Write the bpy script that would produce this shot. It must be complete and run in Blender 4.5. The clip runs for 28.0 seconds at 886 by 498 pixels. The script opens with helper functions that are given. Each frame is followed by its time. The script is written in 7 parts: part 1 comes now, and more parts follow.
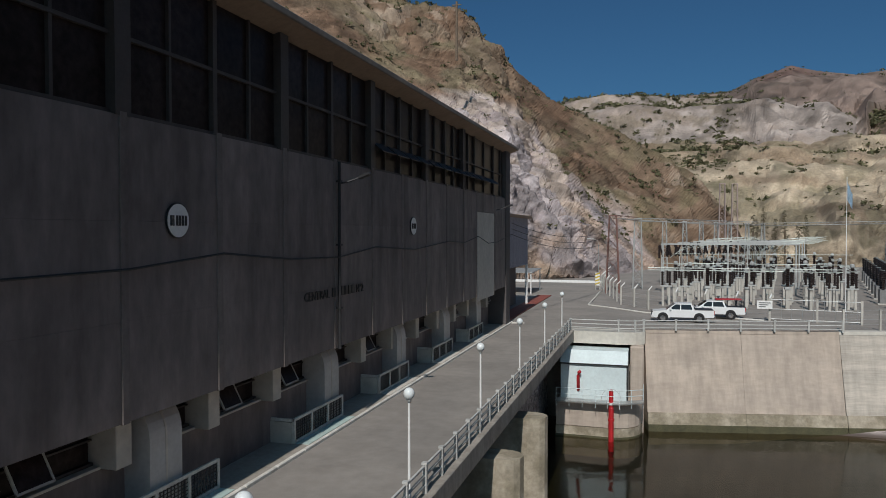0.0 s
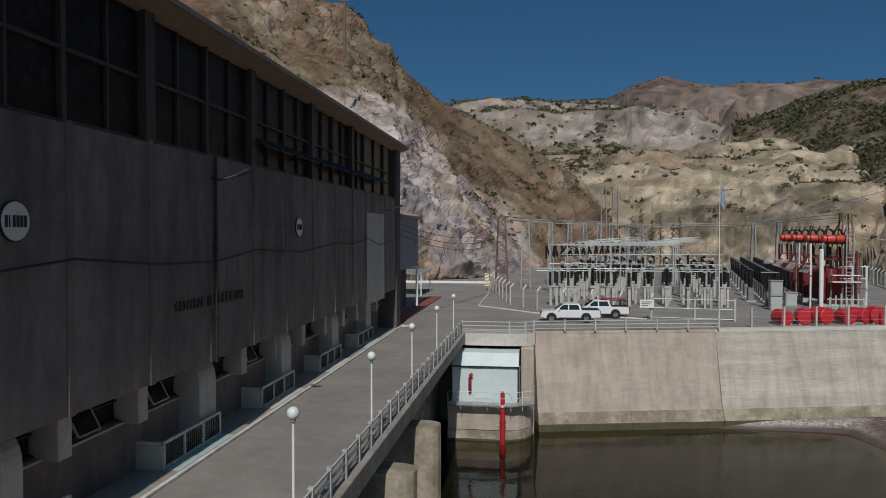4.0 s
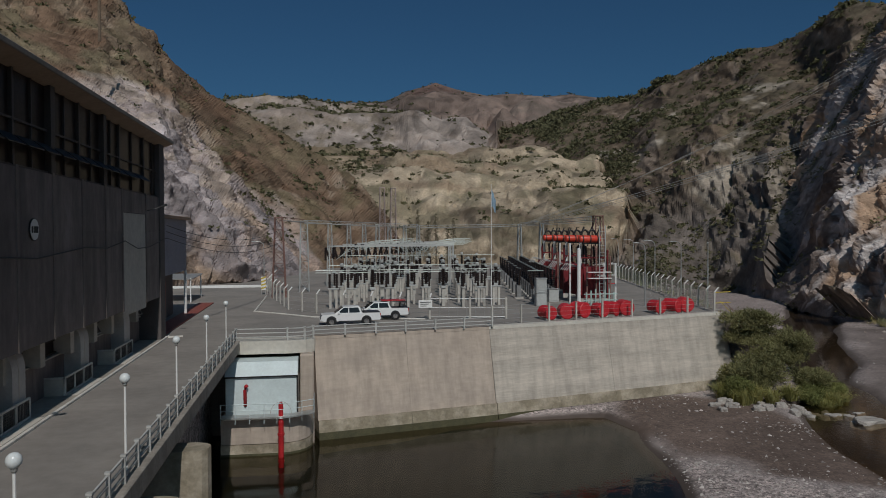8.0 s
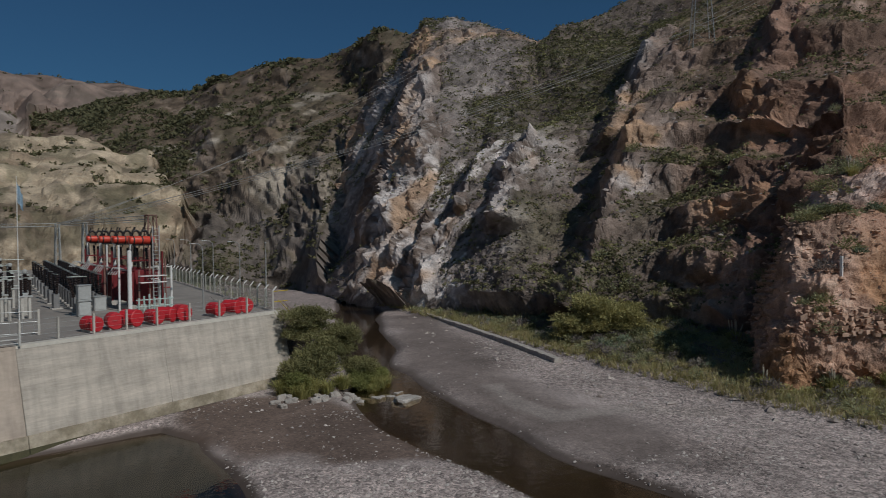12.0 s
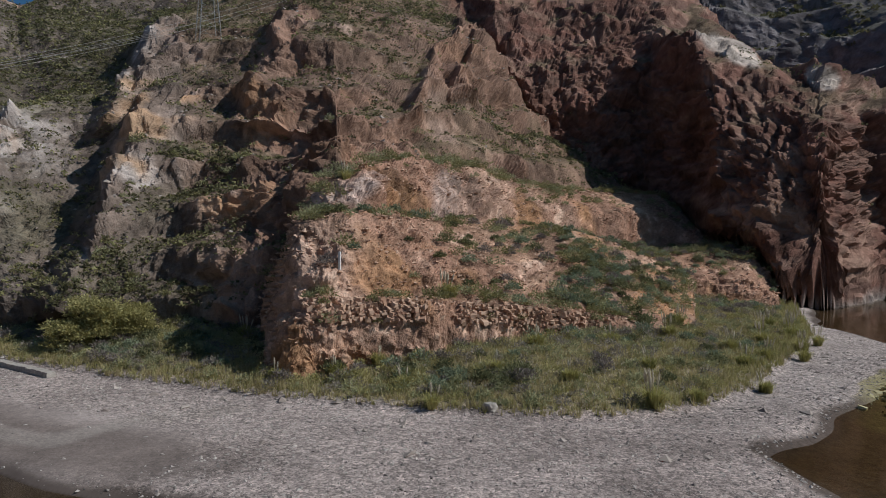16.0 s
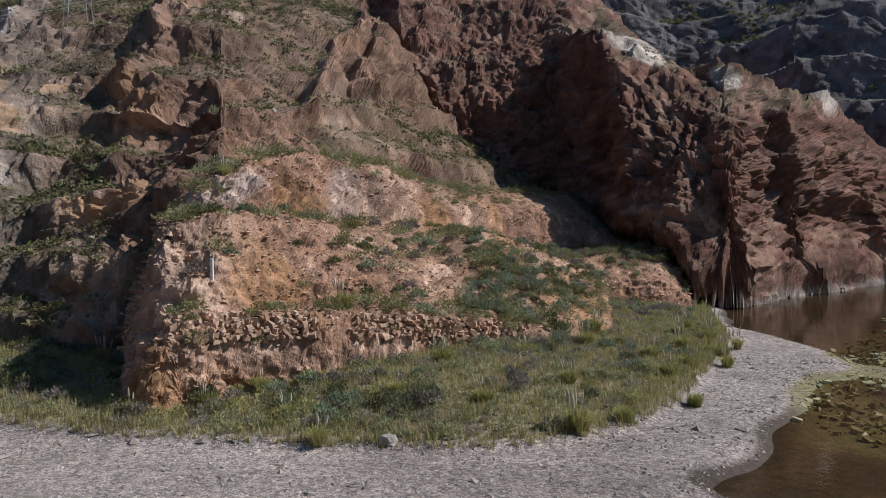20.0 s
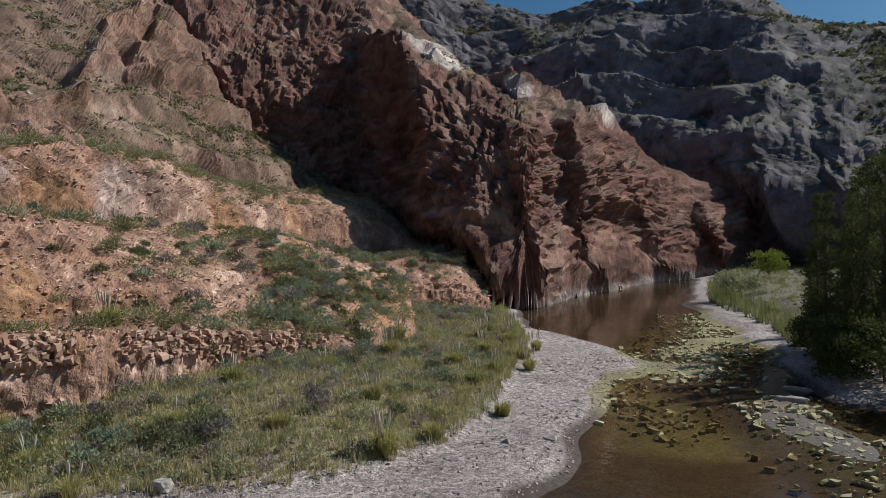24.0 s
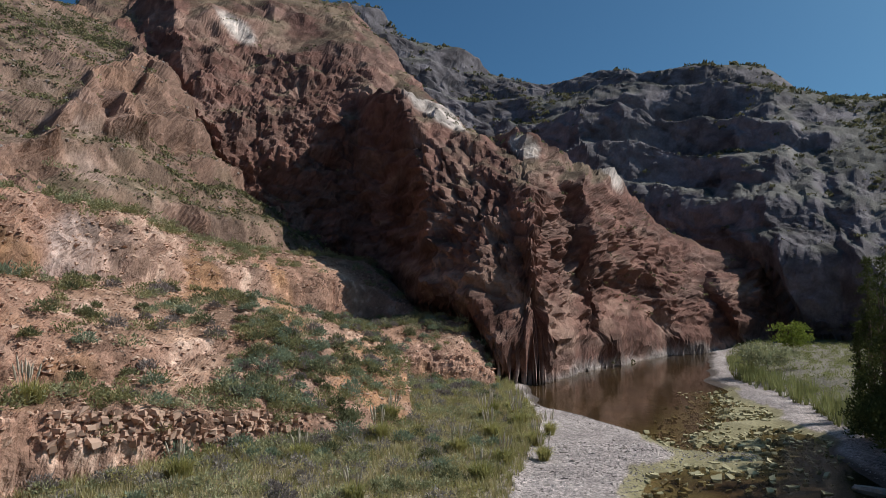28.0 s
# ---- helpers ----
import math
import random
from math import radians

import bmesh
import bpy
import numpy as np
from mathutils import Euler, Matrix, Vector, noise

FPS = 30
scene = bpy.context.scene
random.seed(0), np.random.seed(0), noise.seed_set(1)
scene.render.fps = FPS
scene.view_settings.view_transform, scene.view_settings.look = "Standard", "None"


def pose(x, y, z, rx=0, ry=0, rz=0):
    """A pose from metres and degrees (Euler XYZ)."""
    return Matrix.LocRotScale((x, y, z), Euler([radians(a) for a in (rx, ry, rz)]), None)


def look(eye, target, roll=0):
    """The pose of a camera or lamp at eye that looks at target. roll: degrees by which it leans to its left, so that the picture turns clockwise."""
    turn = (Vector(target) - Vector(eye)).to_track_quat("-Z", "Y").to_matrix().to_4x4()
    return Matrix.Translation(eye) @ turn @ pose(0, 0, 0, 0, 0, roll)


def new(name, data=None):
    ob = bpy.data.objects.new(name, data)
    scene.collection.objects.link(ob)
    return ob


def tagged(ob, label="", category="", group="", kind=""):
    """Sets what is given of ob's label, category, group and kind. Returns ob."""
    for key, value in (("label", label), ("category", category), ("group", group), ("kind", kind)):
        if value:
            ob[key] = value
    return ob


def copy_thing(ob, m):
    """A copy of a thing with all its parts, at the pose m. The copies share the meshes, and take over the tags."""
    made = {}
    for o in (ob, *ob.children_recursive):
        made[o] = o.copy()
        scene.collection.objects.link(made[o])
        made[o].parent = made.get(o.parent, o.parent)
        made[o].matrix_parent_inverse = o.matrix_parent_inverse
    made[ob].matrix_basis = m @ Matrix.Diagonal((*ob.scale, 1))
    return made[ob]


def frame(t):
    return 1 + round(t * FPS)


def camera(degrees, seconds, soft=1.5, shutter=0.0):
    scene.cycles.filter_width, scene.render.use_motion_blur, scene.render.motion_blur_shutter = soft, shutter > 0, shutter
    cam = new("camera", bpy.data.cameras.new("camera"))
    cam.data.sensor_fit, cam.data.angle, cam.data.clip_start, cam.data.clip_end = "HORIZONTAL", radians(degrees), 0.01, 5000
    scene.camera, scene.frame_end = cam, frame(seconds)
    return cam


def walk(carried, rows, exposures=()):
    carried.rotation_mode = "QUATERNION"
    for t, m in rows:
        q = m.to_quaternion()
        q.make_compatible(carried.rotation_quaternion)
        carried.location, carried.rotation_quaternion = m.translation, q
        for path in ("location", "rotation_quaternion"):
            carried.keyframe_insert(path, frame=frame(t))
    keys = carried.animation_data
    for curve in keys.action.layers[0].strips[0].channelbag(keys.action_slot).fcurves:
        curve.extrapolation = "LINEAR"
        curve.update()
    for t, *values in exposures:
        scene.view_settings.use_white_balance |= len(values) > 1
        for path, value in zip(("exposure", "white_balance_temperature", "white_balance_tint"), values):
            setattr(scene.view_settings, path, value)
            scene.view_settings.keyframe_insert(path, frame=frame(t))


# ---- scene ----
import itertools

cam = camera(62.83, 28.0, soft=0.7, shutter=0.2)
PATH = [
    (0, (-0.00, 0.00, 8.12), (-2.839, 9.590, 7.885), -0.06),
    (0.5, (-0.14, 0.25, 8.09), (-2.835, 9.874, 7.861), -0.06),
    (1, (-0.20, 0.45, 8.08), (-2.758, 10.117, 7.857), -0.07),
    (1.5, (-0.23, 0.63, 8.09), (-2.651, 10.326, 7.866), -0.08),
    (2, (-0.27, 0.80, 8.11), (-2.470, 10.552, 7.880), -0.03),
    (2.5, (-0.32, 0.98, 8.12), (-2.320, 10.775, 7.892), -0.05),
    (3, (-0.35, 1.18, 8.11), (-2.160, 11.007, 7.894), -0.16),
    (3.5, (-0.41, 1.39, 8.15), (-2.011, 11.262, 7.925), -0.09),
    (5.5, (-0.49, 2.21, 8.20), (-0.949, 12.197, 7.981), -0.05),
    (6, (-0.49, 2.42, 8.20), (-0.662, 12.417, 7.982), -0.08),
    (6.5, (-0.47, 2.62, 8.21), (-0.264, 12.620, 7.986), -0.12),
    (7, (-0.45, 2.83, 8.23), (0.257, 12.802, 8.006), -0.17),
    (7.5, (-0.43, 3.02, 8.26), (0.760, 12.949, 8.029), -0.17),
    (8, (-0.44, 3.22, 8.25), (1.224, 13.073, 8.025), -0.18),
    (8.5, (-0.41, 3.41, 8.24), (1.704, 13.180, 8.013), -0.21),
    (9, (-0.37, 3.61, 8.24), (2.217, 13.262, 8.013), -0.22),
    (9.5, (-0.30, 3.81, 8.24), (2.889, 13.287, 8.014), -0.17),
    (10, (-0.19, 4.03, 8.28), (3.710, 13.238, 8.044), -0.25),
    (10.5, (-0.11, 4.26, 8.32), (4.545, 13.110, 8.073), -0.27),
    (11, (-0.05, 4.45, 8.40), (5.300, 12.893, 8.141), -0.36),
    (11.5, (0.11, 4.66, 8.40), (6.267, 12.535, 8.138), -0.27),
    (12, (0.43, 4.83, 8.34), (7.304, 12.091, 8.074), -0.42),
    (12.5, (0.67, 5.03, 8.28), (8.159, 11.653, 8.005), -0.44),
    (13, (0.86, 5.25, 8.28), (8.935, 11.138, 7.993), -0.45),
    (13.5, (1.02, 5.48, 8.33), (9.564, 10.663, 8.033), -0.36),
    (15.5, (1.67, 6.31, 8.33), (11.418, 8.521, 8.007), 0.20),
    (16, (1.85, 6.40, 8.34), (11.725, 7.938, 8.017), 0.30),
    (16.5, (2.09, 6.49, 8.33), (12.040, 7.377, 7.999), 0.36),
    (17, (2.50, 6.70, 8.21), (12.487, 7.097, 7.897), 0.37),
    (17.5, (3.24, 6.92, 8.13), (13.231, 7.257, 7.819), 0.19),
    (18, (4.40, 7.03, 8.12), (14.390, 7.373, 7.810), 0.07),
    (18.5, (5.83, 6.94, 8.06), (15.818, 7.266, 7.759), -0.11),
    (19, (7.46, 6.71, 7.96), (17.449, 7.026, 7.663), -0.19),
    (19.5, (9.37, 6.42, 7.91), (19.357, 6.742, 7.636), -0.30),
    (20, (11.39, 6.18, 7.92), (21.379, 6.500, 7.663), -0.34),
    (20.5, (13.17, 6.09, 7.93), (23.161, 6.408, 7.677), -0.27),
    (22.5, (14.92, 5.89, 8.11), (24.858, 4.808, 7.846), -0.12),
    (23, (15.37, 5.87, 8.11), (25.238, 4.246, 7.853), -0.16),
    (23.5, (15.94, 5.84, 8.07), (25.664, 3.517, 7.813), -0.23),
    (24, (16.87, 5.78, 8.03), (26.577, 3.379, 7.788), -0.27),
    (24.5, (18.35, 5.59, 8.03), (28.052, 3.192, 7.799), -0.28),
    (25, (20.04, 5.31, 8.04), (29.743, 2.913, 7.816), -0.23),
    (25.5, (21.86, 4.96, 8.11), (31.561, 2.561, 7.888), -0.25),
    (26, (23.53, 4.50, 8.15), (33.232, 2.102, 7.935), -0.21),
    (26.5, (24.86, 4.09, 8.20), (34.568, 1.687, 7.987), -0.20),
    (27, (25.79, 3.79, 8.14), (35.494, 1.386, 7.966), -0.17),
    (27.5, (26.65, 3.44, 7.94), (36.356, 1.034, 8.107), -0.09),
    (28, (27.50, 3.13, 7.38), (37.190, 0.749, 8.099), 0.36),
]
walk(cam, [(t, look(eye, target, roll)) for t, eye, target, roll in PATH],
     exposures=[(0, -0.13), (2, -0.22), (3.5, -0.32), (6, -0.62), (8, -0.77), (11, -0.76), (13.5, -0.46), (17, -0.04), (20, 0.12), (23, 0.14), (25, 0.24), (28, 0.32)])

# ---- world and sun ----
SUN_AZ, SUN_EL = radians(176.6), radians(44.0)      # clockwise from +y
world = bpy.data.worlds.new("sky")
scene.world = world
world.use_nodes = True
wn = world.node_tree
sky = wn.nodes.new("ShaderNodeTexSky")
sky.sky_type, sky.sun_disc = "NISHITA", False
sky.sun_elevation, sky.sun_rotation = SUN_EL, SUN_AZ
sky.altitude, sky.air_density, sky.dust_density, sky.ozone_density = 800, 0.75, 4.0, 3.0
wn.nodes["Background"].inputs["Strength"].default_value = 0.052
tone = wn.nodes.new("ShaderNodeMix")
tone.data_type, tone.blend_type = "RGBA", "MULTIPLY"
tone.inputs[0].default_value = 1.0
tone.inputs[7].default_value = (0.5, 0.96, 1.16, 1)
wn.links.new(sky.outputs["Color"], tone.inputs[6])
wn.links.new(tone.outputs[2], wn.nodes["Background"].inputs["Color"])
sun = new("sun", bpy.data.lights.new("sun", "SUN"))
sun.data.energy, sun.data.angle, sun.data.color = 3.4, radians(0.53), (1.0, 0.955, 0.905)
sun_way = Vector((math.sin(SUN_AZ) * math.cos(SUN_EL), math.cos(SUN_AZ) * math.cos(SUN_EL), math.sin(SUN_EL)))
sun.matrix_world = look(sun_way * 100, (0, 0, 0))

# ---- tools ----
WATER = -7.85


class Build:
    """Collects vertices and faces for one mesh."""

    def __init__(self):
        self.v, self.f = [], []

    def add(self, verts, faces, m=None):
        n = len(self.v)
        self.v += [tuple(m @ Vector(p)) for p in verts] if m else [tuple(p) for p in verts]
        self.f += [tuple(n + i for i in f) for f in faces]
        return self

    def box(self, x0, x1, y0, y1, z0, z1, bevel=0.0, m=None):
        if not bevel:
            v = [(x, y, z) for z in (z0, z1) for y in (y0, y1) for x in (x0, x1)]
            return self.add(v, [(0, 2, 3, 1), (4, 5, 7, 6), (0, 1, 5, 4), (2, 6, 7, 3), (0, 4, 6, 2), (1, 3, 7, 5)], m)
        bm = bmesh.new()
        bmesh.ops.create_cube(bm, size=1.0, matrix=Matrix.LocRotScale(((x0 + x1) / 2, (y0 + y1) / 2, (z0 + z1) / 2), None, (abs(x1 - x0), abs(y1 - y0), abs(z1 - z0))))
        bmesh.ops.bevel(bm, geom=bm.edges[:], offset=bevel, segments=1, affect="EDGES")
        bm.verts.index_update()
        self.add([v.co[:] for v in bm.verts], [[v.index for v in f.verts] for f in bm.faces], m)
        bm.free()
        return self

    def lathe(self, profile, n=12, m=None):
        """A turned shape round z from (radius, height) pairs."""
        v, f = [], []
        for r, z in profile:
            v += [(r * math.cos(2 * math.pi * k / n), r * math.sin(2 * math.pi * k / n), z) for k in range(n)]
        for j in range(len(profile) - 1):
            f += [(j * n + k, j * n + (k + 1) % n, (j + 1) * n + (k + 1) % n, (j + 1) * n + k) for k in range(n)]
        f += [tuple(range(n - 1, -1, -1)), tuple((len(profile) - 1) * n + k for k in range(n))]
        return self.add(v, f, m)

    def tube(self, points, r, n=6):
        """A round bar along points; r: one radius or one for each point."""
        pts = [Vector(p) for p in points]
        rs = r if isinstance(r, (list, tuple)) else [r] * len(pts)
        v, f = [], []
        for i, p in enumerate(pts):
            way = (pts[min(i + 1, len(pts) - 1)] - pts[max(i - 1, 0)]).normalized()
            side = way.cross(Vector((0, 0, 1)) if abs(way.z) < 0.95 else Vector((1, 0, 0))).normalized()
            up = side.cross(way)
            v += [p + rs[i] * (math.cos(a) * side + math.sin(a) * up) for a in (2 * math.pi * k / n for k in range(n))]
        for j in range(len(pts) - 1):
            f += [(j * n + k, j * n + (k + 1) % n, (j + 1) * n + (k + 1) % n, (j + 1) * n + k) for k in range(n)]
        f += [tuple(range(n - 1, -1, -1)), tuple((len(pts) - 1) * n + k for k in range(n))]
        return self.add(v, f)

    def prism(self, outline, a, b, axis="x", m=None):
        """An outline of pairs pushed from a to b along an axis."""
        n = len(outline)
        put = {"x": lambda p, q, s: (s, p, q), "y": lambda p, q, s: (p, s, q), "z": lambda p, q, s: (p, q, s)}[axis]
        v = [put(p, q, s) for s in (a, b) for p, q in outline]
        f = [tuple(range(n)), tuple(range(2 * n - 1, n - 1, -1))] + [(k, n + k, n + (k + 1) % n, (k + 1) % n) for k in range(n)]
        return self.add(v, f, m)

    def mesh(self, name, material=None, smooth=False):
        me = bpy.data.meshes.new(name)
        me.from_pydata(self.v, [], self.f)
        bm = bmesh.new()
        bm.from_mesh(me)
        bmesh.ops.recalc_face_normals(bm, faces=bm.faces)
        bm.to_mesh(me)
        bm.free()
        if smooth:
            me.shade_smooth()
        if material:
            me.materials.append(material)
        return me


def part(name, build, material, parent=None, label="", smooth=False):
    """Links a build as one mesh object, under a thing or a part where one is given."""
    ob = new(name, build.mesh(name, material, smooth) if isinstance(build, Build) else build)
    if parent:
        ob.parent = parent
    if label:
        ob["label"] = label
    return ob


def thing(name, label, category, group="", kind="", at=None):
    ob = tagged(new(name), label, category, group, kind)
    if at:
        ob.matrix_basis = at
    return ob


def sheet(name, verts, faces, material, smooth=True):
    """A big mesh from arrays of vertices and quads or triangles."""
    me = bpy.data.meshes.new(name)
    verts, faces = np.asarray(verts, np.float32), np.asarray(faces, np.int32)
    me.vertices.add(len(verts))
    me.vertices.foreach_set("co", verts.ravel())
    me.loops.add(faces.size)
    me.loops.foreach_set("vertex_index", faces.ravel())
    me.polygons.add(len(faces))
    me.polygons.foreach_set("loop_start", np.arange(0, faces.size, faces.shape[1], dtype=np.int32))
    me.update(calc_edges=True)
    me.polygons.foreach_set("use_smooth", np.full(len(faces), smooth))
    me.materials.append(material)
    return me


def lattice(ix, iy, iz, seed):
    h = (ix * 374761393 + iy * 668265263 + iz * 1440662683 + seed * 982451653) & 0xFFFFFFFF
    h = ((h ^ (h >> 13)) * 1274126177) & 0xFFFFFFFF
    return ((h ^ (h >> 16)) & 0xFFFF) / 32767.5 - 1.0


def rough(x, y, z, size, seed=0):
    """Smooth noise from -1 to 1 with features of that size, on arrays."""
    p = [np.asarray(c) / size for c in (x, y, z)]
    i = [np.floor(c).astype(np.int64) for c in p]
    f = [c - j for c, j in zip(p, i)]
    u = [c * c * (3 - 2 * c) for c in f]
    out = 0
    for a in (0, 1):
        wa = u[0] if a else 1 - u[0]
        for b in (0, 1):
            wb = wa * (u[1] if b else 1 - u[1])
            for c in (0, 1):
                out = out + wb * (u[2] if c else 1 - u[2]) * lattice(i[0] + a, i[1] + b, i[2] + c, seed)
    return out


def fractal(x, y, z, size, octaves, seed=0, crest=False, gain=0.5):
    out, amp = 0, 1.0
    for k in range(octaves):
        n = rough(x + 17.3 * k, y - 9.1 * k, z + 5.7 * k, size / 2**k, seed + k)
        out = out + amp * ((1 - 2 * np.abs(n)) if crest else n)
        amp *= gain
    return out


def step(a, b, x):
    u = np.clip((x - a) / (b - a), 0, 1)
    return u * u * (3 - 2 * u)


def line_distance(x, y, pts):
    """Distance of arrays of places from a line of points, and how far along the nearest place lies (0 to the count less one)."""
    best, along = np.full(np.shape(x), 1e9), np.zeros(np.shape(x))
    for k, ((ax, ay), (bx, by)) in enumerate(zip(pts[:-1], pts[1:])):
        dx, dy = bx - ax, by - ay
        u = np.clip(((x - ax) * dx + (y - ay) * dy) / (dx * dx + dy * dy), 0, 1)
        d = np.hypot(x - ax - u * dx, y - ay - u * dy)
        along = np.where(d < best, k + u, along)
        best = np.minimum(best, d)
    return best, along


def inside(x, y, pts):
    """Which places lie in a polygon."""
    hit = np.zeros(np.shape(x), bool)
    for (ax, ay), (bx, by) in zip(pts, pts[1:] + pts[:1]):
        cross = (ay > y) != (by > y)
        hit ^= cross & (x < (bx - ax) * (y - ay) / ((by - ay) or 1e-9) + ax)
    return hit


def signed(x, y, pts):
    """Distance from the edge of a polygon, more than 0 inside."""
    d = line_distance(x, y, pts + pts[:1])[0]
    return np.where(inside(x, y, pts), d, -d)


# ---- materials ----
def material(name, color, roughness=0.6, metallic=0.0, spread=0.15, size=3.0, bump=0.0, bump_size=None, second=None, blend=0.5, spec=0.5, random_tone=0.0, stretch=(1, 1, 1)):
    """A surface with two scales of mottling, an optional second colour in patches, and fine relief. Sizes in metres."""
    mat = bpy.data.materials.new(name)
    mat.use_nodes = True
    nt = mat.node_tree
    bsdf = nt.nodes["Principled BSDF"]
    link = nt.links.new
    geo = nt.nodes.new("ShaderNodeNewGeometry")
    grow = nt.nodes.new("ShaderNodeVectorMath")
    grow.operation = "MULTIPLY"
    grow.inputs[1].default_value = stretch
    link(geo.outputs["Position"], grow.inputs[0])

    def clouds(scale, detail=4.0):
        n = nt.nodes.new("ShaderNodeTexNoise")
        n.inputs["Scale"].default_value, n.inputs["Detail"].default_value, n.inputs["Roughness"].default_value = scale, detail, 0.62
        link(grow.outputs[0], n.inputs["Vector"])
        return n.outputs["Fac"]

    def mix(kind, fac, a, b):
        n = nt.nodes.new("ShaderNodeMix")
        n.data_type, n.blend_type = "RGBA", kind
        for socket, value in ((n.inputs[0], fac), (n.inputs[6], a), (n.inputs[7], b)):
            if hasattr(value, "is_output"):
                link(value, socket)
            else:
                socket.default_value = value
        return n.outputs[2]

    def ramp(fac, low, high, a=(0, 0, 0, 1), b=(1, 1, 1, 1)):
        n = nt.nodes.new("ShaderNodeValToRGB")
        n.color_ramp.elements[0].position, n.color_ramp.elements[1].position = low, high
        n.color_ramp.elements[0].color, n.color_ramp.elements[1].color = a, b
        link(fac, n.inputs[0])
        return n.outputs[0]

    base = (*color, 1)
    if second:
        base = mix("MIX", ramp(clouds(1.0 / size, 5), blend - 0.08, blend + 0.08), base, (*second, 1))
    lo, hi = 1 - spread, 1 + spread
    for s in (1.3 / size, 9.0 / size):
        base = mix("MULTIPLY", 1.0, base, ramp(clouds(s), 0.3, 0.7, (lo, lo, lo, 1), (hi, hi, hi, 1)))
    if random_tone:
        info = nt.nodes.new("ShaderNodeObjectInfo")
        base = mix("MULTIPLY", 1.0, base, ramp(info.outputs["Random"], 0, 1, (1 - random_tone,) * 3 + (1,), (1 + random_tone,) * 3 + (1,)))
    link(base, bsdf.inputs["Base Color"])
    bsdf.inputs["Roughness"].default_value, bsdf.inputs["Metallic"].default_value = roughness, metallic
    bsdf.inputs["Specular IOR Level"].default_value = spec
    if bump:
        b = nt.nodes.new("ShaderNodeBump")
        b.inputs["Distance"].default_value = bump
        b.inputs["Strength"].default_value = 0.9
        link(clouds(1.0 / (bump_size or size / 10), 6), b.inputs["Height"])
        link(b.outputs[0], bsdf.inputs["Normal"])
    return mat


def streaks(mat, low=0.8, high=1.1, across=1.4, down=0.12):
    """Rain streaks and water stains that run down a wall."""
    nt = mat.node_tree
    bsdf = nt.nodes["Principled BSDF"]
    old = bsdf.inputs["Base Color"].links[0].from_socket
    geo, grow, n, ramp, mix = (nt.nodes.new(k) for k in ("ShaderNodeNewGeometry", "ShaderNodeVectorMath", "ShaderNodeTexNoise", "ShaderNodeValToRGB", "ShaderNodeMix"))
    grow.operation = "MULTIPLY"
    grow.inputs[1].default_value = (across, across, down)
    n.inputs["Scale"].default_value, n.inputs["Detail"].default_value, n.inputs["Roughness"].default_value = 1.0, 6.0, 0.6
    ramp.color_ramp.elements[0].position, ramp.color_ramp.elements[1].position = 0.32, 0.62
    ramp.color_ramp.elements[0].color, ramp.color_ramp.elements[1].color = (low, low, low, 1), (high, high, high, 1)
    mix.data_type, mix.blend_type = "RGBA", "MULTIPLY"
    mix.inputs[0].default_value = 1.0
    nt.links.new(geo.outputs["Position"], grow.inputs[0])
    nt.links.new(grow.outputs[0], n.inputs["Vector"])
    nt.links.new(n.outputs["Fac"], ramp.inputs[0])
    nt.links.new(old, mix.inputs[6])
    nt.links.new(ramp.outputs[0], mix.inputs[7])
    nt.links.new(mix.outputs[2], bsdf.inputs["Base Color"])
    return mat


CONCRETE = material("concrete", (0.43, 0.38, 0.31), 0.85, spread=0.12, size=4, bump=0.02, bump_size=0.3)
PALE_CONCRETE = material("pale_concrete", (0.55, 0.52, 0.46), 0.85, spread=0.1, size=3, bump=0.01, bump_size=0.2)
ASPHALT = material("asphalt", (0.235, 0.215, 0.195), 0.9, spread=0.1, size=6, bump=0.01, bump_size=0.08, second=(0.275, 0.25, 0.225))
FACADE = material("facade", (0.105, 0.094, 0.092), 0.8, spread=0.12, size=5, bump=0.01, bump_size=0.4)
WHITE = material("white_paint", (0.78, 0.78, 0.76), 0.45, spread=0.05, size=1)
RED = material("red_paint", (0.45, 0.02, 0.025), 0.4, spread=0.12, size=1)
DARK = material("dark", (0.02, 0.02, 0.022), 0.6)

# ---- terrain ----
EYE = (0.0, 4.0, 8.0)       # the middle from which the valley's ridges are laid out
YARD = [(-90, 61.9), (-8.2, 61.9), (-8.0, 61.6), (-0.9, 61.7), (14, 65.0), (39.6, 71.2), (53, 131), (62, 185), (-90, 185)]


BANK = [(40, -63), (72, -49), (114, -70), (153, -86), (220, -131), (300, -180), (300, -260), (40, -260)]


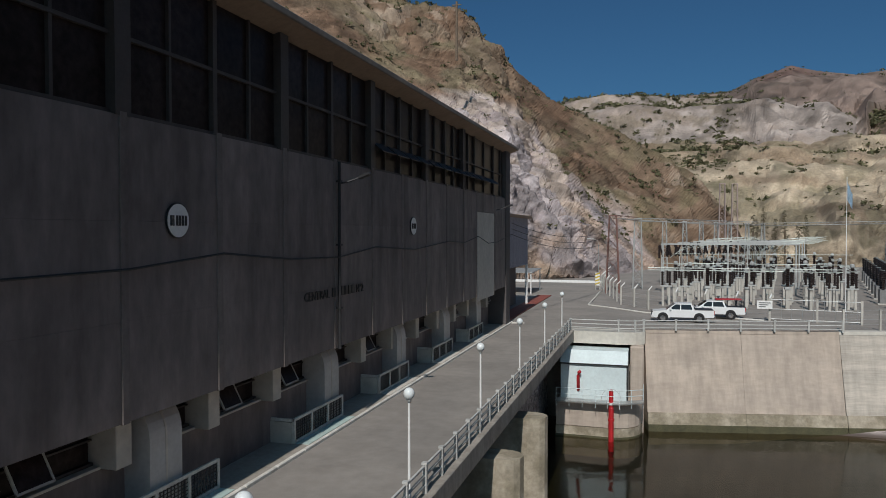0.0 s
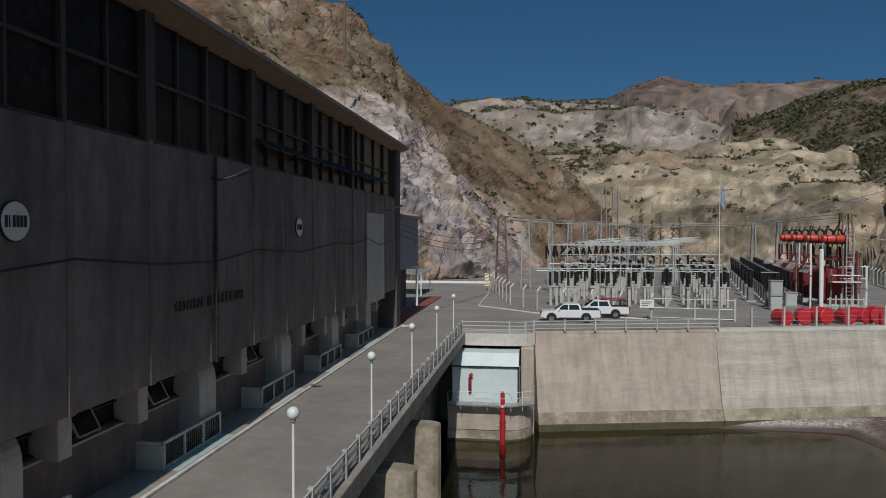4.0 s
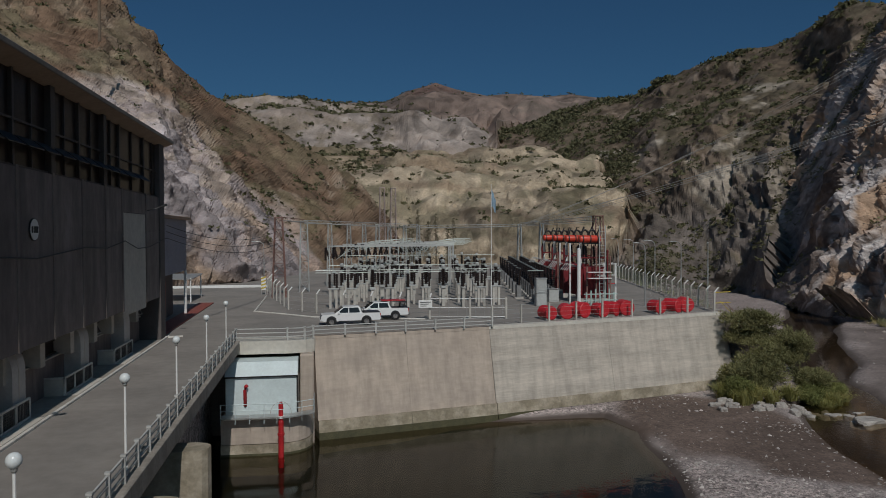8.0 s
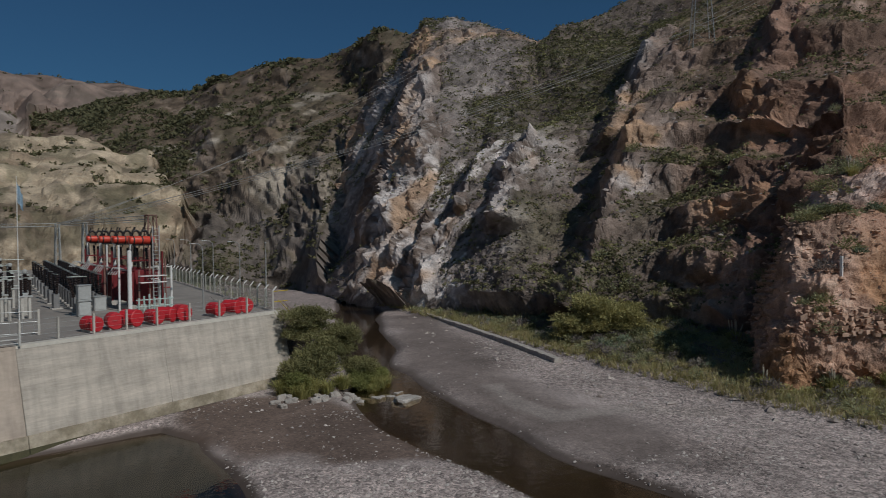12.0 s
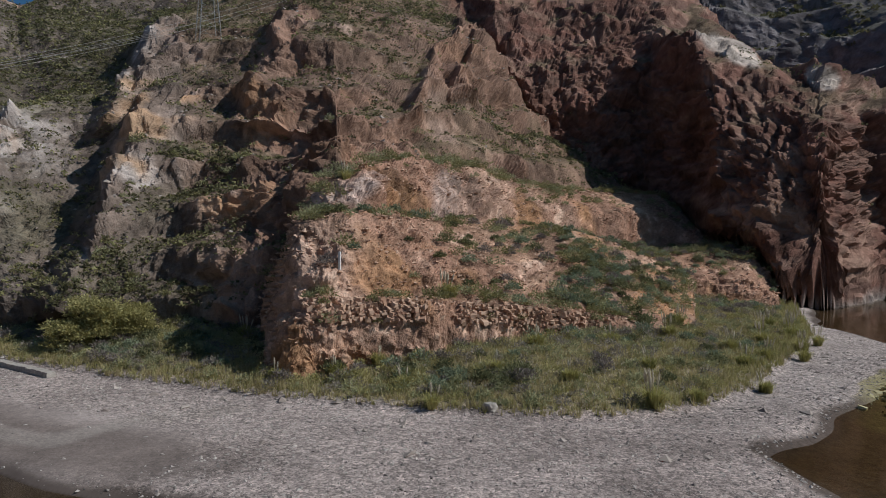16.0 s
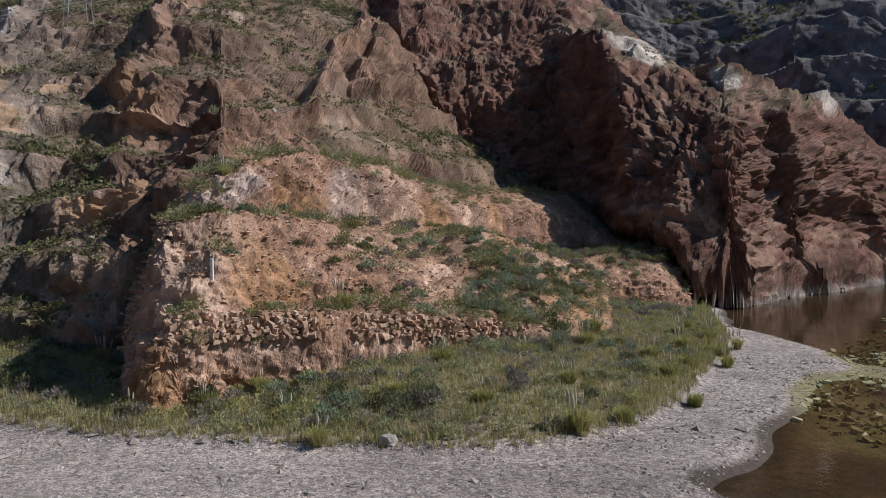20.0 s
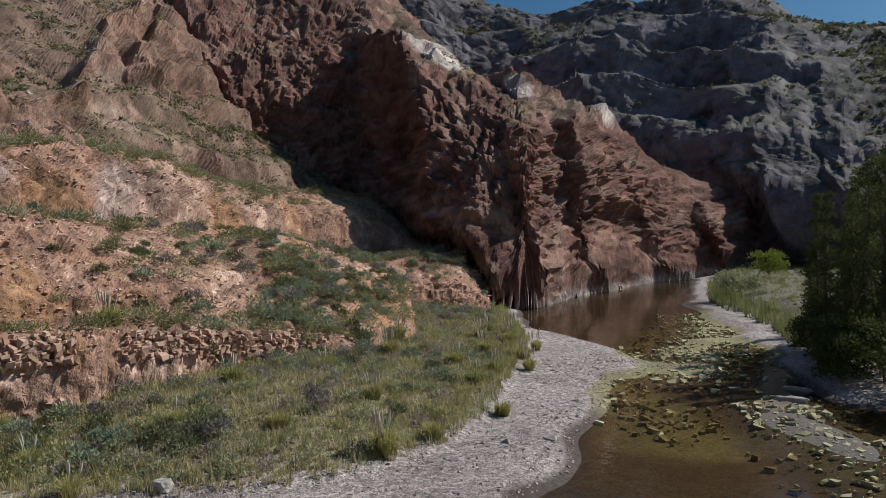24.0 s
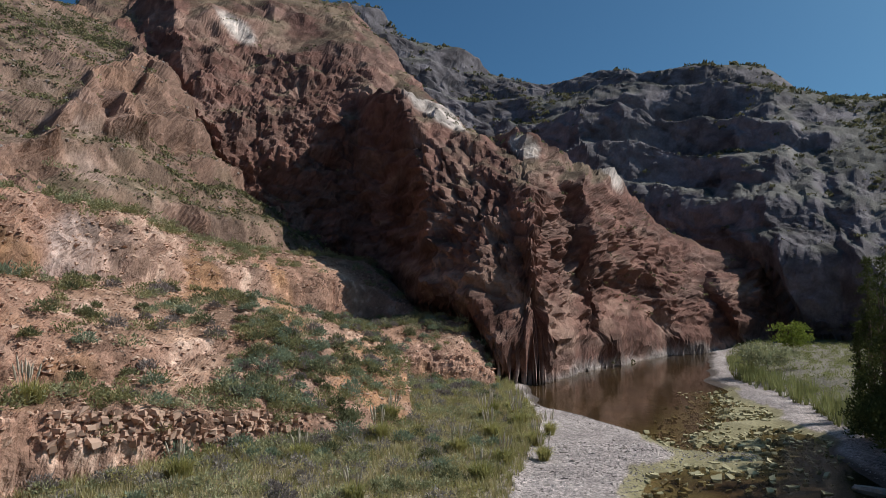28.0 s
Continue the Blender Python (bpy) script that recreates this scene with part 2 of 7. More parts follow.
class Ridge:
    """A ridge seen from the middle: bearings, and at each the height angle and distance of its crest and the distance and height of its foot."""

    def __init__(self, bearing, crest, crest_r, foot_r, foot_z, shape=1.0, crag=0.05, back=-0.35, drop=0.6, steps=0.0):
        self.bearing, self.crest, self.crest_r, self.foot_r, self.foot_z, self.shape, self.crag, self.back, self.drop, self.steps = bearing, crest, crest_r, foot_r, foot_z, shape, crag, back, drop, steps

    def at(self, az, r):
        def along(v):
            return np.interp(az, self.bearing, v) if isinstance(v, (list, tuple)) else np.full(np.shape(az), float(v))
        rc, rf, zf = along(self.crest_r), along(self.foot_r), along(self.foot_z)
        zc = EYE[2] + rc * np.tan(np.radians(along(self.crest) - self.drop))
        u = (r - rf) / (rc - rf)
        z = np.where(u < 1, zf + (zc - zf) * np.clip(u, 0, 1) ** self.shape + 1.9 * np.minimum(r - rf, 0), zc + along(self.back) * (r - rc) - np.where(along(self.back) > 0, 0.6 * np.maximum(r - rc - 30, 0), 0))
        off = (az < self.bearing[0]) | (az > self.bearing[-1])
        return np.where(off, -99.0, z)


RIDGES = {
    "left_hill": Ridge([-100, -60, -40, -26, -15.3, -12.2, -9.6, -6.1, -2.8, 0, 2.4, 5.4, 7], [16, 21, 22, 21, 17.6, 15.5, 12.5, 9.9, 7.9, 6.4, 5, 1.9, -1],
                       [200, 190, 190, 200, 200, 205, 210, 215, 220, 225, 230, 230, 230], [80, 70, 80, 100, 112, 118, 122, 128, 140, 155, 170, 190, 200], -0.6, 0.9, 0.05),
    "pale_cliffs": Ridge([-12, 1.5, 6, 10.3, 14.8, 19.2, 21.7, 26], [6, 6.9, 6.7, 6.3, 6.5, 6.2, 5.3, 3], 460, [260, 250, 235, 235, 240, 250, 260, 280], -2, 0.8, 0.05, steps=13),
    "mid_ridge": Ridge([-30, -12, -6.9, -4, -1, 1.5, 4, 6.8, 10.3, 13, 15], [10, 10.8, 10.9, 10.6, 10.0, 9.6, 9.7, 10.1, 9.6, 7.6, 5], 900, 470, 30, 0.6, 0.045, steps=45),
    "far_range": Ridge([-30, 1, 5, 6.8, 9, 13, 17.4, 19.6, 26, 40], [9, 10.1, 10.5, 11.5, 12.4, 11.6, 10.8, 11.1, 10, 8], 2300, 620, 40, 0.75, 0.03),
    "brown_hill": Ridge([10, 14.8, 17.4, 21.7, 23.8, 25.9, 31.4, 35.1, 38.6, 42, 50], [5, 8.5, 9.9, 11, 11.1, 12.7, 13.9, 14.3, 15.5, 16, 15], [800, 780, 760, 720, 680, 600, 520, 480, 420, 400, 380],
                        [400, 330, 300, 270, 240, 220, 200, 180, 150, 140, 130], -5, 1.15, 0.045),
    "crag_hill": Ridge([33, 36, 38.5, 42, 46.5, 49, 50.8, 52.5, 55, 58, 65, 72, 78, 83.4, 86.6, 89.3, 92.8, 95.5], [0, 7, 12, 17, 17, 16.1, 15, 16, 16.7, 17.3, 19.5, 20, 19, 17.1, 10.1, 6.2, 3.4, 2.2],
                       [300, 290, 278, 265, 250, 240, 232, 230, 232, 236, 245, 252, 262, 252, 222, 208, 206, 206],
                       [190, 168, 150, 138, 126, 118, 115, 114, 113, 109, 98, 104, 125, 148, 160, 168, 180, 190], [-6, -6, -6, -6, -6, -5.5, -5.5, -5.5, -5.5, -5.5, -4.5, 12, 15, 15.5, 15.5, 15, 15, 15], 0.95, 0.045, steps=8),
    "upper_bench": Ridge([68, 71, 74, 78, 83, 86, 92, 97, 99.5, 103], [-3, 3.0, 5.2, 5.4, 4.7, 3.0, 2.6, 2.6, 0.2, -3], [92, 95, 101, 112, 131, 144, 170, 193, 190, 172], [86, 88, 92, 103, 122, 133, 156, 173, 175, 165], [4, 8, 9.5, 10.5, 10.8, 11, 10.5, 9, 6, -2], 0.6, 0.02, 0.06, 0.2),
    "terrace": Ridge([66.2, 67.2, 68.6, 72, 75, 78, 81, 85, 90, 93, 97, 98, 101, 103, 105], [-9, -5.0, 0.4, 1.2, 1.1, 0.6, 0.2, -0.6, -1.5, -2.1, -2.2, -1.9, -1.5, -1.5, -4.5], [86, 84, 82, 84, 90, 96, 104, 113, 124, 135, 150, 153, 158, 160, 155],
                     [78.5, 77.5, 76.8, 77.5, 80, 84, 88, 96, 108, 122, 140, 143, 146, 148, 150], [-5.6, -5.4, -4, -0.4, 0.3, 1.3, 2, 3, 4, 3, 0, -1.0, -2, -2.5, -4.8], 0.75, 0.022, [0.02, 0.02, 0.02, 0.02, 0.05, 0.09, 0.12, 0.14, 0.12, 0.1, 0.05, 0.05, 0.03, 0.03, 0.03], 0.1),
    "ledge": Ridge([66.5, 67.6, 69, 75, 78, 84, 90, 93, 99], [-10, -7.2, -5.4, -5.5, -5.65, -5.9, -6.4, -6.7, -7.6], [78, 76, 75.5, 78, 79, 84.5, 91, 95, 104], [76, 74.6, 74.3, 77.0, 78.0, 83.6, 90, 93.8, 101], [-5.8, -5.6, -5.0, -4.7, -4.6, -4.8, -5, -5, -5.5], 0.45, 0.012, [0.03, 0.03, 0.03, 0.04, 0.08, 0.2, 0.34, 0.3, 0.2], 0.0),
    "dark_cliff": Ridge([78, 84.5, 92, 96, 98, 104, 107.6, 113.4, 118.6, 124, 127.2], [21, 21.8, 22.1, 22.0, 19.3, 13.3, 11.5, 8.6, 5.2, 3.3, -1.2], [380, 380, 370, 350, 305, 232, 200, 234, 282, 308, 322],
                        [215, 205, 205, 208, 200, 174, 166, 204, 254, 285, 300], [25, 15, 5, 2, 0, -5, -8.5, -8.5, -8.5, -8.5, -8], 0.45, 0.05),
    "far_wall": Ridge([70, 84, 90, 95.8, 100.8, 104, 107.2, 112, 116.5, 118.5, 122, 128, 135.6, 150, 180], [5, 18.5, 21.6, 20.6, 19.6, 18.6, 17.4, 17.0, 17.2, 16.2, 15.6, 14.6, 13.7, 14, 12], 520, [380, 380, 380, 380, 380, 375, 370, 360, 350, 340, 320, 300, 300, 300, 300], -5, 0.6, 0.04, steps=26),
    "back_hills": Ridge([178, 200, 230, 259.9], [12, 12, 15, 16], [420, 400, 300, 200], [200, 200, 140, 80], -6, 0.9, 0.04),
}


def bed(x, y):
    """The valley floor without its ridges."""
    z = np.full(np.shape(x), WATER + 0.55)
    meadow = signed(x, y, [(95, 130), (84, 92), (68.6, 51), (63.4, 32.5), (61.6, 21), (60.2, 8.2), (61.5, 1), (63.6, -2.6), (67.2, -7.2), (74.8, -13), (111, -30), (148, -39), (160, -38), (168, 60), (150, 160)])
    z = z + 0.5 * step(-0.6, 1.2, meadow) + 2.2 * step(0, 22, meadow) + 3.2 * step(22, 75, meadow) * step(70, 95, x)
    stream, _ = line_distance(x, y, [(140, 190), (92, 128), (66, 92), (47.5, 66), (41, 49), (37.5, 34), (36, 20), (38, 5)])
    z = z - 0.95 * step(5.5, 2.5, stream + 1.2 * rough(x, y, 0 * x, 9, 3))
    pool = signed(x, y, [(-60, 63), (24, 63), (25.5, 58), (22.5, 47), (20, 41), (19, 30), (25, 15), (36, 8), (46, -9), (56, -6), (60.5, -10.7), (71, -18.5), (80.5, -24), (90, -31), (97.4, -36), (104, -39), (115, -37.4), (127, -35.5), (150, -40.5), (175, -46), (300, -60), (300, -175), (220, -129), (154, -83), (115, -68), (72, -46), (40, -60), (-60, -60)])
    z = z - np.where(x > 38, 0.95, 2.0) * step(-1.0, 4.0, pool + 1.0 * rough(x, y, 0 * x, 7, 5)) + 0.22 * (pool > 0) * (x > 38) * rough(x, y, 0 * x, 6, 7)
    bar, _ = line_distance(x, y, [(130, -73), (112, -60), (100, -49), (90, -38)])
    spit, _ = line_distance(x, y, [(72, -39), (60, -33), (48, -30)])
    z = z + (0.5 + 0.3 * rough(x, y, 0 * x, 4.0, 9)) * step(9, 2, bar) + 0.36 * step(6, 2, spit)
    bank = signed(x, y, BANK)
    z = z + 2.6 * step(-1, 12, bank)
    yard = signed(x, y, YARD)
    z = np.where((yard > -8) & (x > 40.5), np.maximum(z, WATER + 0.4 + (7.1) * step(-9, -1.5, yard) * step(39.5, 43, x)), z)
    z = np.where((yard > 2.5) | ((yard > -1.5) & (x > 41.5)), -0.7, z)
    west = (x < -9) & (y < 63)
    z = np.where(west, -3.0, z)
    return z


def terrain_height(az, r):
    x, y = EYE[0] + r * np.sin(np.radians(az)), EYE[1] + r * np.cos(np.radians(az))
    z, which = bed(x, y), np.zeros(np.shape(r), int)
    for k, ridge in enumerate(RIDGES.values(), 1):
        zr = ridge.at(az, r)
        if ridge.steps:
            t = zr / ridge.steps + 0.45 * rough(x, y, 0 * x, 3.2 * ridge.steps, 8) + 0.15 * rough(x, y, 0 * x, 1.1 * ridge.steps, 9)
            if ridge is RIDGES["crag_hill"]:
                cut = step(54, 61, az) * step(60, 46, zr)
            else:
                cut = np.clip(0.6 + 0.9 * rough(x, y, 0 * x, 5 * ridge.steps, 10), 0, 1)
            zr = np.where(zr > -90, zr + (0.55 if ridge is RIDGES["crag_hill"] else 0.85) * cut * ridge.steps * (np.floor(t) + step(0.0, 0.34, t - np.floor(t)) - t), zr)
        which = np.where(zr > z, k, which)
        z = np.maximum(z, zr)
    return x, y, z, which


KINDS = ["bed"] + list(RIDGES)
# metres of relief in spurs, ribs and blocks, how coarse it is, and how much of it is bare rock (-1 none, 1 all)
RELIEF = {"left_hill": (5, 3.6, 1.7, 1.5, 0.1), "pale_cliffs": (9, 6.0, 3.0, 2.8, 0.2), "mid_ridge": (18, 14, 6, 6, 0.3), "far_range": (40, 26, 11, 12, 0.1), "brown_hill": (12, 5.0, 2.4, 1.8, -0.1), "crag_hill": (4, 3.4, 1.5, 1.0, -0.35), "upper_bench": (0.6, 2.0, 1.1, 0.9, 0.1),
          "terrace": (0.3, 1.7, 1.0, 0.8, 0.05), "ledge": (0.2, 0.8, 0.6, 0.5, 0.1), "dark_cliff": (5, 3.4, 1.9, 1.0, 0.5), "far_wall": (12, 4.0, 1.8, 2.6, 0.1), "back_hills": (6, 3, 2, 2, 0)}
# buttresses that run down to the river: bearing at eye level, lean in degrees of bearing to a degree of height, widths of the steep north and broad south side, metres proud, lowest and highest height angle
BUTTRESS = {"crag_hill": [(28.5, 0.6, 1.5, 6, 14, 4, 16), (36.8, 0.42, 1.7, 6, 16, -9, 12), (41.3, 0.5, 1.0, 5, 10, -9, 1.5), (44.7, 0.28, 0.7, 2.6, 7.5, 1.0, 8), (47.6, 0.3, 0.7, 3.6, 9, 0.0, 7.5), (55.3, 0.33, 1.6, 6, 13, -9, 8.5), (51, 0.6, 1.2, 5, 10, 7, 15), (61, 0.5, 1.0, 6, 5, 8, 16),
                          (66.0, 0.25, 3.2, 9, 4, -9, 4), (71.5, 0.7, 1.2, 6, 5, 9, 17), (77, 0.4, 1.0, 7, 6, 9, 17)],
            "dark_cliff": [(101.0, -0.15, 2.5, 10.0, 24, -9, 14), (108.6, -0.36, 2.2, 5.5, 11, -9, 9), (113.2, -0.36, 2.0, 6, 13, -9, 8.5), (118.0, -0.42, 2.2, 5.5, 11, -9, 6), (122, -0.5, 0.8, 4, 10, -9, 5), (91, -0.4, 2, 5, 8, 8, 22)],
            "far_wall": [(112, 0.1, 5, 9, 22, -9, 15), (124, 0.2, 4, 8, 22, -9, 14), (131, -0.2, 3, 8, 20, -9, 13)], "brown_hill": [(24, 0.9, 2, 6, 12, -9, 12), (31, 0.6, 1.2, 6, 12, -2, 13)], "left_hill": [(-14, 0.3, 3, 5, 5, -9, 16), (-7, -0.2, 3, 5, 5, -9, 12)]}


def jointed(x, y, z, size, seed):
    """Jointed rock: the upper envelope of angular blocks that lie along two sets of joints; its height, and a random tone for each block."""
    u = (0.78 * x + 0.50 * y - 0.37 * z) / size
    v = (-0.45 * x + 0.86 * y + 0.22 * z) / size
    w = (0.43 * x - 0.01 * y + 0.90 * z) / size
    iu, iv, iw = (np.floor(c).astype(np.int64) for c in (u, v, w))
    best, tone = np.full(x.shape, -9.0), np.zeros(x.shape)
    for i, j, k in itertools.product((-1, 0, 1), repeat=3):
        cu, cv, cw = iu + i, iv + j, iw + k
        h1, h2, h3 = (lattice(cu, cv, cw, seed + q) for q in (0, 1, 2))
        du, dv, dw = u - cu - 0.5 - 0.4 * h1, v - cv - 0.5 - 0.4 * h2, w - cw - 0.5 - 0.4 * h3
        far = np.maximum(np.maximum(np.abs(du) * (1.1 + 0.3 * h2), np.abs(dv) * (1.1 + 0.3 * h3)), np.abs(dw) * (0.9 + 0.3 * h1))
        rise = 0.32 * (h1 + h3) + 0.45 * (h2 * du - h3 * dv + h1 * dw) - 1.5 * np.maximum(far - 0.22, 0)
        on = rise > best
        tone = np.where(on, h2, tone)
        best = np.maximum(best, rise)
    return best + 0.2, tone


# ridges so far off that their relief is laid out over their face: the distance at which it is true to size
FACE = {"pale_cliffs": 350, "mid_ridge": 750, "far_range": 1600, "brown_hill": 420, "far_wall": 480, "dark_cliff": 240}


def laid_out(x, y, z, which, az, r):
    """Coordinates for noise: the place itself, or along and up the face of a far ridge."""
    for name, dist in FACE.items():
        on = which == KINDS.index(name)
        x = np.where(on, np.radians(az) * dist, x)
        y = np.where(on, 0.06 * r, y)
        z = np.where(on, 1.5 * z, z)
    return x, y, z


def smear(a, n):
    """A running mean over 2n+1 rows and columns."""
    for axis in (0, 1):
        p = np.concatenate([np.repeat(np.take(a, [0], axis), n + 1, axis), a, np.repeat(np.take(a, [-1], axis), n, axis)], axis)
        c = np.cumsum(p, axis)
        size = a.shape[axis]
        a = (np.take(c, np.arange(2 * n + 1, 2 * n + 1 + size), axis) - np.take(c, np.arange(size), axis)) / (2 * n + 1)
    return a


def build_terrain():
    bearings = np.concatenate([np.arange(-52, -22, 0.6), np.arange(-22, 137, 0.14), np.arange(137, 307.9, 2.0), [308.0]])
    bearings = np.where(bearings > 260, bearings - 360, bearings)
    fine_r = np.exp(np.linspace(np.log(0.5), np.log(9000.0), 1900))
    rows = 490
    az, r = np.meshgrid(bearings, fine_r, indexing="ij")
    z, kind = terrain_height(az, r)[2:]
    angle = np.degrees(np.arctan2(z - EYE[2], r))
    seen = np.maximum.accumulate(angle, axis=1)
    rise = np.diff(angle, axis=1)
    weight = np.where(angle[:, 1:] >= seen[:, 1:] - 0.4, np.abs(rise), 0.12 * np.minimum(np.abs(rise), 0.5)) + 0.006
    weight = weight * (0.03 + 0.97 * step(-30, -21, angle[:, 1:]))
    span = 10
    wide = np.concatenate([weight[:span], weight, weight[-span:]])
    wide = sum(wide[j:j + len(weight)] for j in range(2 * span + 1)) / (2 * span + 1)
    weight = 0.15 * weight + 0.85 * wide
    total = np.concatenate([np.zeros((len(bearings), 1)), np.cumsum(weight, axis=1)], axis=1)
    u = np.linspace(0, 1, rows)
    rr = np.array([np.interp(u * t[-1], t, fine_r) for t in total])
    z = np.array([np.interp(u * t[-1], t, h) for t, h in zip(total, z)])
    upper = np.array([np.minimum(np.searchsorted(t, u * t[-1]), len(fine_r) - 1) for t in total])
    which = np.take_along_axis(kind, upper, 1)
    az = np.repeat(bearings[:, None], rows, 1)
    x, y = EYE[0] + rr * np.sin(np.radians(az)), EYE[1] + rr * np.cos(np.radians(az))
    rock = (which > 0).astype(float)
    # relief pushed out along the slope's own normal: spurs and gullies, ribs, blocks, rubble
    gx = np.stack([np.gradient(c, axis=0) for c in (x, y, z)], -1)
    gy = np.stack([np.gradient(c, axis=1) for c in (x, y, z)], -1)
    n = np.cross(gy, gx)
    area = np.linalg.norm(n, axis=-1)
    n /= area[..., None] + 1e-9
    n *= np.sign(n[..., 2:3] + 1e-9)
    n = smear(n, 6)
    n /= np.linalg.norm(n, axis=-1, keepdims=True) + 1e-9
    gap = smear(np.linalg.norm(gy, axis=-1), 2) + 0.05
    look_of = np.array([(0, 0, 0, 1, -1)] + [RELIEF[name] for name in RIDGES])[which]
    a_spur, a_rib, a_block, bare = (smear(look_of[..., j], 6) for j in (0, 1, 2, 4))
    scale = look_of[..., 3]
    el = np.degrees(np.arctan2(z - EYE[2], rr)) + 0.5 * rough(x, y, z, 16, 73)
    wobble = az + 0.7 * rough(x, y, z, 22, 74) + 0.35 * rough(x, y, z, 7, 75)
    proud, crest = np.zeros_like(z), np.zeros_like(z)
    for name, spurs in BUTTRESS.items():
        high, top = np.zeros_like(z), np.zeros_like(z)
        for a0, lean, left, right, amp, low, up in spurs:
            d = wobble - a0 - lean * el
            rise = np.clip(np.where(d < 0, 1 + d / left, 1 - d / right), 0, 1) * step(low - 0.8, low + 0.8, el) * step(up + 1.2, up - 1.2, el)
            high = np.maximum(high, amp * rise)
            top = np.maximum(top, rise)
        ridge = RIDGES[name]
        fade = step(-0.3, -3.5, el - np.interp(az, ridge.bearing, ridge.crest)) * smear((which == KINDS.index(name)).astype(float), 5)
        proud += high * fade
        crest += top * fade
    lx, ly, lz = laid_out(x, y, z, which, az, rr)
    wx, wy, wz = (c / scale for c in (lx + 3 * rough(lx, ly, lz, 14, 71), ly + 3 * rough(lx, ly, lz, 14, 72), lz))
    # outcrops stand out of smoother scree: on the buttresses, on steep ground and in patches
    steep = step(0.86, 0.6, n[..., 2])
    crop = step(-0.12, 0.28, bare + 0.75 * fractal(wx, wy, wz, 24, 3, 76) + 0.75 * step(0.3, 0.9, crest) + 0.55 * steep - 0.15)
    spur = fractal(wx, wy, 0.7 * wz, 40, 3, 11)
    on = rock > 0
    rib, block, small = np.zeros_like(z), np.zeros_like(z), np.zeros_like(z)
    tone_a, tone_b = np.zeros_like(z), np.zeros_like(z)
    rib[on], tone_a[on] = jointed(wx[on], wy[on], 0.8 * wz[on], 7.0, 21)
    block[on], tone_b[on] = jointed(wx[on] + 0.3 * wz[on], wy[on], wz[on], 2.6, 33)
    near = on & ((rr < 185) | (which == KINDS.index("dark_cliff")))
    small[near] = jointed(wx[near], wy[near] + 0.25 * wz[near], wz[near], 1.05, 45)[0]
    grit = rough(wx, wy, wz, 1.1, 36) + 0.8 * rough(wx, wy, wz, 0.55, 37)
    hold = lambda size: np.clip(1.25 * size * scale / gap - 0.6, 0, 1)  # noqa: E731
    rib, block, small, grit = rib * hold(3.5), block * hold(1.3), small * hold(0.55), grit * hold(0.5)
    push = a_spur * spur + a_rib * rib * (0.16 + 0.84 * crop) + a_block * block * (0.42 + 0.58 * crop) + (0.1 + 0.16 * a_block) * grit + (0.1 + 0.35 * a_block) * small * (0.6 + 0.4 * crop)
    push *= rock
    push += (1 - rock) * 0.02 * fractal(x, y, 0 * x, 4.5, 2, 41)
    push *= np.where(which > 0, 1.0, step(-3, -6, signed(x, y, YARD)))
    proud *= rock
    foot = (which == KINDS.index("dark_cliff")) & (z < WATER + 1.2)
    x, y, z = x + n[..., 0] * push - np.sin(np.radians(az)) * proud, y + n[..., 1] * push - np.cos(np.radians(az)) * proud, z + n[..., 2] * push
    z = np.where(foot, np.minimum(z, WATER - 0.4), z)
    z = np.where((signed(x, y, YARD) > 0.5) & (which == 0), np.minimum(z, -0.6), z)
    gx = np.stack([np.gradient(c, axis=0) for c in (x, y, z)], -1)
    gy = np.stack([np.gradient(c, axis=1) for c in (x, y, z)], -1)
    m = np.cross(gy, gx)
    angle = np.degrees(np.arctan2(z - EYE[2], np.hypot(x - EYE[0], y - EYE[1])))
    open_ = (angle > np.maximum.accumulate(angle, axis=1) - 0.9) | (rr < 70)
    level = smear(np.abs(m[..., 2]) / (np.linalg.norm(m, axis=-1) + 1e-9), 2)
    verts = np.stack([x, y, z], -1).reshape(-1, 3)
    a = np.arange(len(bearings) * rows).reshape(len(bearings), rows)
    b = np.roll(a, -1, axis=0)
    faces = np.stack([a[:, :-1], a[:, 1:], b[:, 1:], b[:, :-1]], -1).reshape(-1, 4)
    return verts, faces, which, (x, y, z), level, area, az, rr, crop, 0.6 * tone_a + 0.55 * tone_b, open_


T_VERTS, T_FACES, T_KIND, T_XYZ, T_FLAT, T_AREA, T_AZ, T_R, T_CROP, T_TONE, T_OPEN = build_terrain()
MEADOW = [(95, 130), (84, 92), (68.6, 51), (63.4, 32.5), (61.6, 21), (60.2, 8.2), (61.5, 1), (63.6, -2.6), (67.2, -7.2), (74.8, -13), (111, -30), (148, -39), (160, -38), (168, 60), (150, 160)]


PALE_SILT = [(53.7, 53.8), (50.2, 48.0), (48.6, 42.0), (52.0, 41.0), (55.3, 38.9), (58.7, 33.6)]


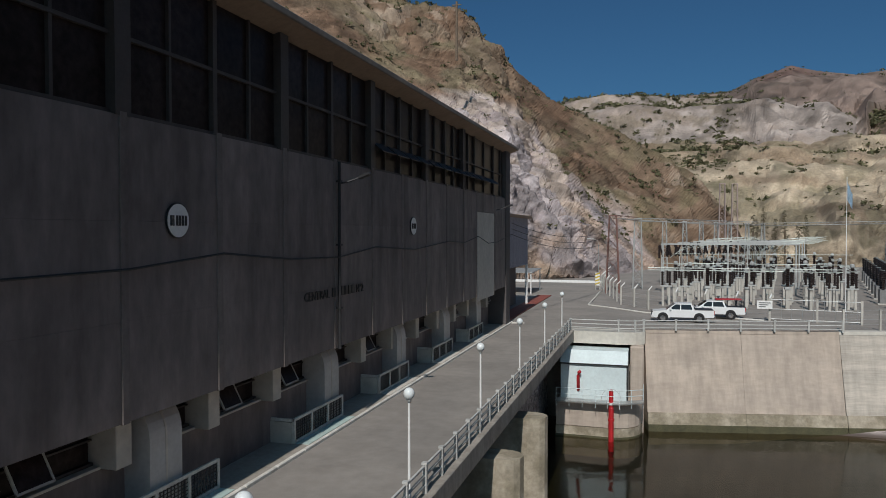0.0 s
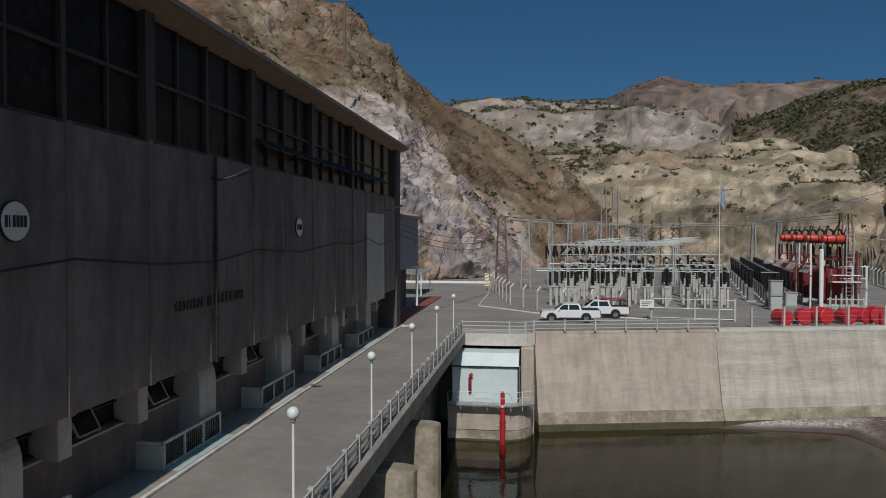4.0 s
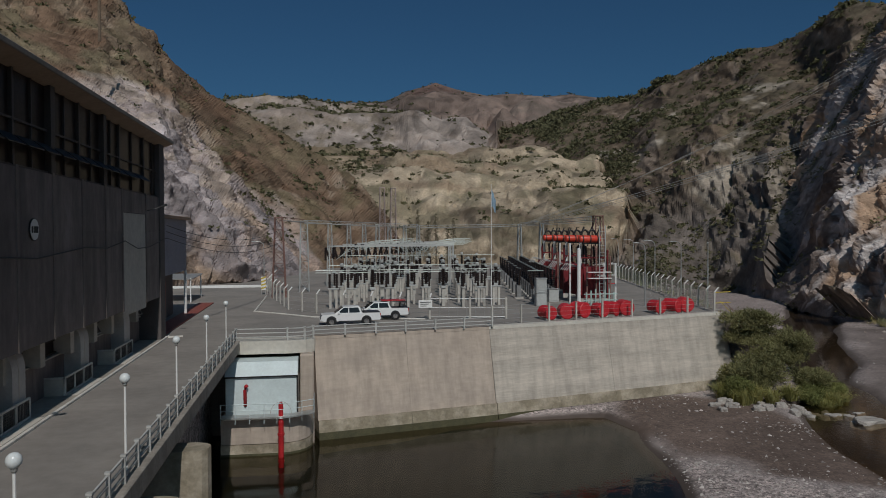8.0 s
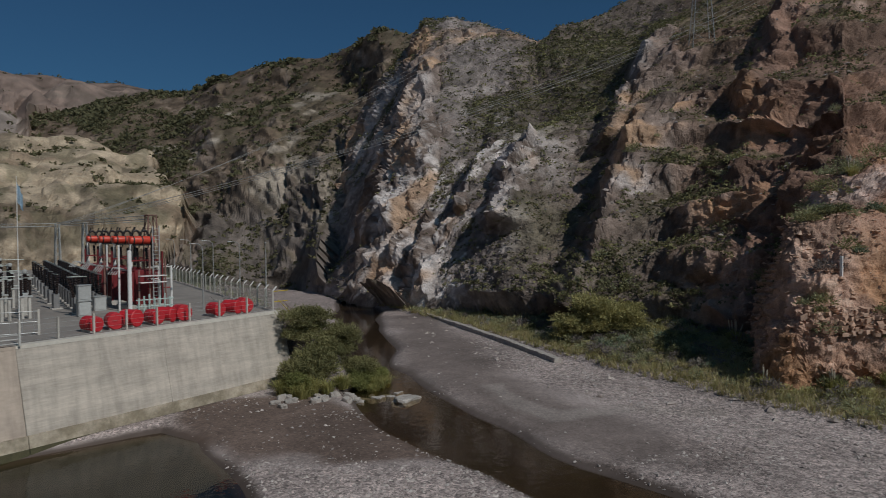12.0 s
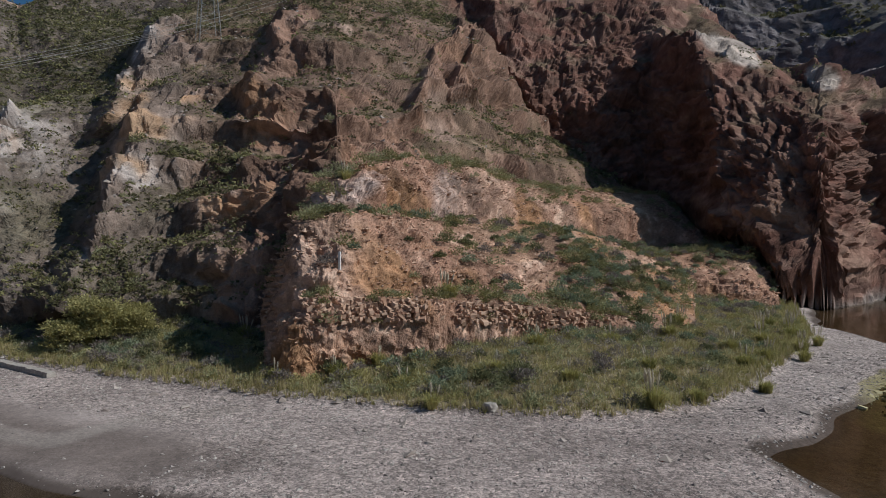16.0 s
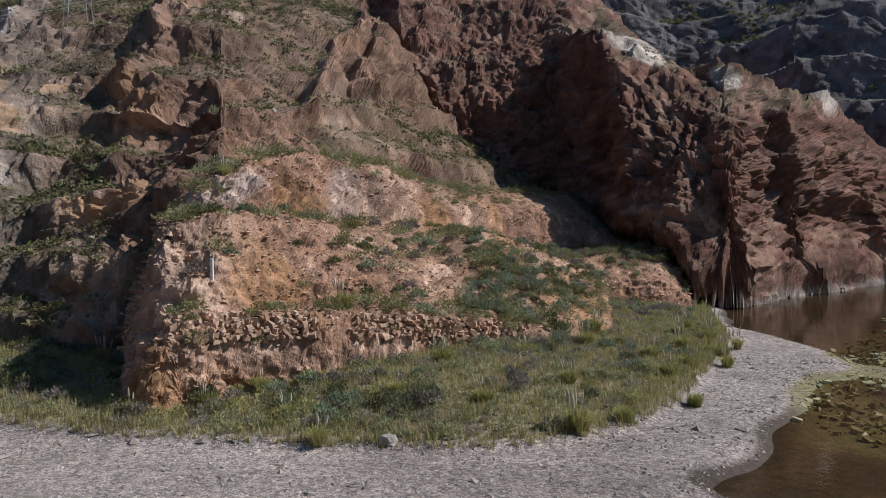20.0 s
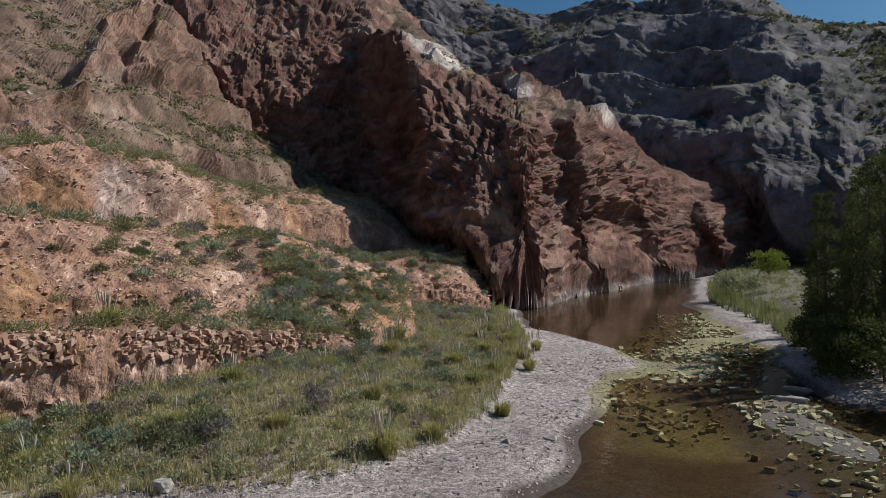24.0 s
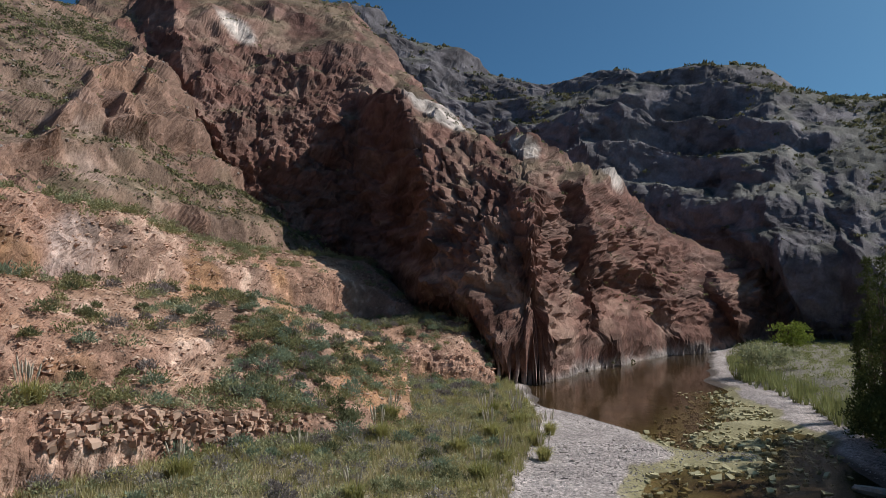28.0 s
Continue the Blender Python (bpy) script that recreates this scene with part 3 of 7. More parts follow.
def ground_color():
    """Geology, vertex by vertex: what kind of rock, soil or gravel lies where; the far wall's tone also carries haze.
    """
    x, y, z = T_XYZ
    k = {name: T_KIND == j for j, name in enumerate(KINDS)}
    lx, ly, lz = laid_out(x, y, z, T_KIND, T_AZ, T_R)
    coarse = np.where(T_R > 1000, 2.5, 1.0)
    wide = fractal(lx / coarse, ly / coarse, lz / coarse, 40, 3, 51)
    mid = fractal(lx / coarse, ly / coarse, lz / coarse, 9, 3, 55)
    grain = np.array([0.55] + [RELIEF[name][3] * 0.9 for name in RIDGES])[T_KIND]
    fine = rough(lx / grain, ly / grain, lz / grain, 1.5, 58)
    big = np.clip(grain / 0.9, 1, 2.5)
    strata = rough(x * 0.12 / big, y * 0.12 / big, (z + 0.12 * x) / big + 2 * wide, 3.0, 61) + 0.5 * rough(x * 0.12 / big, y * 0.12 / big, (z + 0.12 * x) / big, 1.2, 62)
    c = np.zeros(x.shape + (3,))

    def lay(mask, color):
        m = np.clip(mask, 0, 1)[..., None]
        c[...] = c * (1 - m) + np.array(color) * m

    soft = lambda v, a, w=0.25: step(a - w, a + w, v)  # noqa: E731
    flat = step(0.62, 0.86, T_FLAT + 0.15 * mid)
    tan_el = (z - EYE[2]) / np.hypot(x - EYE[0], y - EYE[1])
    # river bed, mud, meadow soil
    lay(k["bed"], (0.32, 0.268, 0.25))
    lay(k["bed"] * soft(wide, 0.25) * 0.6, (0.37, 0.315, 0.295))
    lay(k["bed"] * step(55, 75, x) * step(0, -12, y) * 0.8, (0.38, 0.33, 0.31))
    mud = step(WATER + 0.50, WATER + 0.2, z + 0.15 * mid)
    lay(k["bed"] * mud * 0.95, (0.085, 0.062, 0.05))
    damp = line_distance(x, y, [(33, 61), (29, 54), (36, 47)])[0] + 2.5 * mid
    lay(k["bed"] * step(8, 5.5, damp) * 0.9, (0.125, 0.083, 0.062))
    silt = line_distance(x, y, [(84, 100), (58, 66), (50, 46), (47, 36)])[0] + 2.0 * mid
    lay(k["bed"] * step(9, 3, silt) * 0.85 * (z > WATER + 0.05), (0.165, 0.13, 0.115))
    pale_silt = line_distance(x, y, PALE_SILT)[0] + 0.9 * mid + 0.5 * fine
    lay(k["bed"] * step(2.2, 1.2, pale_silt) * 0.75 * (z > WATER + 0.05), (0.3, 0.26, 0.235))
    # Deep water's darkness is put into the bed colour, nearly black in the pool.
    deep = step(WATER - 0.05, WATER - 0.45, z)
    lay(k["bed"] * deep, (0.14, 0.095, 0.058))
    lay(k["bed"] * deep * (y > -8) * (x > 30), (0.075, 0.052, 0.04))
    reef = np.minimum(line_distance(x, y, [(130, -73), (112, -60), (100, -49), (90, -38)])[0] - 5, np.minimum(line_distance(x, y, [(97, -37), (80, -25.5), (72, -27)])[0], line_distance(x, y, [(80, -30), (66, -26)])[0] - 1)) + 5 * mid
    lay(k["bed"] * step(7, 1, reef) * (z < WATER + 0.45) * (x > 45) * 0.85, (0.30, 0.265, 0.12))
    lay(k["bed"] * step(7, 2, line_distance(x, y, [(72, -39), (60, -33), (48, -30)])[0] + 4 * mid) * 0.8, (0.19, 0.165, 0.14))
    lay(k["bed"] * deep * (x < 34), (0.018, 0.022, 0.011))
    soil = step(0, 3, signed(x, y, MEADOW)) * (z > WATER + 0.4)
    lay(k["bed"] * soil, (0.25, 0.21, 0.14))
    lay(k["bed"] * soil * soft(mid, 0.1) * 0.8, (0.2, 0.175, 0.095))
    east = step(0, 6, signed(x, y, BANK))
    lay(k["bed"] * east * 0.8, (0.15, 0.14, 0.085))
    # left hill: brown scree over a pale violet and pink quarried face
    m = k["left_hill"]
    lay(m, (0.235, 0.15, 0.092))
    lay(m * soft(wide + 0.5 * mid, 0.1) * 0.8, (0.27, 0.195, 0.125))
    lay(m * soft(wide - mid, 0.3) * 0.6, (0.27, 0.15, 0.085))
    lay(m * T_CROP * soft(T_TONE, 0.3) * 0.6, (0.33, 0.26, 0.19))
    lay(m * flat * soft(mid, -0.1) * 0.6, (0.16, 0.135, 0.065))
    edge = np.interp(T_AZ, [-40, -15.6, -11.6, -8.5, -7.2, -3.2, -1.4, 1], np.tan(np.radians([13, 10.8, 10.2, 7.6, 4.5, 1.9, 1.4, -4])))
    cut = m * step(-0.012, 0.012, edge + 0.012 * mid - tan_el)
    lay(cut, (0.46, 0.39, 0.385))
    lay(cut * soft(wide + mid, 0.0) * 0.75, (0.47, 0.36, 0.27))
    lay(cut * soft(fine + mid, 0.5) * 0.6, (0.27, 0.22, 0.24))
    lay(cut * step(0.06, 0.02, tan_el) * soft(mid, 0.1) * 0.6, (0.44, 0.29, 0.18))
    # middle distance
    m = k["pale_cliffs"]
    lay(m, (0.48, 0.375, 0.25))
    lay(m * soft(strata + 0.4 * wide + 0.5 * T_TONE, 0.25) * 0.85, (0.27, 0.19, 0.12))
    lay(m * (1 - T_CROP) * soft(mid, 0.0) * 0.8, (0.19, 0.155, 0.09))
    lay(m * flat * soft(mid + 0.3 * strata, 0.1) * 0.7, (0.20, 0.17, 0.10))
    lay(m * step(3, -2, T_AZ) * 0.7, (0.28, 0.18, 0.105))
    lay(k["mid_ridge"], (0.38, 0.31, 0.265))
    lay(k["mid_ridge"] * soft(strata + wide + 0.6 * T_TONE, 0.15) * 0.7, (0.25, 0.19, 0.15))
    lay(k["mid_ridge"] * (1 - T_CROP) * soft(mid, 0.1) * 0.7, (0.2, 0.155, 0.105))
    m = k["far_range"]
    lay(m, (0.235, 0.165, 0.13))
    lay(m * soft(wide + 0.8 * strata, 0.1) * 0.8, (0.15, 0.115, 0.09))
    lay(m * step(0.19, 0.2, tan_el + 0.01 * wide), (0.22, 0.13, 0.10))
    m = k["brown_hill"]
    lay(m, (0.185, 0.13, 0.085))
    lay(m * step(340, 260, T_R + 20 * wide), (0.2, 0.165, 0.14))
    lay(m * T_CROP * soft(T_TONE + mid, 0.1) * 0.7, (0.27, 0.2, 0.15))
    lay(m * flat * soft(wide + mid, -0.1) * 0.7, (0.135, 0.11, 0.065))
    lay(m * soft(wide + 0.7 * mid, 0.65, 0.15) * 0.8, (0.38, 0.32, 0.25))
    # crags above the stream: grey, white and orange, redder towards the terraces
    m = k["crag_hill"] * 1.0
    bare, el = T_CROP, np.degrees(np.arctan(tan_el))
    lay(m, (0.175, 0.135, 0.11))
    lay(m * step(52, 44, T_AZ + 3 * wide), (0.27, 0.225, 0.205))
    lay(m * soft(wide + 0.4 * mid, 0.15) * 0.7, (0.14, 0.12, 0.078))
    lay(m * bare, (0.25, 0.185, 0.15))
    lay(m * bare * soft(mid + 0.8 * T_TONE, 0.35) * 0.8, (0.33, 0.265, 0.235))
    pale = step(34, 38, T_AZ - 0.3 * el) * step(52, 43, T_AZ - 0.4 * el + 3 * wide) * step(13, 6, el)
    lay(m * pale * soft(0.5 * mid + 0.5 * T_TONE + 0.4 * bare, 0.2) * 0.9, (0.56, 0.51, 0.49))
    lay(m * bare * step(68, 58, T_AZ + 5 * wide) * soft(0.7 * wide + 0.7 * mid, 0.15) * 0.8, (0.50, 0.45, 0.43))
    lay(m * bare * soft(mid - wide, 0.5) * 0.85, (0.42, 0.25, 0.13))
    lay(m * step(58, 68, T_AZ + 5 * wide) * (0.45 + 0.4 * bare), (0.25, 0.158, 0.118))
    lay(m * step(58, 68, T_AZ) * step(86, 78, T_AZ) * soft(mid + wide, 0.6) * 0.8, (0.36, 0.275, 0.235))
    lay(m * flat * (1 - bare) * soft(wide - 0.5 * mid, -0.2) * 0.6, (0.14, 0.12, 0.075))
    m = k["terrace"] | k["ledge"] | k["upper_bench"]
    lay(m, (0.345, 0.215, 0.158))
    lay(m * soft(mid + wide, 0.2) * 0.85, (0.39, 0.265, 0.205))
    lay(m * soft(fine + mid + 0.6 * T_TONE, 0.8) * 0.7, (0.54, 0.41, 0.33))
    lay(m * soft(wide - mid, 0.6) * 0.7, (0.42, 0.245, 0.13))
    lay(k["upper_bench"] * bare * soft(wide + mid, -0.05) * step(84, 78, T_AZ) * 0.85, (0.47, 0.39, 0.36))
    lay(k["terrace"] * bare * step(75, 70, T_AZ + 2 * mid) * 0.6, (0.44, 0.33, 0.27))
    lay(m * step(0.8, 0.95, T_FLAT + 0.1 * mid) * 0.5, (0.30, 0.19, 0.12))
    # shaded gorge
    m = k["dark_cliff"]
    lay(m, (0.19, 0.105, 0.084))
    lay(m * soft(strata + mid, 0.2) * 0.6, (0.215, 0.145, 0.12))
    lay(m * soft(wide + mid + 0.5 * T_TONE, 0.75) * 0.5, (0.32, 0.22, 0.17))
    lay(m * flat * step(15, 40, z) * 0.7, (0.135, 0.115, 0.075))
    for a0, e0, wa, we in ((101.6, 12.9, 2.2, 0.9), (88, 18, 1.6, 0.7), (107.6, 10.3, 0.8, 0.8), (113.6, 8.6, 1.0, 1.2)):
        patch = np.hypot((T_AZ - a0) / wa, (el - e0 + 0.5 * (T_AZ - a0)) / we)
        lay(m * step(1.1, 0.7, patch + 0.35 * mid), (0.50, 0.45, 0.41))
    lay(m * step(-5.6, -7.0, z + 1.4 * mid + 1.0 * wide) * 0.9, (0.38, 0.35, 0.33))
    # Far wall lifted and turned bluish: distance haze put into its rock colour.
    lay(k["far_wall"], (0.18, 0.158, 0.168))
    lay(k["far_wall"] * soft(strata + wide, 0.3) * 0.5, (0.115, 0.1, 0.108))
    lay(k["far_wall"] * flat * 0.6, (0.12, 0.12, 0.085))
    lay(k["back_hills"], (0.22, 0.17, 0.12))
    m_red = k["terrace"] | k["ledge"] | k["upper_bench"]
    warm = (m_red | k["dark_cliff"]) * 1.0 + k["crag_hill"] * step(56, 66, T_AZ)
    c *= 1 + warm[..., None] * np.array([0.035, -0.015, -0.035])
    grey = c.mean(-1, keepdims=True)
    c[...] = c + np.where(warm > 0.5, 0.0, 0.18)[..., None] * (grey * np.array([1.0, 1.0, 1.02]) - c)
    return np.clip(c * (1 + np.where(T_KIND == 0, 0.12, 0.3) * fine + 0.15 * mid + np.where(T_KIND == 0, 0.0, 0.38) * T_TONE)[..., None], 0.01, 0.9)


def tint_by_attribute(mat, name):
    nt = mat.node_tree
    att = nt.nodes.new("ShaderNodeAttribute")
    att.attribute_name = name
    bsdf = nt.nodes["Principled BSDF"]
    old = bsdf.inputs["Base Color"].links[0].from_socket
    n = nt.nodes.new("ShaderNodeMix")
    n.data_type, n.blend_type = "RGBA", "MULTIPLY"
    n.inputs[0].default_value = 1.0
    nt.links.new(old, n.inputs[6])
    nt.links.new(att.outputs["Color"], n.inputs[7])
    nt.links.new(n.outputs[2], bsdf.inputs["Base Color"])
    nt.links.new(att.outputs["Alpha"], bsdf.inputs["Normal"].links[0].from_node.inputs["Strength"])


GROUND = material("ground", (0.5, 0.5, 0.5), 0.95, spread=0.2, size=1.6, bump=0.5, bump_size=0.6, spec=0.15)
tint_by_attribute(GROUND, "geology")


def gravel_bed():
    """River gravel: small stones of many greys, their relief and mottling; the attribute's alpha says how stony it is."""
    mat = bpy.data.materials.new("gravel_bed")
    mat.use_nodes = True
    nt = mat.node_tree
    bsdf, link = nt.nodes["Principled BSDF"], nt.links.new
    geo, att_ = nt.nodes.new("ShaderNodeNewGeometry"), nt.nodes.new("ShaderNodeAttribute")
    att_.attribute_name = "geology"
    tone = att_.outputs["Color"]
    height = None
    for size, strong in ((0.11, 0.75), (0.3, 0.6)):
        cell, ramp, mix, fac = nt.nodes.new("ShaderNodeTexVoronoi"), nt.nodes.new("ShaderNodeValToRGB"), nt.nodes.new("ShaderNodeMix"), nt.nodes.new("ShaderNodeMath")
        cell.inputs["Scale"].default_value = 1 / size
        link(geo.outputs["Position"], cell.inputs["Vector"])
        ramp.color_ramp.elements[0].color, ramp.color_ramp.elements[1].color = (0.34, 0.33, 0.33, 1), (1.72, 1.68, 1.66, 1)
        ramp.color_ramp.elements[0].position, ramp.color_ramp.elements[1].position = 0.12, 0.92
        link(cell.outputs["Color"], ramp.inputs[0])
        fac.operation = "MULTIPLY"
        fac.inputs[1].default_value = strong
        link(att_.outputs["Alpha"], fac.inputs[0])
        mix.data_type, mix.blend_type = "RGBA", "MULTIPLY"
        link(fac.outputs[0], mix.inputs[0])
        link(tone, mix.inputs[6])
        link(ramp.outputs[0], mix.inputs[7])
        tone = mix.outputs[2]
        height = height or cell.outputs["Distance"]
    clouds, soft_, wide_ = nt.nodes.new("ShaderNodeTexNoise"), nt.nodes.new("ShaderNodeValToRGB"), nt.nodes.new("ShaderNodeMix")
    clouds.inputs["Scale"].default_value, clouds.inputs["Detail"].default_value = 0.13, 4.0
    link(geo.outputs["Position"], clouds.inputs["Vector"])
    soft_.color_ramp.elements[0].color, soft_.color_ramp.elements[1].color = (0.88, 0.88, 0.88, 1), (1.12, 1.12, 1.12, 1)
    soft_.color_ramp.elements[0].position, soft_.color_ramp.elements[1].position = 0.35, 0.65
    link(clouds.outputs["Fac"], soft_.inputs[0])
    wide_.data_type, wide_.blend_type = "RGBA", "MULTIPLY"
    wide_.inputs[0].default_value = 1.0
    link(tone, wide_.inputs[6])
    link(soft_.outputs[0], wide_.inputs[7])
    half = nt.nodes.new("ShaderNodeMix")
    half.data_type, half.blend_type = "RGBA", "MULTIPLY"
    half.inputs[0].default_value, half.inputs[7].default_value = 1.0, (0.5, 0.5, 0.5, 1)
    link(wide_.outputs[2], half.inputs[6])
    link(half.outputs[2], bsdf.inputs["Base Color"])
    bump = nt.nodes.new("ShaderNodeBump")
    bump.invert = True
    bump.inputs["Distance"].default_value = 0.04
    link(att_.outputs["Alpha"], bump.inputs["Strength"])
    link(height, bump.inputs["Height"])
    link(bump.outputs[0], bsdf.inputs["Normal"])
    bsdf.inputs["Roughness"].default_value = 0.92
    bsdf.inputs["Specular IOR Level"].default_value = 0.2
    return mat


ground_mesh = sheet("ground", T_VERTS, T_FACES, GROUND, smooth=False)
ground_mesh.materials.append(gravel_bed())
on_bed = (T_KIND.ravel()[T_FACES] == 0).all(1)
ground_mesh.polygons.foreach_set("material_index", on_bed.astype(np.int32))
ground_mesh.polygons.foreach_set("use_smooth", on_bed)
att = ground_mesh.attributes.new("geology", "FLOAT_COLOR", "POINT")
bx, by, bz = T_XYZ
stony = step(WATER + 0.1, WATER + 0.5, bz) * (0.3 + 0.7 * step(3, 9, line_distance(bx, by, [(84, 100), (58, 66), (50, 46), (47, 36)])[0] + 2 * rough(bx, by, 0 * bx, 5, 47)))
stony = stony * (0.4 + 0.6 * step(6, 9, line_distance(bx, by, [(33, 61), (29, 54), (36, 47)])[0]))
stony = np.maximum(stony, 0.45 * (bx > 45) * (by < 0))
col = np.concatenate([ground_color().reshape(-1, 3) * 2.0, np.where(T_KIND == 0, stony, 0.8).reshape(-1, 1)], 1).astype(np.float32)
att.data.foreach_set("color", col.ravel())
tagged(new("ground", ground_mesh), "rocky river valley with gravel bed and steep arid slopes", "ground", kind="structure")


def water_material():
    """Clear brown water: what shows of the bed, under a rippled gloss."""
    mat = bpy.data.materials.new("water")
    mat.use_nodes = True
    nt = mat.node_tree
    nt.nodes.remove(nt.nodes["Principled BSDF"])
    out = nt.nodes["Material Output"]
    clear, gloss, mix = nt.nodes.new("ShaderNodeBsdfTransparent"), nt.nodes.new("ShaderNodeBsdfGlossy"), nt.nodes.new("ShaderNodeMixShader")
    clear.inputs["Color"].default_value = (0.72, 0.66, 0.54, 1)
    gloss.inputs["Roughness"].default_value = 0.04
    fres, noi, bump, geo = nt.nodes.new("ShaderNodeFresnel"), nt.nodes.new("ShaderNodeTexNoise"), nt.nodes.new("ShaderNodeBump"), nt.nodes.new("ShaderNodeNewGeometry")
    fres.inputs["IOR"].default_value = 1.33
    noi.inputs["Scale"].default_value, noi.inputs["Detail"].default_value = 0.9, 5.0
    bump.inputs["Distance"].default_value, bump.inputs["Strength"].default_value = 0.06, 0.35
    link = nt.links.new
    link(geo.outputs["Position"], noi.inputs["Vector"])
    link(noi.outputs["Fac"], bump.inputs["Height"])
    link(bump.outputs[0], gloss.inputs["Normal"])
    link(bump.outputs[0], fres.inputs["Normal"])
    link(fres.outputs[0], mix.inputs[0])
    link(clear.outputs[0], mix.inputs[1])
    link(gloss.outputs[0], mix.inputs[2])
    link(mix.outputs[0], out.inputs["Surface"])
    return mat


WATER_MAT = water_material()
part("water", Build().add([(-80, -90, WATER), (260, -160, WATER), (260, 230, WATER), (-80, 62, WATER)], [(0, 1, 2, 3)]), WATER_MAT)
tagged(bpy.data.objects["water"], "still dark green river water with mud banks", "water", kind="structure")


# ---- scrub ----
def foliage(name, low, high, roughness=0.8, thin=0.35):
    """Leaves whose tone varies from clump to clump and leaf to leaf."""
    mat = bpy.data.materials.new(name)
    mat.use_nodes = True
    nt = mat.node_tree
    bsdf = nt.nodes["Principled BSDF"]
    geo, ramp, noi, mix = nt.nodes.new("ShaderNodeNewGeometry"), nt.nodes.new("ShaderNodeValToRGB"), nt.nodes.new("ShaderNodeTexNoise"), nt.nodes.new("ShaderNodeMath")
    noi.inputs["Scale"].default_value = 0.35
    mix.operation = "MULTIPLY_ADD"
    mix.inputs[1].default_value = 0.45
    link = nt.links.new
    link(geo.outputs["Position"], noi.inputs["Vector"])
    link(geo.outputs["Random Per Island"], mix.inputs[0])
    shift = nt.nodes.new("ShaderNodeMath")
    shift.operation = "MULTIPLY_ADD"
    shift.inputs[1].default_value, shift.inputs[2].default_value = 1.3, -0.38
    link(noi.outputs["Fac"], shift.inputs[0])
    link(shift.outputs[0], mix.inputs[2])
    link(mix.outputs[0], ramp.inputs[0])
    ramp.color_ramp.elements[0].color, ramp.color_ramp.elements[1].color = (*low, 1), (*high, 1)
    link(ramp.outputs[0], bsdf.inputs["Base Color"])
    bsdf.inputs["Roughness"].default_value = roughness
    bsdf.inputs["Specular IOR Level"].default_value = 0.2
    if thin:
        through_, both = nt.nodes.new("ShaderNodeBsdfTranslucent"), nt.nodes.new("ShaderNodeMixShader")
        both.inputs[0].default_value = thin
        link(ramp.outputs[0], through_.inputs["Color"])
        link(bsdf.outputs[0], both.inputs[1])
        link(through_.outputs[0], both.inputs[2])
        link(both.outputs[0], nt.nodes["Material Output"].inputs["Surface"])
    return mat


SCRUB = foliage("scrub", (0.075, 0.075, 0.042), (0.21, 0.2, 0.11))
MEADOW_LEAF = foliage("meadow_leaf", (0.18, 0.195, 0.105), (0.5, 0.5, 0.3))
BUSH_LEAF = foliage("bush_leaf", (0.12, 0.14, 0.05), (0.38, 0.39, 0.15))
GREY_LEAF = foliage("grey_leaf", (0.17, 0.15, 0.13), (0.42, 0.38, 0.33))
OLIVE_LEAF = foliage("olive_leaf", (0.22, 0.21, 0.08), (0.54, 0.5, 0.24))
SAGE_LEAF = foliage("sage_leaf", (0.13, 0.17, 0.115), (0.36, 0.42, 0.29))
DARK_LEAF = foliage("dark_leaf", (0.075, 0.085, 0.045), (0.25, 0.26, 0.14))
MAUVE_LEAF = foliage("mauve_leaf", (0.14, 0.12, 0.112), (0.36, 0.315, 0.29))
STRAW = foliage("straw", (0.34, 0.29, 0.15), (0.6, 0.52, 0.31))
PLUME = foliage("plume", (0.5, 0.45, 0.36), (0.7, 0.64, 0.52))
POPLAR = foliage("poplar", (0.03, 0.045, 0.014), (0.13, 0.15, 0.05))
OLIVE_DARK = foliage("olive_dark", (0.14, 0.14, 0.065), (0.38, 0.365, 0.18))
REED_LEAF = foliage("reed_leaf", (0.15, 0.17, 0.06), (0.4, 0.41, 0.18))
rng = np.random.default_rng(7)


def leaves(centres, radius, leaf, count, squash=0.7, up=0.3):
    """Leaf quads set on and in rounded clumps: arrays of vertices and faces."""
    n = len(centres)
    d = rng.normal(size=(n, count, 3))
    d /= np.linalg.norm(d, axis=-1, keepdims=True)
    d[..., 2] = np.abs(d[..., 2]) * (0.9 + 0.2 * up)
    rad = np.asarray(radius)[:, None, None] * (0.55 + 0.5 * rng.random((n, count, 1)))
    lump = 1 + 0.3 * np.sin(3.1 * d[..., :1] * 2 + rng.random((n, 1, 1)) * 6) * np.cos(2.7 * d[..., 1:2] * 2)
    p = np.asarray(centres)[:, None] + d * rad * lump * np.array([1, 1, squash])
    a = rng.normal(size=(n, count, 3))
    a /= np.linalg.norm(a, axis=-1, keepdims=True)
    b = np.cross(a, d + 0.6 * rng.normal(size=d.shape))
    b /= np.linalg.norm(b, axis=-1, keepdims=True) + 1e-9
    s = np.asarray(leaf)[:, None, None] * (0.6 + 0.8 * rng.random((n, count, 1)))
    tri = np.stack([p - a * s, p + a * s * 0.6 - b * s * 0.6, p + a * s * 0.6 + b * s * 0.6], 2)
    return tri.reshape(-1, 3), np.arange(n * count * 3).reshape(-1, 3)


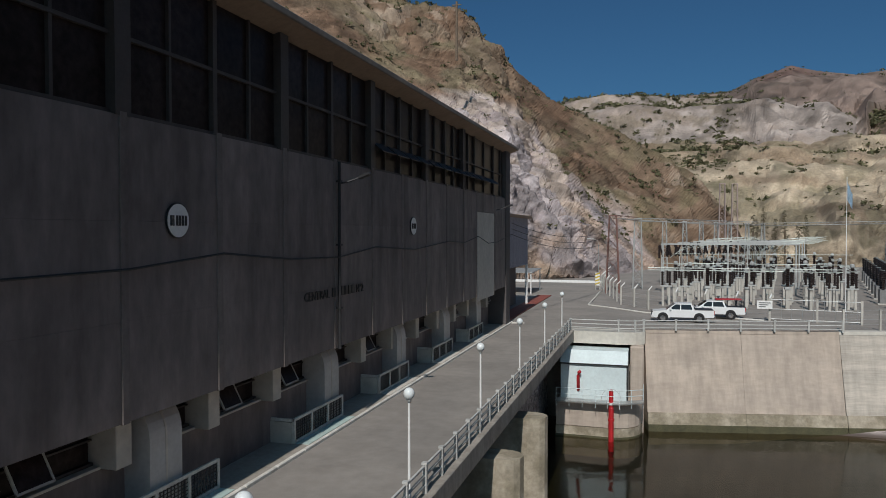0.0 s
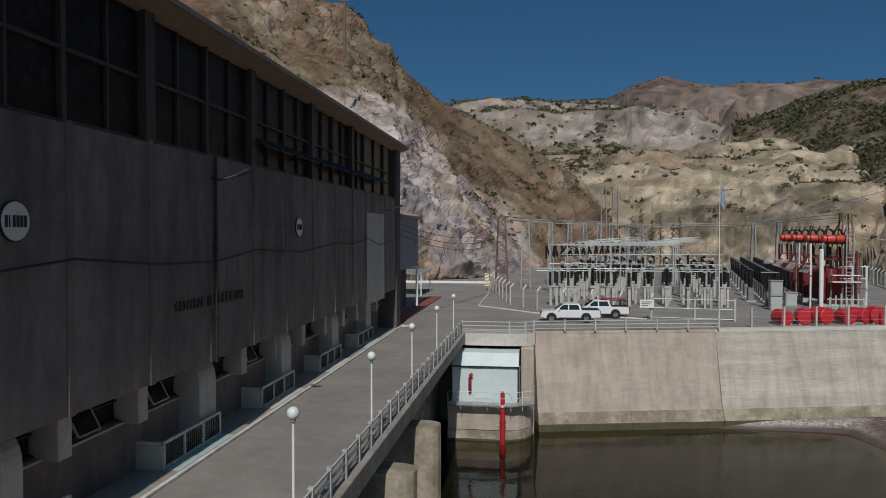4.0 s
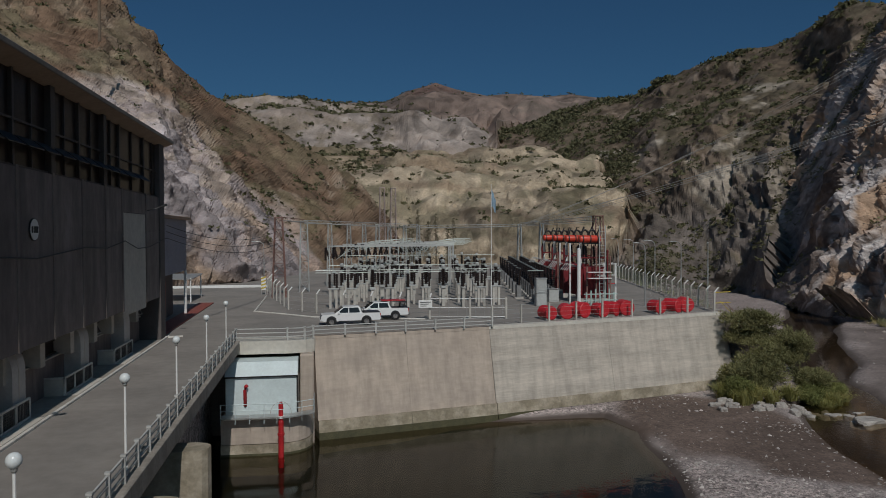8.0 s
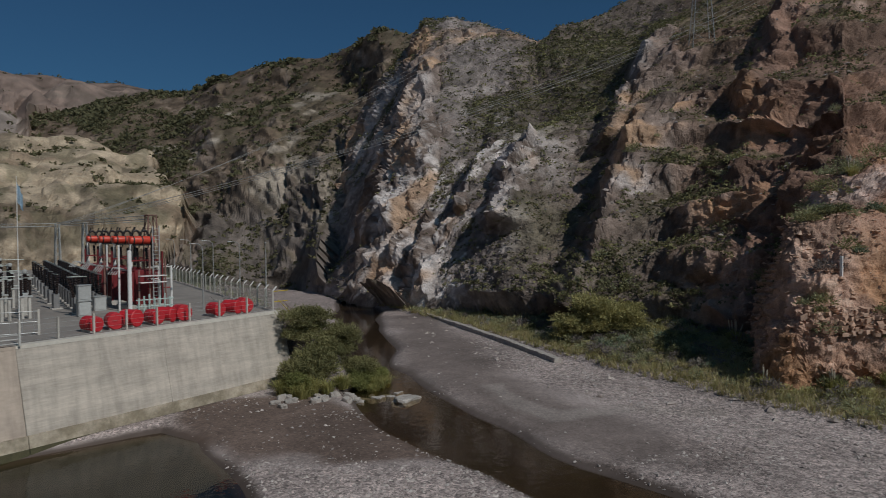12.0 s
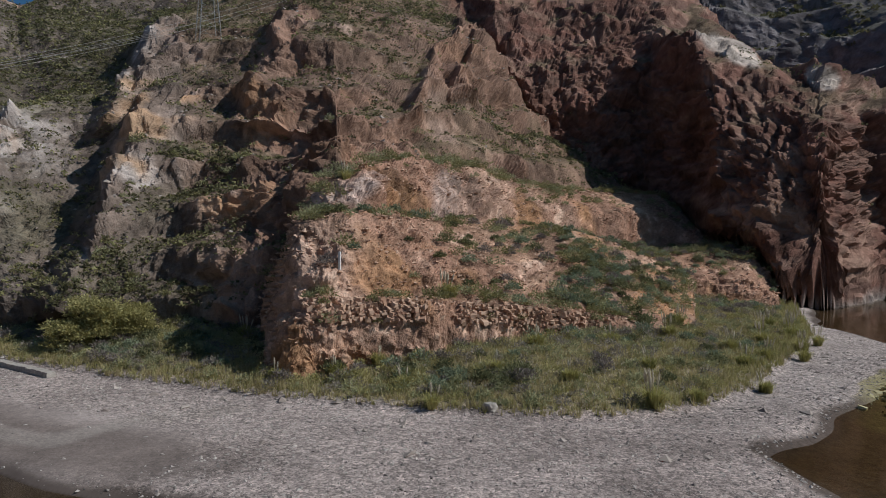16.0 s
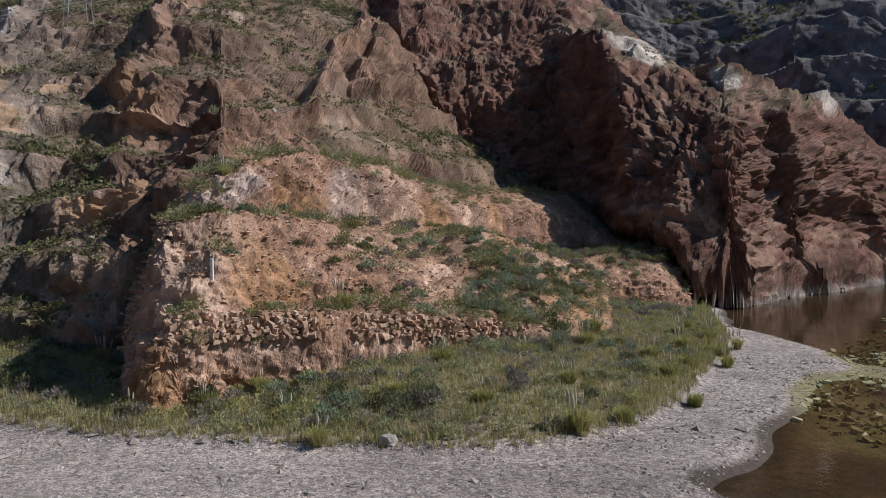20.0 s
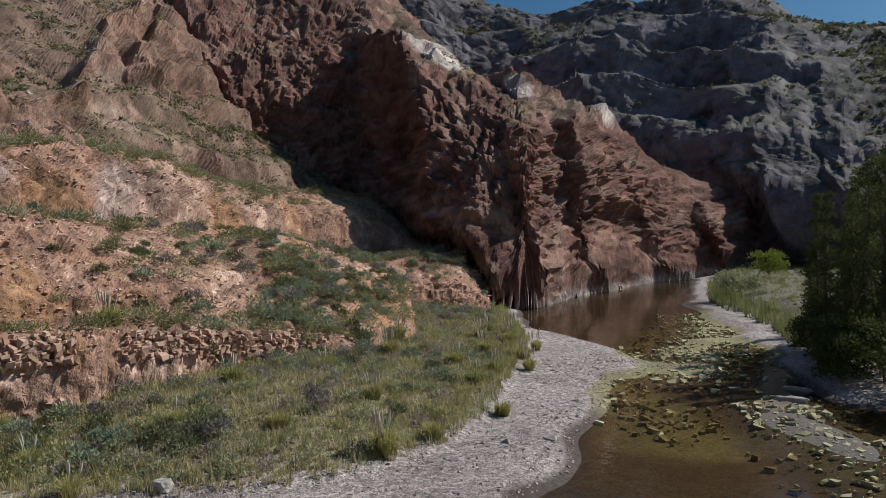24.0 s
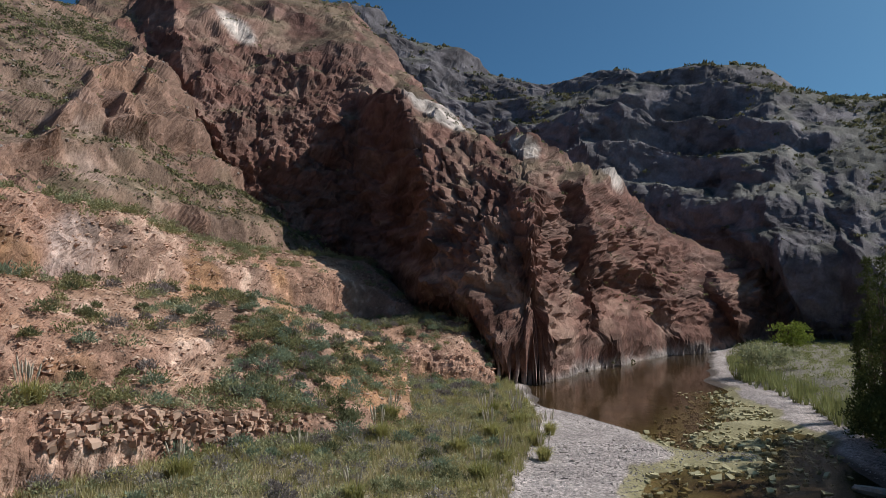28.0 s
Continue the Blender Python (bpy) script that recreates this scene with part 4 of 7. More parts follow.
def shrubs(centres, radius, count, width=0.04):
    """Soft bushes: many fine sprays that fill and stand out of a rounded clump."""
    n = len(centres)
    centres, radius = np.asarray(centres), np.asarray(radius)
    d = rng.normal(size=(n, count, 3))
    d[..., 2] = np.abs(d[..., 2]) * 0.95
    d /= np.linalg.norm(d, axis=-1, keepdims=True)
    r = radius[:, None, None] * (1 + 0.25 * np.sin(5 * d[..., :1] + 6 * rng.random((n, 1, 1))) * np.sin(4 * d[..., 1:2] + 6 * rng.random((n, 1, 1))))
    flat = np.array([1, 1, 0.85])
    base = centres[:, None] + d * flat * r * (0.3 + 0.6 * rng.random((n, count, 1)) ** 0.6)
    aim = d + 0.6 * rng.normal(size=d.shape) + [0, 0, 0.35]
    aim /= np.linalg.norm(aim, axis=-1, keepdims=True)
    tip = base + aim * (0.12 + 0.1 * r) * (0.7 + 0.9 * rng.random((n, count, 1)))
    side = np.cross(aim, rng.normal(size=d.shape))
    side *= width * (0.6 + 0.8 * rng.random((n, count, 1))) * (0.6 + 0.4 * radius[:, None, None]) / (np.linalg.norm(side, axis=-1, keepdims=True) + 1e-9)
    w = np.stack([base - side, base + side, tip], 2).reshape(-1, 3)
    return w, np.arange(n * count * 3).reshape(-1, 3)


def tufts(centres, height, count, width=0.03, lean=0.6):
    """Fine grass: single pointed blades fanning out."""
    n = len(centres)
    t = rng.random((n, count)) * 2 * np.pi
    out = np.stack([np.cos(t), np.sin(t), 0 * t], -1)
    h = np.asarray(height)[:, None, None] * (0.45 + 0.65 * rng.random((n, count, 1)))
    root = np.asarray(centres)[:, None] + out * 0.3 * rng.random((n, count, 1)) - [0, 0, 0.05]
    side = np.stack([-np.sin(t), np.cos(t), 0 * t], -1) * width
    tip = root + h * np.array([0, 0, 1.0]) + out * h * lean * rng.random((n, count, 1))
    v = np.stack([root - side, root + side, tip], 2)
    return v.reshape(-1, 3), np.arange(n * count * 3).reshape(-1, 3)


def blades(centres, height, count, spread=0.5, width=0.03, lean=0.5):
    """Grass: narrow bent blades fanning out from each place."""
    n = len(centres)
    t = rng.random((n, count)) * 2 * np.pi
    out = np.stack([np.cos(t), np.sin(t), 0 * t], -1)
    h = np.asarray(height)[:, None, None] * (0.5 + 0.6 * rng.random((n, count, 1)))
    root = np.asarray(centres)[:, None] + out * h * spread * 0.25 * rng.random((n, count, 1))
    side = np.stack([-np.sin(t), np.cos(t), 0 * t], -1) * np.maximum(width, 0.02 * h)
    bend = lean * rng.random((n, count, 1))
    upv = np.array([0, 0, 1.0])
    mid = root + h * 0.55 * upv + out * h * bend * 0.3
    tip = root + h * (1 - 0.3 * bend) * upv + out * h * bend * 0.8
    v = np.stack([root - side, root + side, mid + side * 0.8, mid - side * 0.8, tip], 2)
    base = np.arange(n * count)[:, None] * 5
    f = np.concatenate([base + [0, 1, 2], base + [0, 2, 3], base + [3, 2, 4]])
    return v.reshape(-1, 3), f


def stuff(name, meshes, mat, label, category):
    vs, fs, off = [], [], 0
    for v, f in meshes:
        vs.append(v)
        fs.append(f + off)
        off += len(v)
    return tagged(new(name, sheet(name, np.concatenate(vs), np.concatenate(fs), mat, False)), label, category, kind="stuff")


def scatter(mask, density, most):
    """Places on the ground: as many to the square metre as density says, where mask holds."""
    w = (T_AREA * mask * T_OPEN * density).ravel()
    lot = min(most, rng.poisson(w.sum()))
    pick = rng.choice(len(w), size=lot, p=w / w.sum())
    spread, last = T_XYZ[0].shape[1], len(T_VERTS) - 1
    out = (T_VERTS[np.minimum(pick + 1, last)] - T_VERTS[pick]) * (rng.random((lot, 1)) - 0.5)
    side = (T_VERTS[np.minimum(pick + spread, last)] - T_VERTS[pick]) * (rng.random((lot, 1)) - 0.5)
    return T_VERTS[pick] + np.clip(out, -3, 3) + np.clip(side, -3, 3) + rng.normal(scale=0.08, size=(lot, 3)) * [1, 1, 0]


def plant_slopes():
    x, y, z = T_XYZ
    k = {name: T_KIND == j for j, name in enumerate(KINDS)}
    grove = step(-0.1, 0.6, fractal(x, y, z, 22, 3, 91)) + 0.12
    in_view = (T_AZ > -40) & (T_AZ < 137)
    far = (k["left_hill"] * (z > 6) * 0.4 + k["pale_cliffs"] * 0.16 + k["brown_hill"] * (0.17 + 0.5 * (T_R < 330)) + k["far_wall"] * 0.12 + k["mid_ridge"] * 0.02 + k["far_range"] * 0.003)
    spots = scatter(far * grove * in_view * (1.15 - T_CROP) * (T_FLAT > 0.35), 1.0, 24000)
    dist = np.linalg.norm(spots - np.array(EYE), axis=1)
    size = (0.45 + 1.3 * rng.random(len(spots)) ** 2.5) * np.clip(dist / 200, 0.8, 4)
    stuff("scrub", [leaves(spots, size * 0.85, size * 0.42, 11)], SCRUB, "low dark green thorn scrub dotted over rocky slopes", "scrub")
    hill = (k["crag_hill"] * (0.2 + 1.2 * grove) * (1.08 - T_CROP) + k["dark_cliff"] * 0.12 * grove + k["terrace"] * 0.1 * step(74, 70, T_AZ)) * (T_FLAT > 0.45) * in_view
    spots = scatter(hill, 1.0, 24000)
    size = 0.3 + 1.1 * rng.random(len(spots)) ** 2.2
    grey = rng.random(len(spots)) < 0.35
    stuff("hill_scrub", [leaves(spots[~grey], size[~grey], 0.07 + size[~grey] * 0.22, 14)], SCRUB, "dark olive thorn bushes on the crags", "scrub")
    stuff("hill_grass", [leaves(spots[grey], size[grey], 0.07 + size[grey] * 0.22, 12)], OLIVE_DARK, "dry grey-green bushes on the crags", "scrub")
    shelf = step(0.6, 0.9, T_FLAT + 0.2 * rough(x, y, z, 6, 93))
    near = (k["terrace"] * 1.0 + k["ledge"] * (T_R > 0) * 0.8 + k["upper_bench"] * 0.8) * shelf * (grove + 0.25 * step(76, 84, T_AZ)) * 0.22
    near = near + k["crag_hill"] * (T_R < 150) * (T_FLAT > 0.4) * grove * 0.03
    for name in ("terrace", "upper_bench", "ledge"):
        lip = np.abs(T_R - np.interp(T_AZ, RIDGES[name].bearing, RIDGES[name].crest_r) - 1.8)
        near = near + k[name] * step(3.2, 1.0, lip) * (T_AZ > 69) * (0.12 + 0.55 * grove)
    spots = scatter(near, 1.0, 1700)
    size = 0.6 + 1.2 * rng.random(len(spots)) ** 1.6
    pick = rng.random(len(spots)) < 0.4
    stuff("terrace_scrub", [shrubs(spots[pick] + np.array([0, 0, 0.2]) * size[pick][:, None], size[pick], 170, 0.055)], MEADOW_LEAF, "green bushes on red terraces", "scrub")
    stuff("dry_scrub", [shrubs(spots[~pick] + np.array([0, 0, 0.2]) * size[~pick][:, None], size[~pick], 170, 0.055)], OLIVE_DARK, "olive-green dry bushes on red terraces", "scrub")
    soil = signed(x, y, MEADOW)
    lush = k["bed"] * (soil > 0.3) * in_view
    spots = scatter(lush * (T_R < 175) * (0.4 + grove) * step(0.3, 4, soil), 0.5, 1500)
    size = 0.4 + 0.9 * rng.random(len(spots)) ** 1.6
    kind = rng.random(len(spots)) + 0.35 * rough(spots[:, 0], spots[:, 1], spots[:, 2], 11, 95)
    for name, low, high, mat, label in (("meadow_shrubs", -9, 0.45, MEADOW_LEAF, "soft green shrubs on the river meadow"), ("grey_shrubs", 0.45, 0.75, GREY_LEAF, "dry grey shrubs among the meadow grass"), ("olive_shrubs", 0.75, 9, OLIVE_LEAF, "yellow-olive shrubs on the river meadow")):
        on = (kind > low) & (kind <= high)
        stuff(name, [shrubs(spots[on] + np.array([0, 0, 0.2]) * size[on][:, None], size[on], 120, 0.06)], mat, label, "shrub")
    for name, mat, label, lot in (("big_green_shrubs", SAGE_LEAF, "rounded blue-green shrubs on meadow and terrace", 190), ("big_dark_shrubs", DARK_LEAF, "rounded dark olive shrubs on meadow and terrace", 190), ("big_grey_shrubs", MAUVE_LEAF, "rounded dry mauve-grey shrubs on meadow and terrace", 120)):
        where = lush * (T_R < 150) * step(1.5, 6, soil) * (0.1 + grove) + 2.0 * (k["ledge"] | k["terrace"]) * (T_FLAT > 0.7) * (T_AZ > 70) * (0.1 + grove)
        spots = scatter(where, 1.0, lot)
        size = 0.65 + 0.75 * rng.random(len(spots)) ** 1.4
        stuff(name, [shrubs(spots + np.array([0, 0, 0.3]) * size[:, None], size, 300, 0.065)], mat, label, "shrub")
    spots = scatter(lush * (T_R < 150), 5.0, 24000)
    half = rng.random(len(spots)) < 0.5
    stuff("meadow_grass", [tufts(spots[half], 0.45 + 0.6 * rng.random(half.sum()), 8, 0.04, 0.8)], STRAW, "dry yellow grass on the river meadow", "grass")
    stuff("green_grass", [tufts(spots[~half], 0.4 + 0.5 * rng.random((~half).sum()), 8, 0.035, 0.8)], OLIVE_LEAF, "olive-green grass on the river meadow", "grass")
    spots = scatter(lush * (soil < 3.5) * (T_R < 175) * (0.25 + step(-10, -25, y)), 1.2, 2600)
    stuff("tall_grass", [tufts(spots, 0.9 + 0.9 * rng.random(len(spots)), 14, 0.03, 0.5)], OLIVE_LEAF, "tall yellow-green grass along the gravel edge", "grass")
    spots = scatter(k["bed"] * (np.abs(signed(x, y, BANK) - 2.5) < 2.5) * (x > 92) * (x < 190), 0.6, 900)
    stuff("reeds", [tufts(spots, 1.6 + 2.2 * rng.random(len(spots)), 16, 0.05, 0.45)], REED_LEAF, "light green reeds along the far bank", "reeds")
    east = k["bed"] * (signed(x, y, BANK) > 1.5) * (T_AZ < 137)
    spots = scatter(east, 0.12, 1500)
    size = 0.6 + 0.9 * rng.random(len(spots))
    stuff("bank_shrubs", [shrubs(spots, size, 60, 0.06)], BUSH_LEAF, "green shrubs on the far river bank", "shrub")
    ybank = signed(x, y, YARD)
    side = k["bed"] * (ybank < -1.5) * (ybank > -14) * (y > 73) * (T_AZ > 20)
    spots = scatter(side, 0.25, 900)
    size = 0.4 + 0.8 * rng.random(len(spots))
    stuff("bank_scrub", [shrubs(spots, size, 60, 0.05)], MEADOW_LEAF, "weeds and low scrub below the yard fence", "scrub")


plant_slopes()


def pebbles(spots, size):
    """Broken stones: squashed, tilted octahedra with uneven corners."""
    n = len(spots)
    corner = np.array([(1, 0, 0), (-1, 0, 0), (0, 1, 0), (0, -1, 0), (0, 0, 1), (0, 0, -1)], float)
    v = corner[None] * (0.6 + 0.6 * rng.random((n, 6, 1))) + 0.25 * rng.normal(size=(n, 6, 3))
    v *= np.asarray(size)[:, None, None] * np.array([1, 0.8, 0.55])
    turn = rng.random(n) * 6.28
    c, s_ = np.cos(turn)[:, None], np.sin(turn)[:, None]
    v = np.stack([c * v[..., 0] - s_ * v[..., 1], s_ * v[..., 0] + c * v[..., 1], v[..., 2]], -1)
    tri = np.array([(0, 2, 4), (2, 1, 4), (1, 3, 4), (3, 0, 4), (2, 0, 5), (1, 2, 5), (3, 1, 5), (0, 3, 5)])
    return (np.asarray(spots)[:, None] + v).reshape(-1, 3), (np.arange(n)[:, None, None] * 6 + tri).reshape(-1, 3)


def blocks(spots, size):
    """Broken blocks of rock: uneven boxes, turned and tilted at random."""
    n = len(spots)
    corner = np.array([(i, j, k) for i in (-1, 1) for j in (-1, 1) for k in (-1, 1)], float) * [0.75, 0.6, 0.45]
    v = corner[None] * (0.75 + 0.5 * rng.random((n, 1, 3))) + 0.16 * rng.normal(size=(n, 8, 3))
    v *= np.asarray(size)[:, None, None]
    turn, tilt = rng.random(n) * 6.28, 0.3 * rng.normal(size=n)
    c, s_ = np.cos(turn)[:, None], np.sin(turn)[:, None]
    v = np.stack([c * v[..., 0] - s_ * v[..., 1], s_ * v[..., 0] + c * v[..., 1], v[..., 2] + tilt[:, None] * v[..., 0]], -1)
    quad = np.array([(0, 1, 3, 2), (4, 6, 7, 5), (0, 4, 5, 1), (2, 3, 7, 6), (0, 2, 6, 4), (1, 5, 7, 3)])
    return (np.asarray(spots)[:, None] + v).reshape(-1, 3), (np.arange(n)[:, None, None] * 8 + quad).reshape(-1, 4)


PEBBLE = foliage("pebble", (0.1, 0.088, 0.082), (0.66, 0.6, 0.56), 0.9, 0)
RUBBLE = foliage("rubble", (0.36, 0.215, 0.15), (0.6, 0.43, 0.33), 0.9, 0)
GREY_RUBBLE = foliage("grey_rubble", (0.22, 0.18, 0.16), (0.5, 0.45, 0.41), 0.9, 0)
ALGAE = foliage("algae_stones", (0.22, 0.19, 0.09), (0.58, 0.53, 0.33), 0.7, 0)


def strew():
    x, y, z = T_XYZ
    bed_ = (T_KIND == 0) & (T_AZ > 15) & (T_AZ < 137)
    dry = bed_ & (z > WATER + 0.12) & (signed(x, y, MEADOW) < 0.8) & (T_R < 105) & (T_AZ > 24)
    silt = step(4, 9, line_distance(x, y, [(84, 100), (58, 66), (50, 46), (47, 36)])[0])
    dry = dry * (0.12 + 0.88 * step(4, 8, line_distance(x, y, [(33, 61), (29, 54), (36, 47)])[0] + 2 * rough(x, y, 0 * x, 5, 48)))
    spots = scatter(dry * (0.04 + 0.96 * silt), 13, 34000)
    stuff("gravel", [pebbles(spots, 0.045 + 0.17 * rng.random(len(spots)) ** 3.5)], PEBBLE, "loose grey river gravel and cobbles", "gravel")
    wet = bed_ & (z < WATER + 0.2) & (z > WATER - 0.9) & (x > 45) & (y < 0)
    spots = scatter(wet * step(8, 0, np.minimum(line_distance(x, y, [(130, -73), (112, -60), (100, -49), (90, -38)])[0] - 5, np.minimum(line_distance(x, y, [(97, -37), (80, -25.5), (72, -27)])[0], line_distance(x, y, [(72, -39), (48, -30)])[0]))), 2.2, 9000)
    spots[:, 2] = np.minimum(spots[:, 2] + 0.12, WATER + 0.03)
    stuff("river_stones", [blocks(spots, 0.08 + 0.42 * rng.random(len(spots)) ** 3)], ALGAE, "algae-stained stones standing in shallow water", "stones")
    red = ((T_KIND == KINDS.index("terrace")) | (T_KIND == KINDS.index("ledge")) | (T_KIND == KINDS.index("upper_bench"))) & (T_FLAT > 0.3)
    spots = scatter(red, 4.0, 20000)
    stuff("rubble", [pebbles(spots, 0.09 + 0.36 * rng.random(len(spots)) ** 3)], RUBBLE, "broken red rubble on the old terraces", "rubble")
    grey = ((T_KIND == KINDS.index("crag_hill")) & (T_FLAT > 0.45)) | ((T_KIND == 0) & (T_AZ > 15) & (np.abs(signed(x, y, MEADOW)) < 12) & (T_R < 130) & (z > WATER + 0.4))
    spots = scatter(grey, 0.22, 6000)
    stuff("scree", [pebbles(spots, 0.12 + 0.55 * rng.random(len(spots)) ** 5)], GREY_RUBBLE, "grey boulders and scree on the slopes", "scree")


strew()

# ---- more materials ----
WALL_PINK = material("cast_concrete", (0.46, 0.385, 0.32), 0.88, spread=0.07, size=3.5, bump=0.008, bump_size=0.25, second=(0.415, 0.35, 0.295), stretch=(0.5, 0.5, 1.6))
WALL_GREY = material("board_marked_concrete", (0.49, 0.44, 0.38), 0.88, spread=0.10, size=2.6, bump=0.012, bump_size=0.25, second=(0.42, 0.38, 0.33), stretch=(0.3, 0.3, 3.0))
WALL_TOE = material("water_stained_concrete", (0.42, 0.365, 0.285), 0.85, spread=0.15, size=2.0, bump=0.02, bump_size=0.3, second=(0.25, 0.215, 0.155))
TIDE = material("tide_mark", (0.075, 0.07, 0.035), 0.7, spread=0.2, size=1.0, bump=0.02, bump_size=0.2)
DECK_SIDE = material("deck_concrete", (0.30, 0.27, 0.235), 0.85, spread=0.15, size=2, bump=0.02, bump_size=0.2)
RAIL = material("painted_rail", (0.46, 0.46, 0.44), 0.6, spread=0.12, size=0.8, bump=0.004, bump_size=0.1, random_tone=0.1)
KERB = material("kerb_paint", (0.62, 0.60, 0.55), 0.8, spread=0.15, size=1.5, bump=0.006, bump_size=0.1, random_tone=0.08)
PAVING = material("sidewalk", (0.33, 0.30, 0.26), 0.9, spread=0.12, size=2, bump=0.01, bump_size=0.15)
TEAL = material("teal_plate", (0.42, 0.53, 0.50), 0.7, spread=0.1, size=1.2)
PANEL = material("facade_panel", (0.208, 0.175, 0.163), 0.8, spread=0.16, size=3.5, bump=0.012, bump_size=0.5, second=(0.19, 0.16, 0.15), random_tone=0.06, stretch=(1, 1, 0.5))
PILASTER = material("facade_pilaster", (0.19, 0.16, 0.148), 0.8, spread=0.12, size=2, bump=0.01, bump_size=0.3)
FRAME = material("window_frame", (0.062, 0.052, 0.047), 0.6, spread=0.12, size=1)
GLASS = material("window_glass", (0.03, 0.022, 0.02), 0.3, spread=0.4, size=2.0, spec=0.08)
EAVE = material("eave", (0.30, 0.215, 0.155), 0.85, spread=0.12, size=2, bump=0.01)
ROOF = material("roof_sheet", (0.22, 0.2, 0.18), 0.8, spread=0.15, size=3)
DUCT = material("duct_metal", (0.5, 0.49, 0.47), 0.5, spread=0.08, size=1.5, bump=0.004, bump_size=0.2)
CORRUGATED = material("corrugated_blue", (0.25, 0.265, 0.34), 0.5, spread=0.08, size=2)
RUST_RED = material("oxide_red", (0.26, 0.075, 0.055), 0.7, spread=0.15, size=1)
GALV = material("galvanised", (0.50, 0.51, 0.50), 0.45, 0.6, spread=0.12, size=1, random_tone=0.12)
GREY_PAINT = material("grey_paint", (0.42, 0.43, 0.42), 0.5, spread=0.1, size=1, random_tone=0.1)
PEDESTAL = material("pedestal_concrete", (0.46, 0.44, 0.40), 0.85, spread=0.12, size=0.8, bump=0.006, bump_size=0.1, random_tone=0.12)
PORCELAIN = material("brown_porcelain", (0.028, 0.02, 0.018), 0.25, spread=0.15, size=0.4)
GREY_PORCELAIN = material("grey_porcelain", (0.16, 0.18, 0.19), 0.25, spread=0.1, size=0.4)
BUS = material("busbar", (0.42, 0.46, 0.43), 0.4, 0.3, spread=0.08, size=1)
ORANGE_RED = material("tank_red", (0.60, 0.055, 0.03), 0.42, spread=0.12, size=1)
CRIMSON = material("drum_red", (0.50, 0.022, 0.032), 0.5, spread=0.15, size=0.6, random_tone=0.12)
CAR_WHITE = material("car_paint", (0.74, 0.75, 0.75), 0.25, spread=0.04, size=1.5, spec=0.6)
CAR_GLASS = material("car_glass", (0.015, 0.018, 0.02), 0.06, spread=0.1)
RUBBER = material("rubber", (0.016, 0.016, 0.017), 0.85, spread=0.15, size=0.3)
CHROME = material("chrome", (0.55, 0.55, 0.56), 0.2, 0.9, spread=0.05)
BLACK = material("black_plastic", (0.02, 0.02, 0.022), 0.55, spread=0.1, size=0.5)
LAMP_RED = material("tail_lamp", (0.4, 0.02, 0.015), 0.25)
GLOBE = material("opal_globe", (0.72, 0.76, 0.76), 0.25, spread=0.05, size=0.3)
SHED = material("pale_blue_sheet", (0.60, 0.69, 0.70), 0.5, spread=0.06, size=1.5, bump=0.004, bump_size=0.2)
WIRE = material("cable", (0.025, 0.025, 0.026), 0.6)
ALU_WIRE = material("overhead_wire", (0.33, 0.32, 0.3), 0.5, 0.5)
YELLOW = material("yellow_paint", (0.55, 0.42, 0.05), 0.6, spread=0.15, size=0.6)
FLAG_BLUE = material("flag_blue", (0.33, 0.45, 0.55), 0.8, spread=0.2, size=0.5)
for stained in (WALL_PINK, WALL_GREY, DECK_SIDE, CONCRETE):
    streaks(stained, 0.82, 1.1)
for stained in (PANEL, PILASTER):
    streaks(stained, 0.7, 1.15, 1.0, 0.15)
BARK = material("bark", (0.16, 0.12, 0.085), 0.95, spread=0.25, size=0.4, bump=0.02, bump_size=0.08)
STONE = material("river_stone", (0.38, 0.35, 0.32), 0.9, spread=0.2, size=0.7, bump=0.04, bump_size=0.2)
OXIDE_STEEL = material("oxide_steel", (0.22, 0.12, 0.10), 0.7, spread=0.2, size=0.8)

# ---- yard, road, retaining wall ----
WALL_LINE = [(-1.0, 61.75), (14.05, 64.95), (26.0, 67.8), (40.0, 71.35)]
b = Build().prism([(-90, 62.0), (-7.0, 62.0), (-1.0, 61.9), (14.05, 65.1), (26, 67.95), (39.9, 71.5), (53, 131), (62, 185), (-90, 185)], -0.55, 0.0, "z")
tagged(part("pavement", b, ASPHALT), "grey asphalt yard with oil and tyre stains", "pavement", kind="structure")
b = Build().box(-12.4, -7.15, -30, 61.995, -0.5, 0.0)
tagged(part("road", b, ASPHALT), "grey asphalt service road on a deck over the water", "road", kind="structure")
b = Build().box(-14.5, -12.55, -30, 63.4, -0.5, 0.07)
tagged(part("sidewalk", b, PAVING), "narrow concrete pavement beside the power house", "pavement", kind="structure")

kerb = tagged(thing("kerb", "", ""), "painted concrete kerb between road and pavement", "kerb", kind="structure")
stone_mesh = Build().box(-0.075, 0.075, 0.01, 1.98, -0.1, 0.12, 0.02).mesh("kerb_stone", KERB)
for k in range(46):
    part("kerb_stone", stone_mesh, None, kerb).location = (-12.47, -28 + 2.0 * k, 0)
b = Build().box(-0.075, 0.075, 0, 1.2, -0.1, 0.12, 0.02)
for k in range(2):
    part("kerb_stone", b, KERB, kerb).matrix_basis = pose(-12.47 + 0.02 - 1.2 * k * 0, 63.45, 0, 0, 0, 90) if k else pose(-12.47, 63.3, 0, 0, 0, -75)


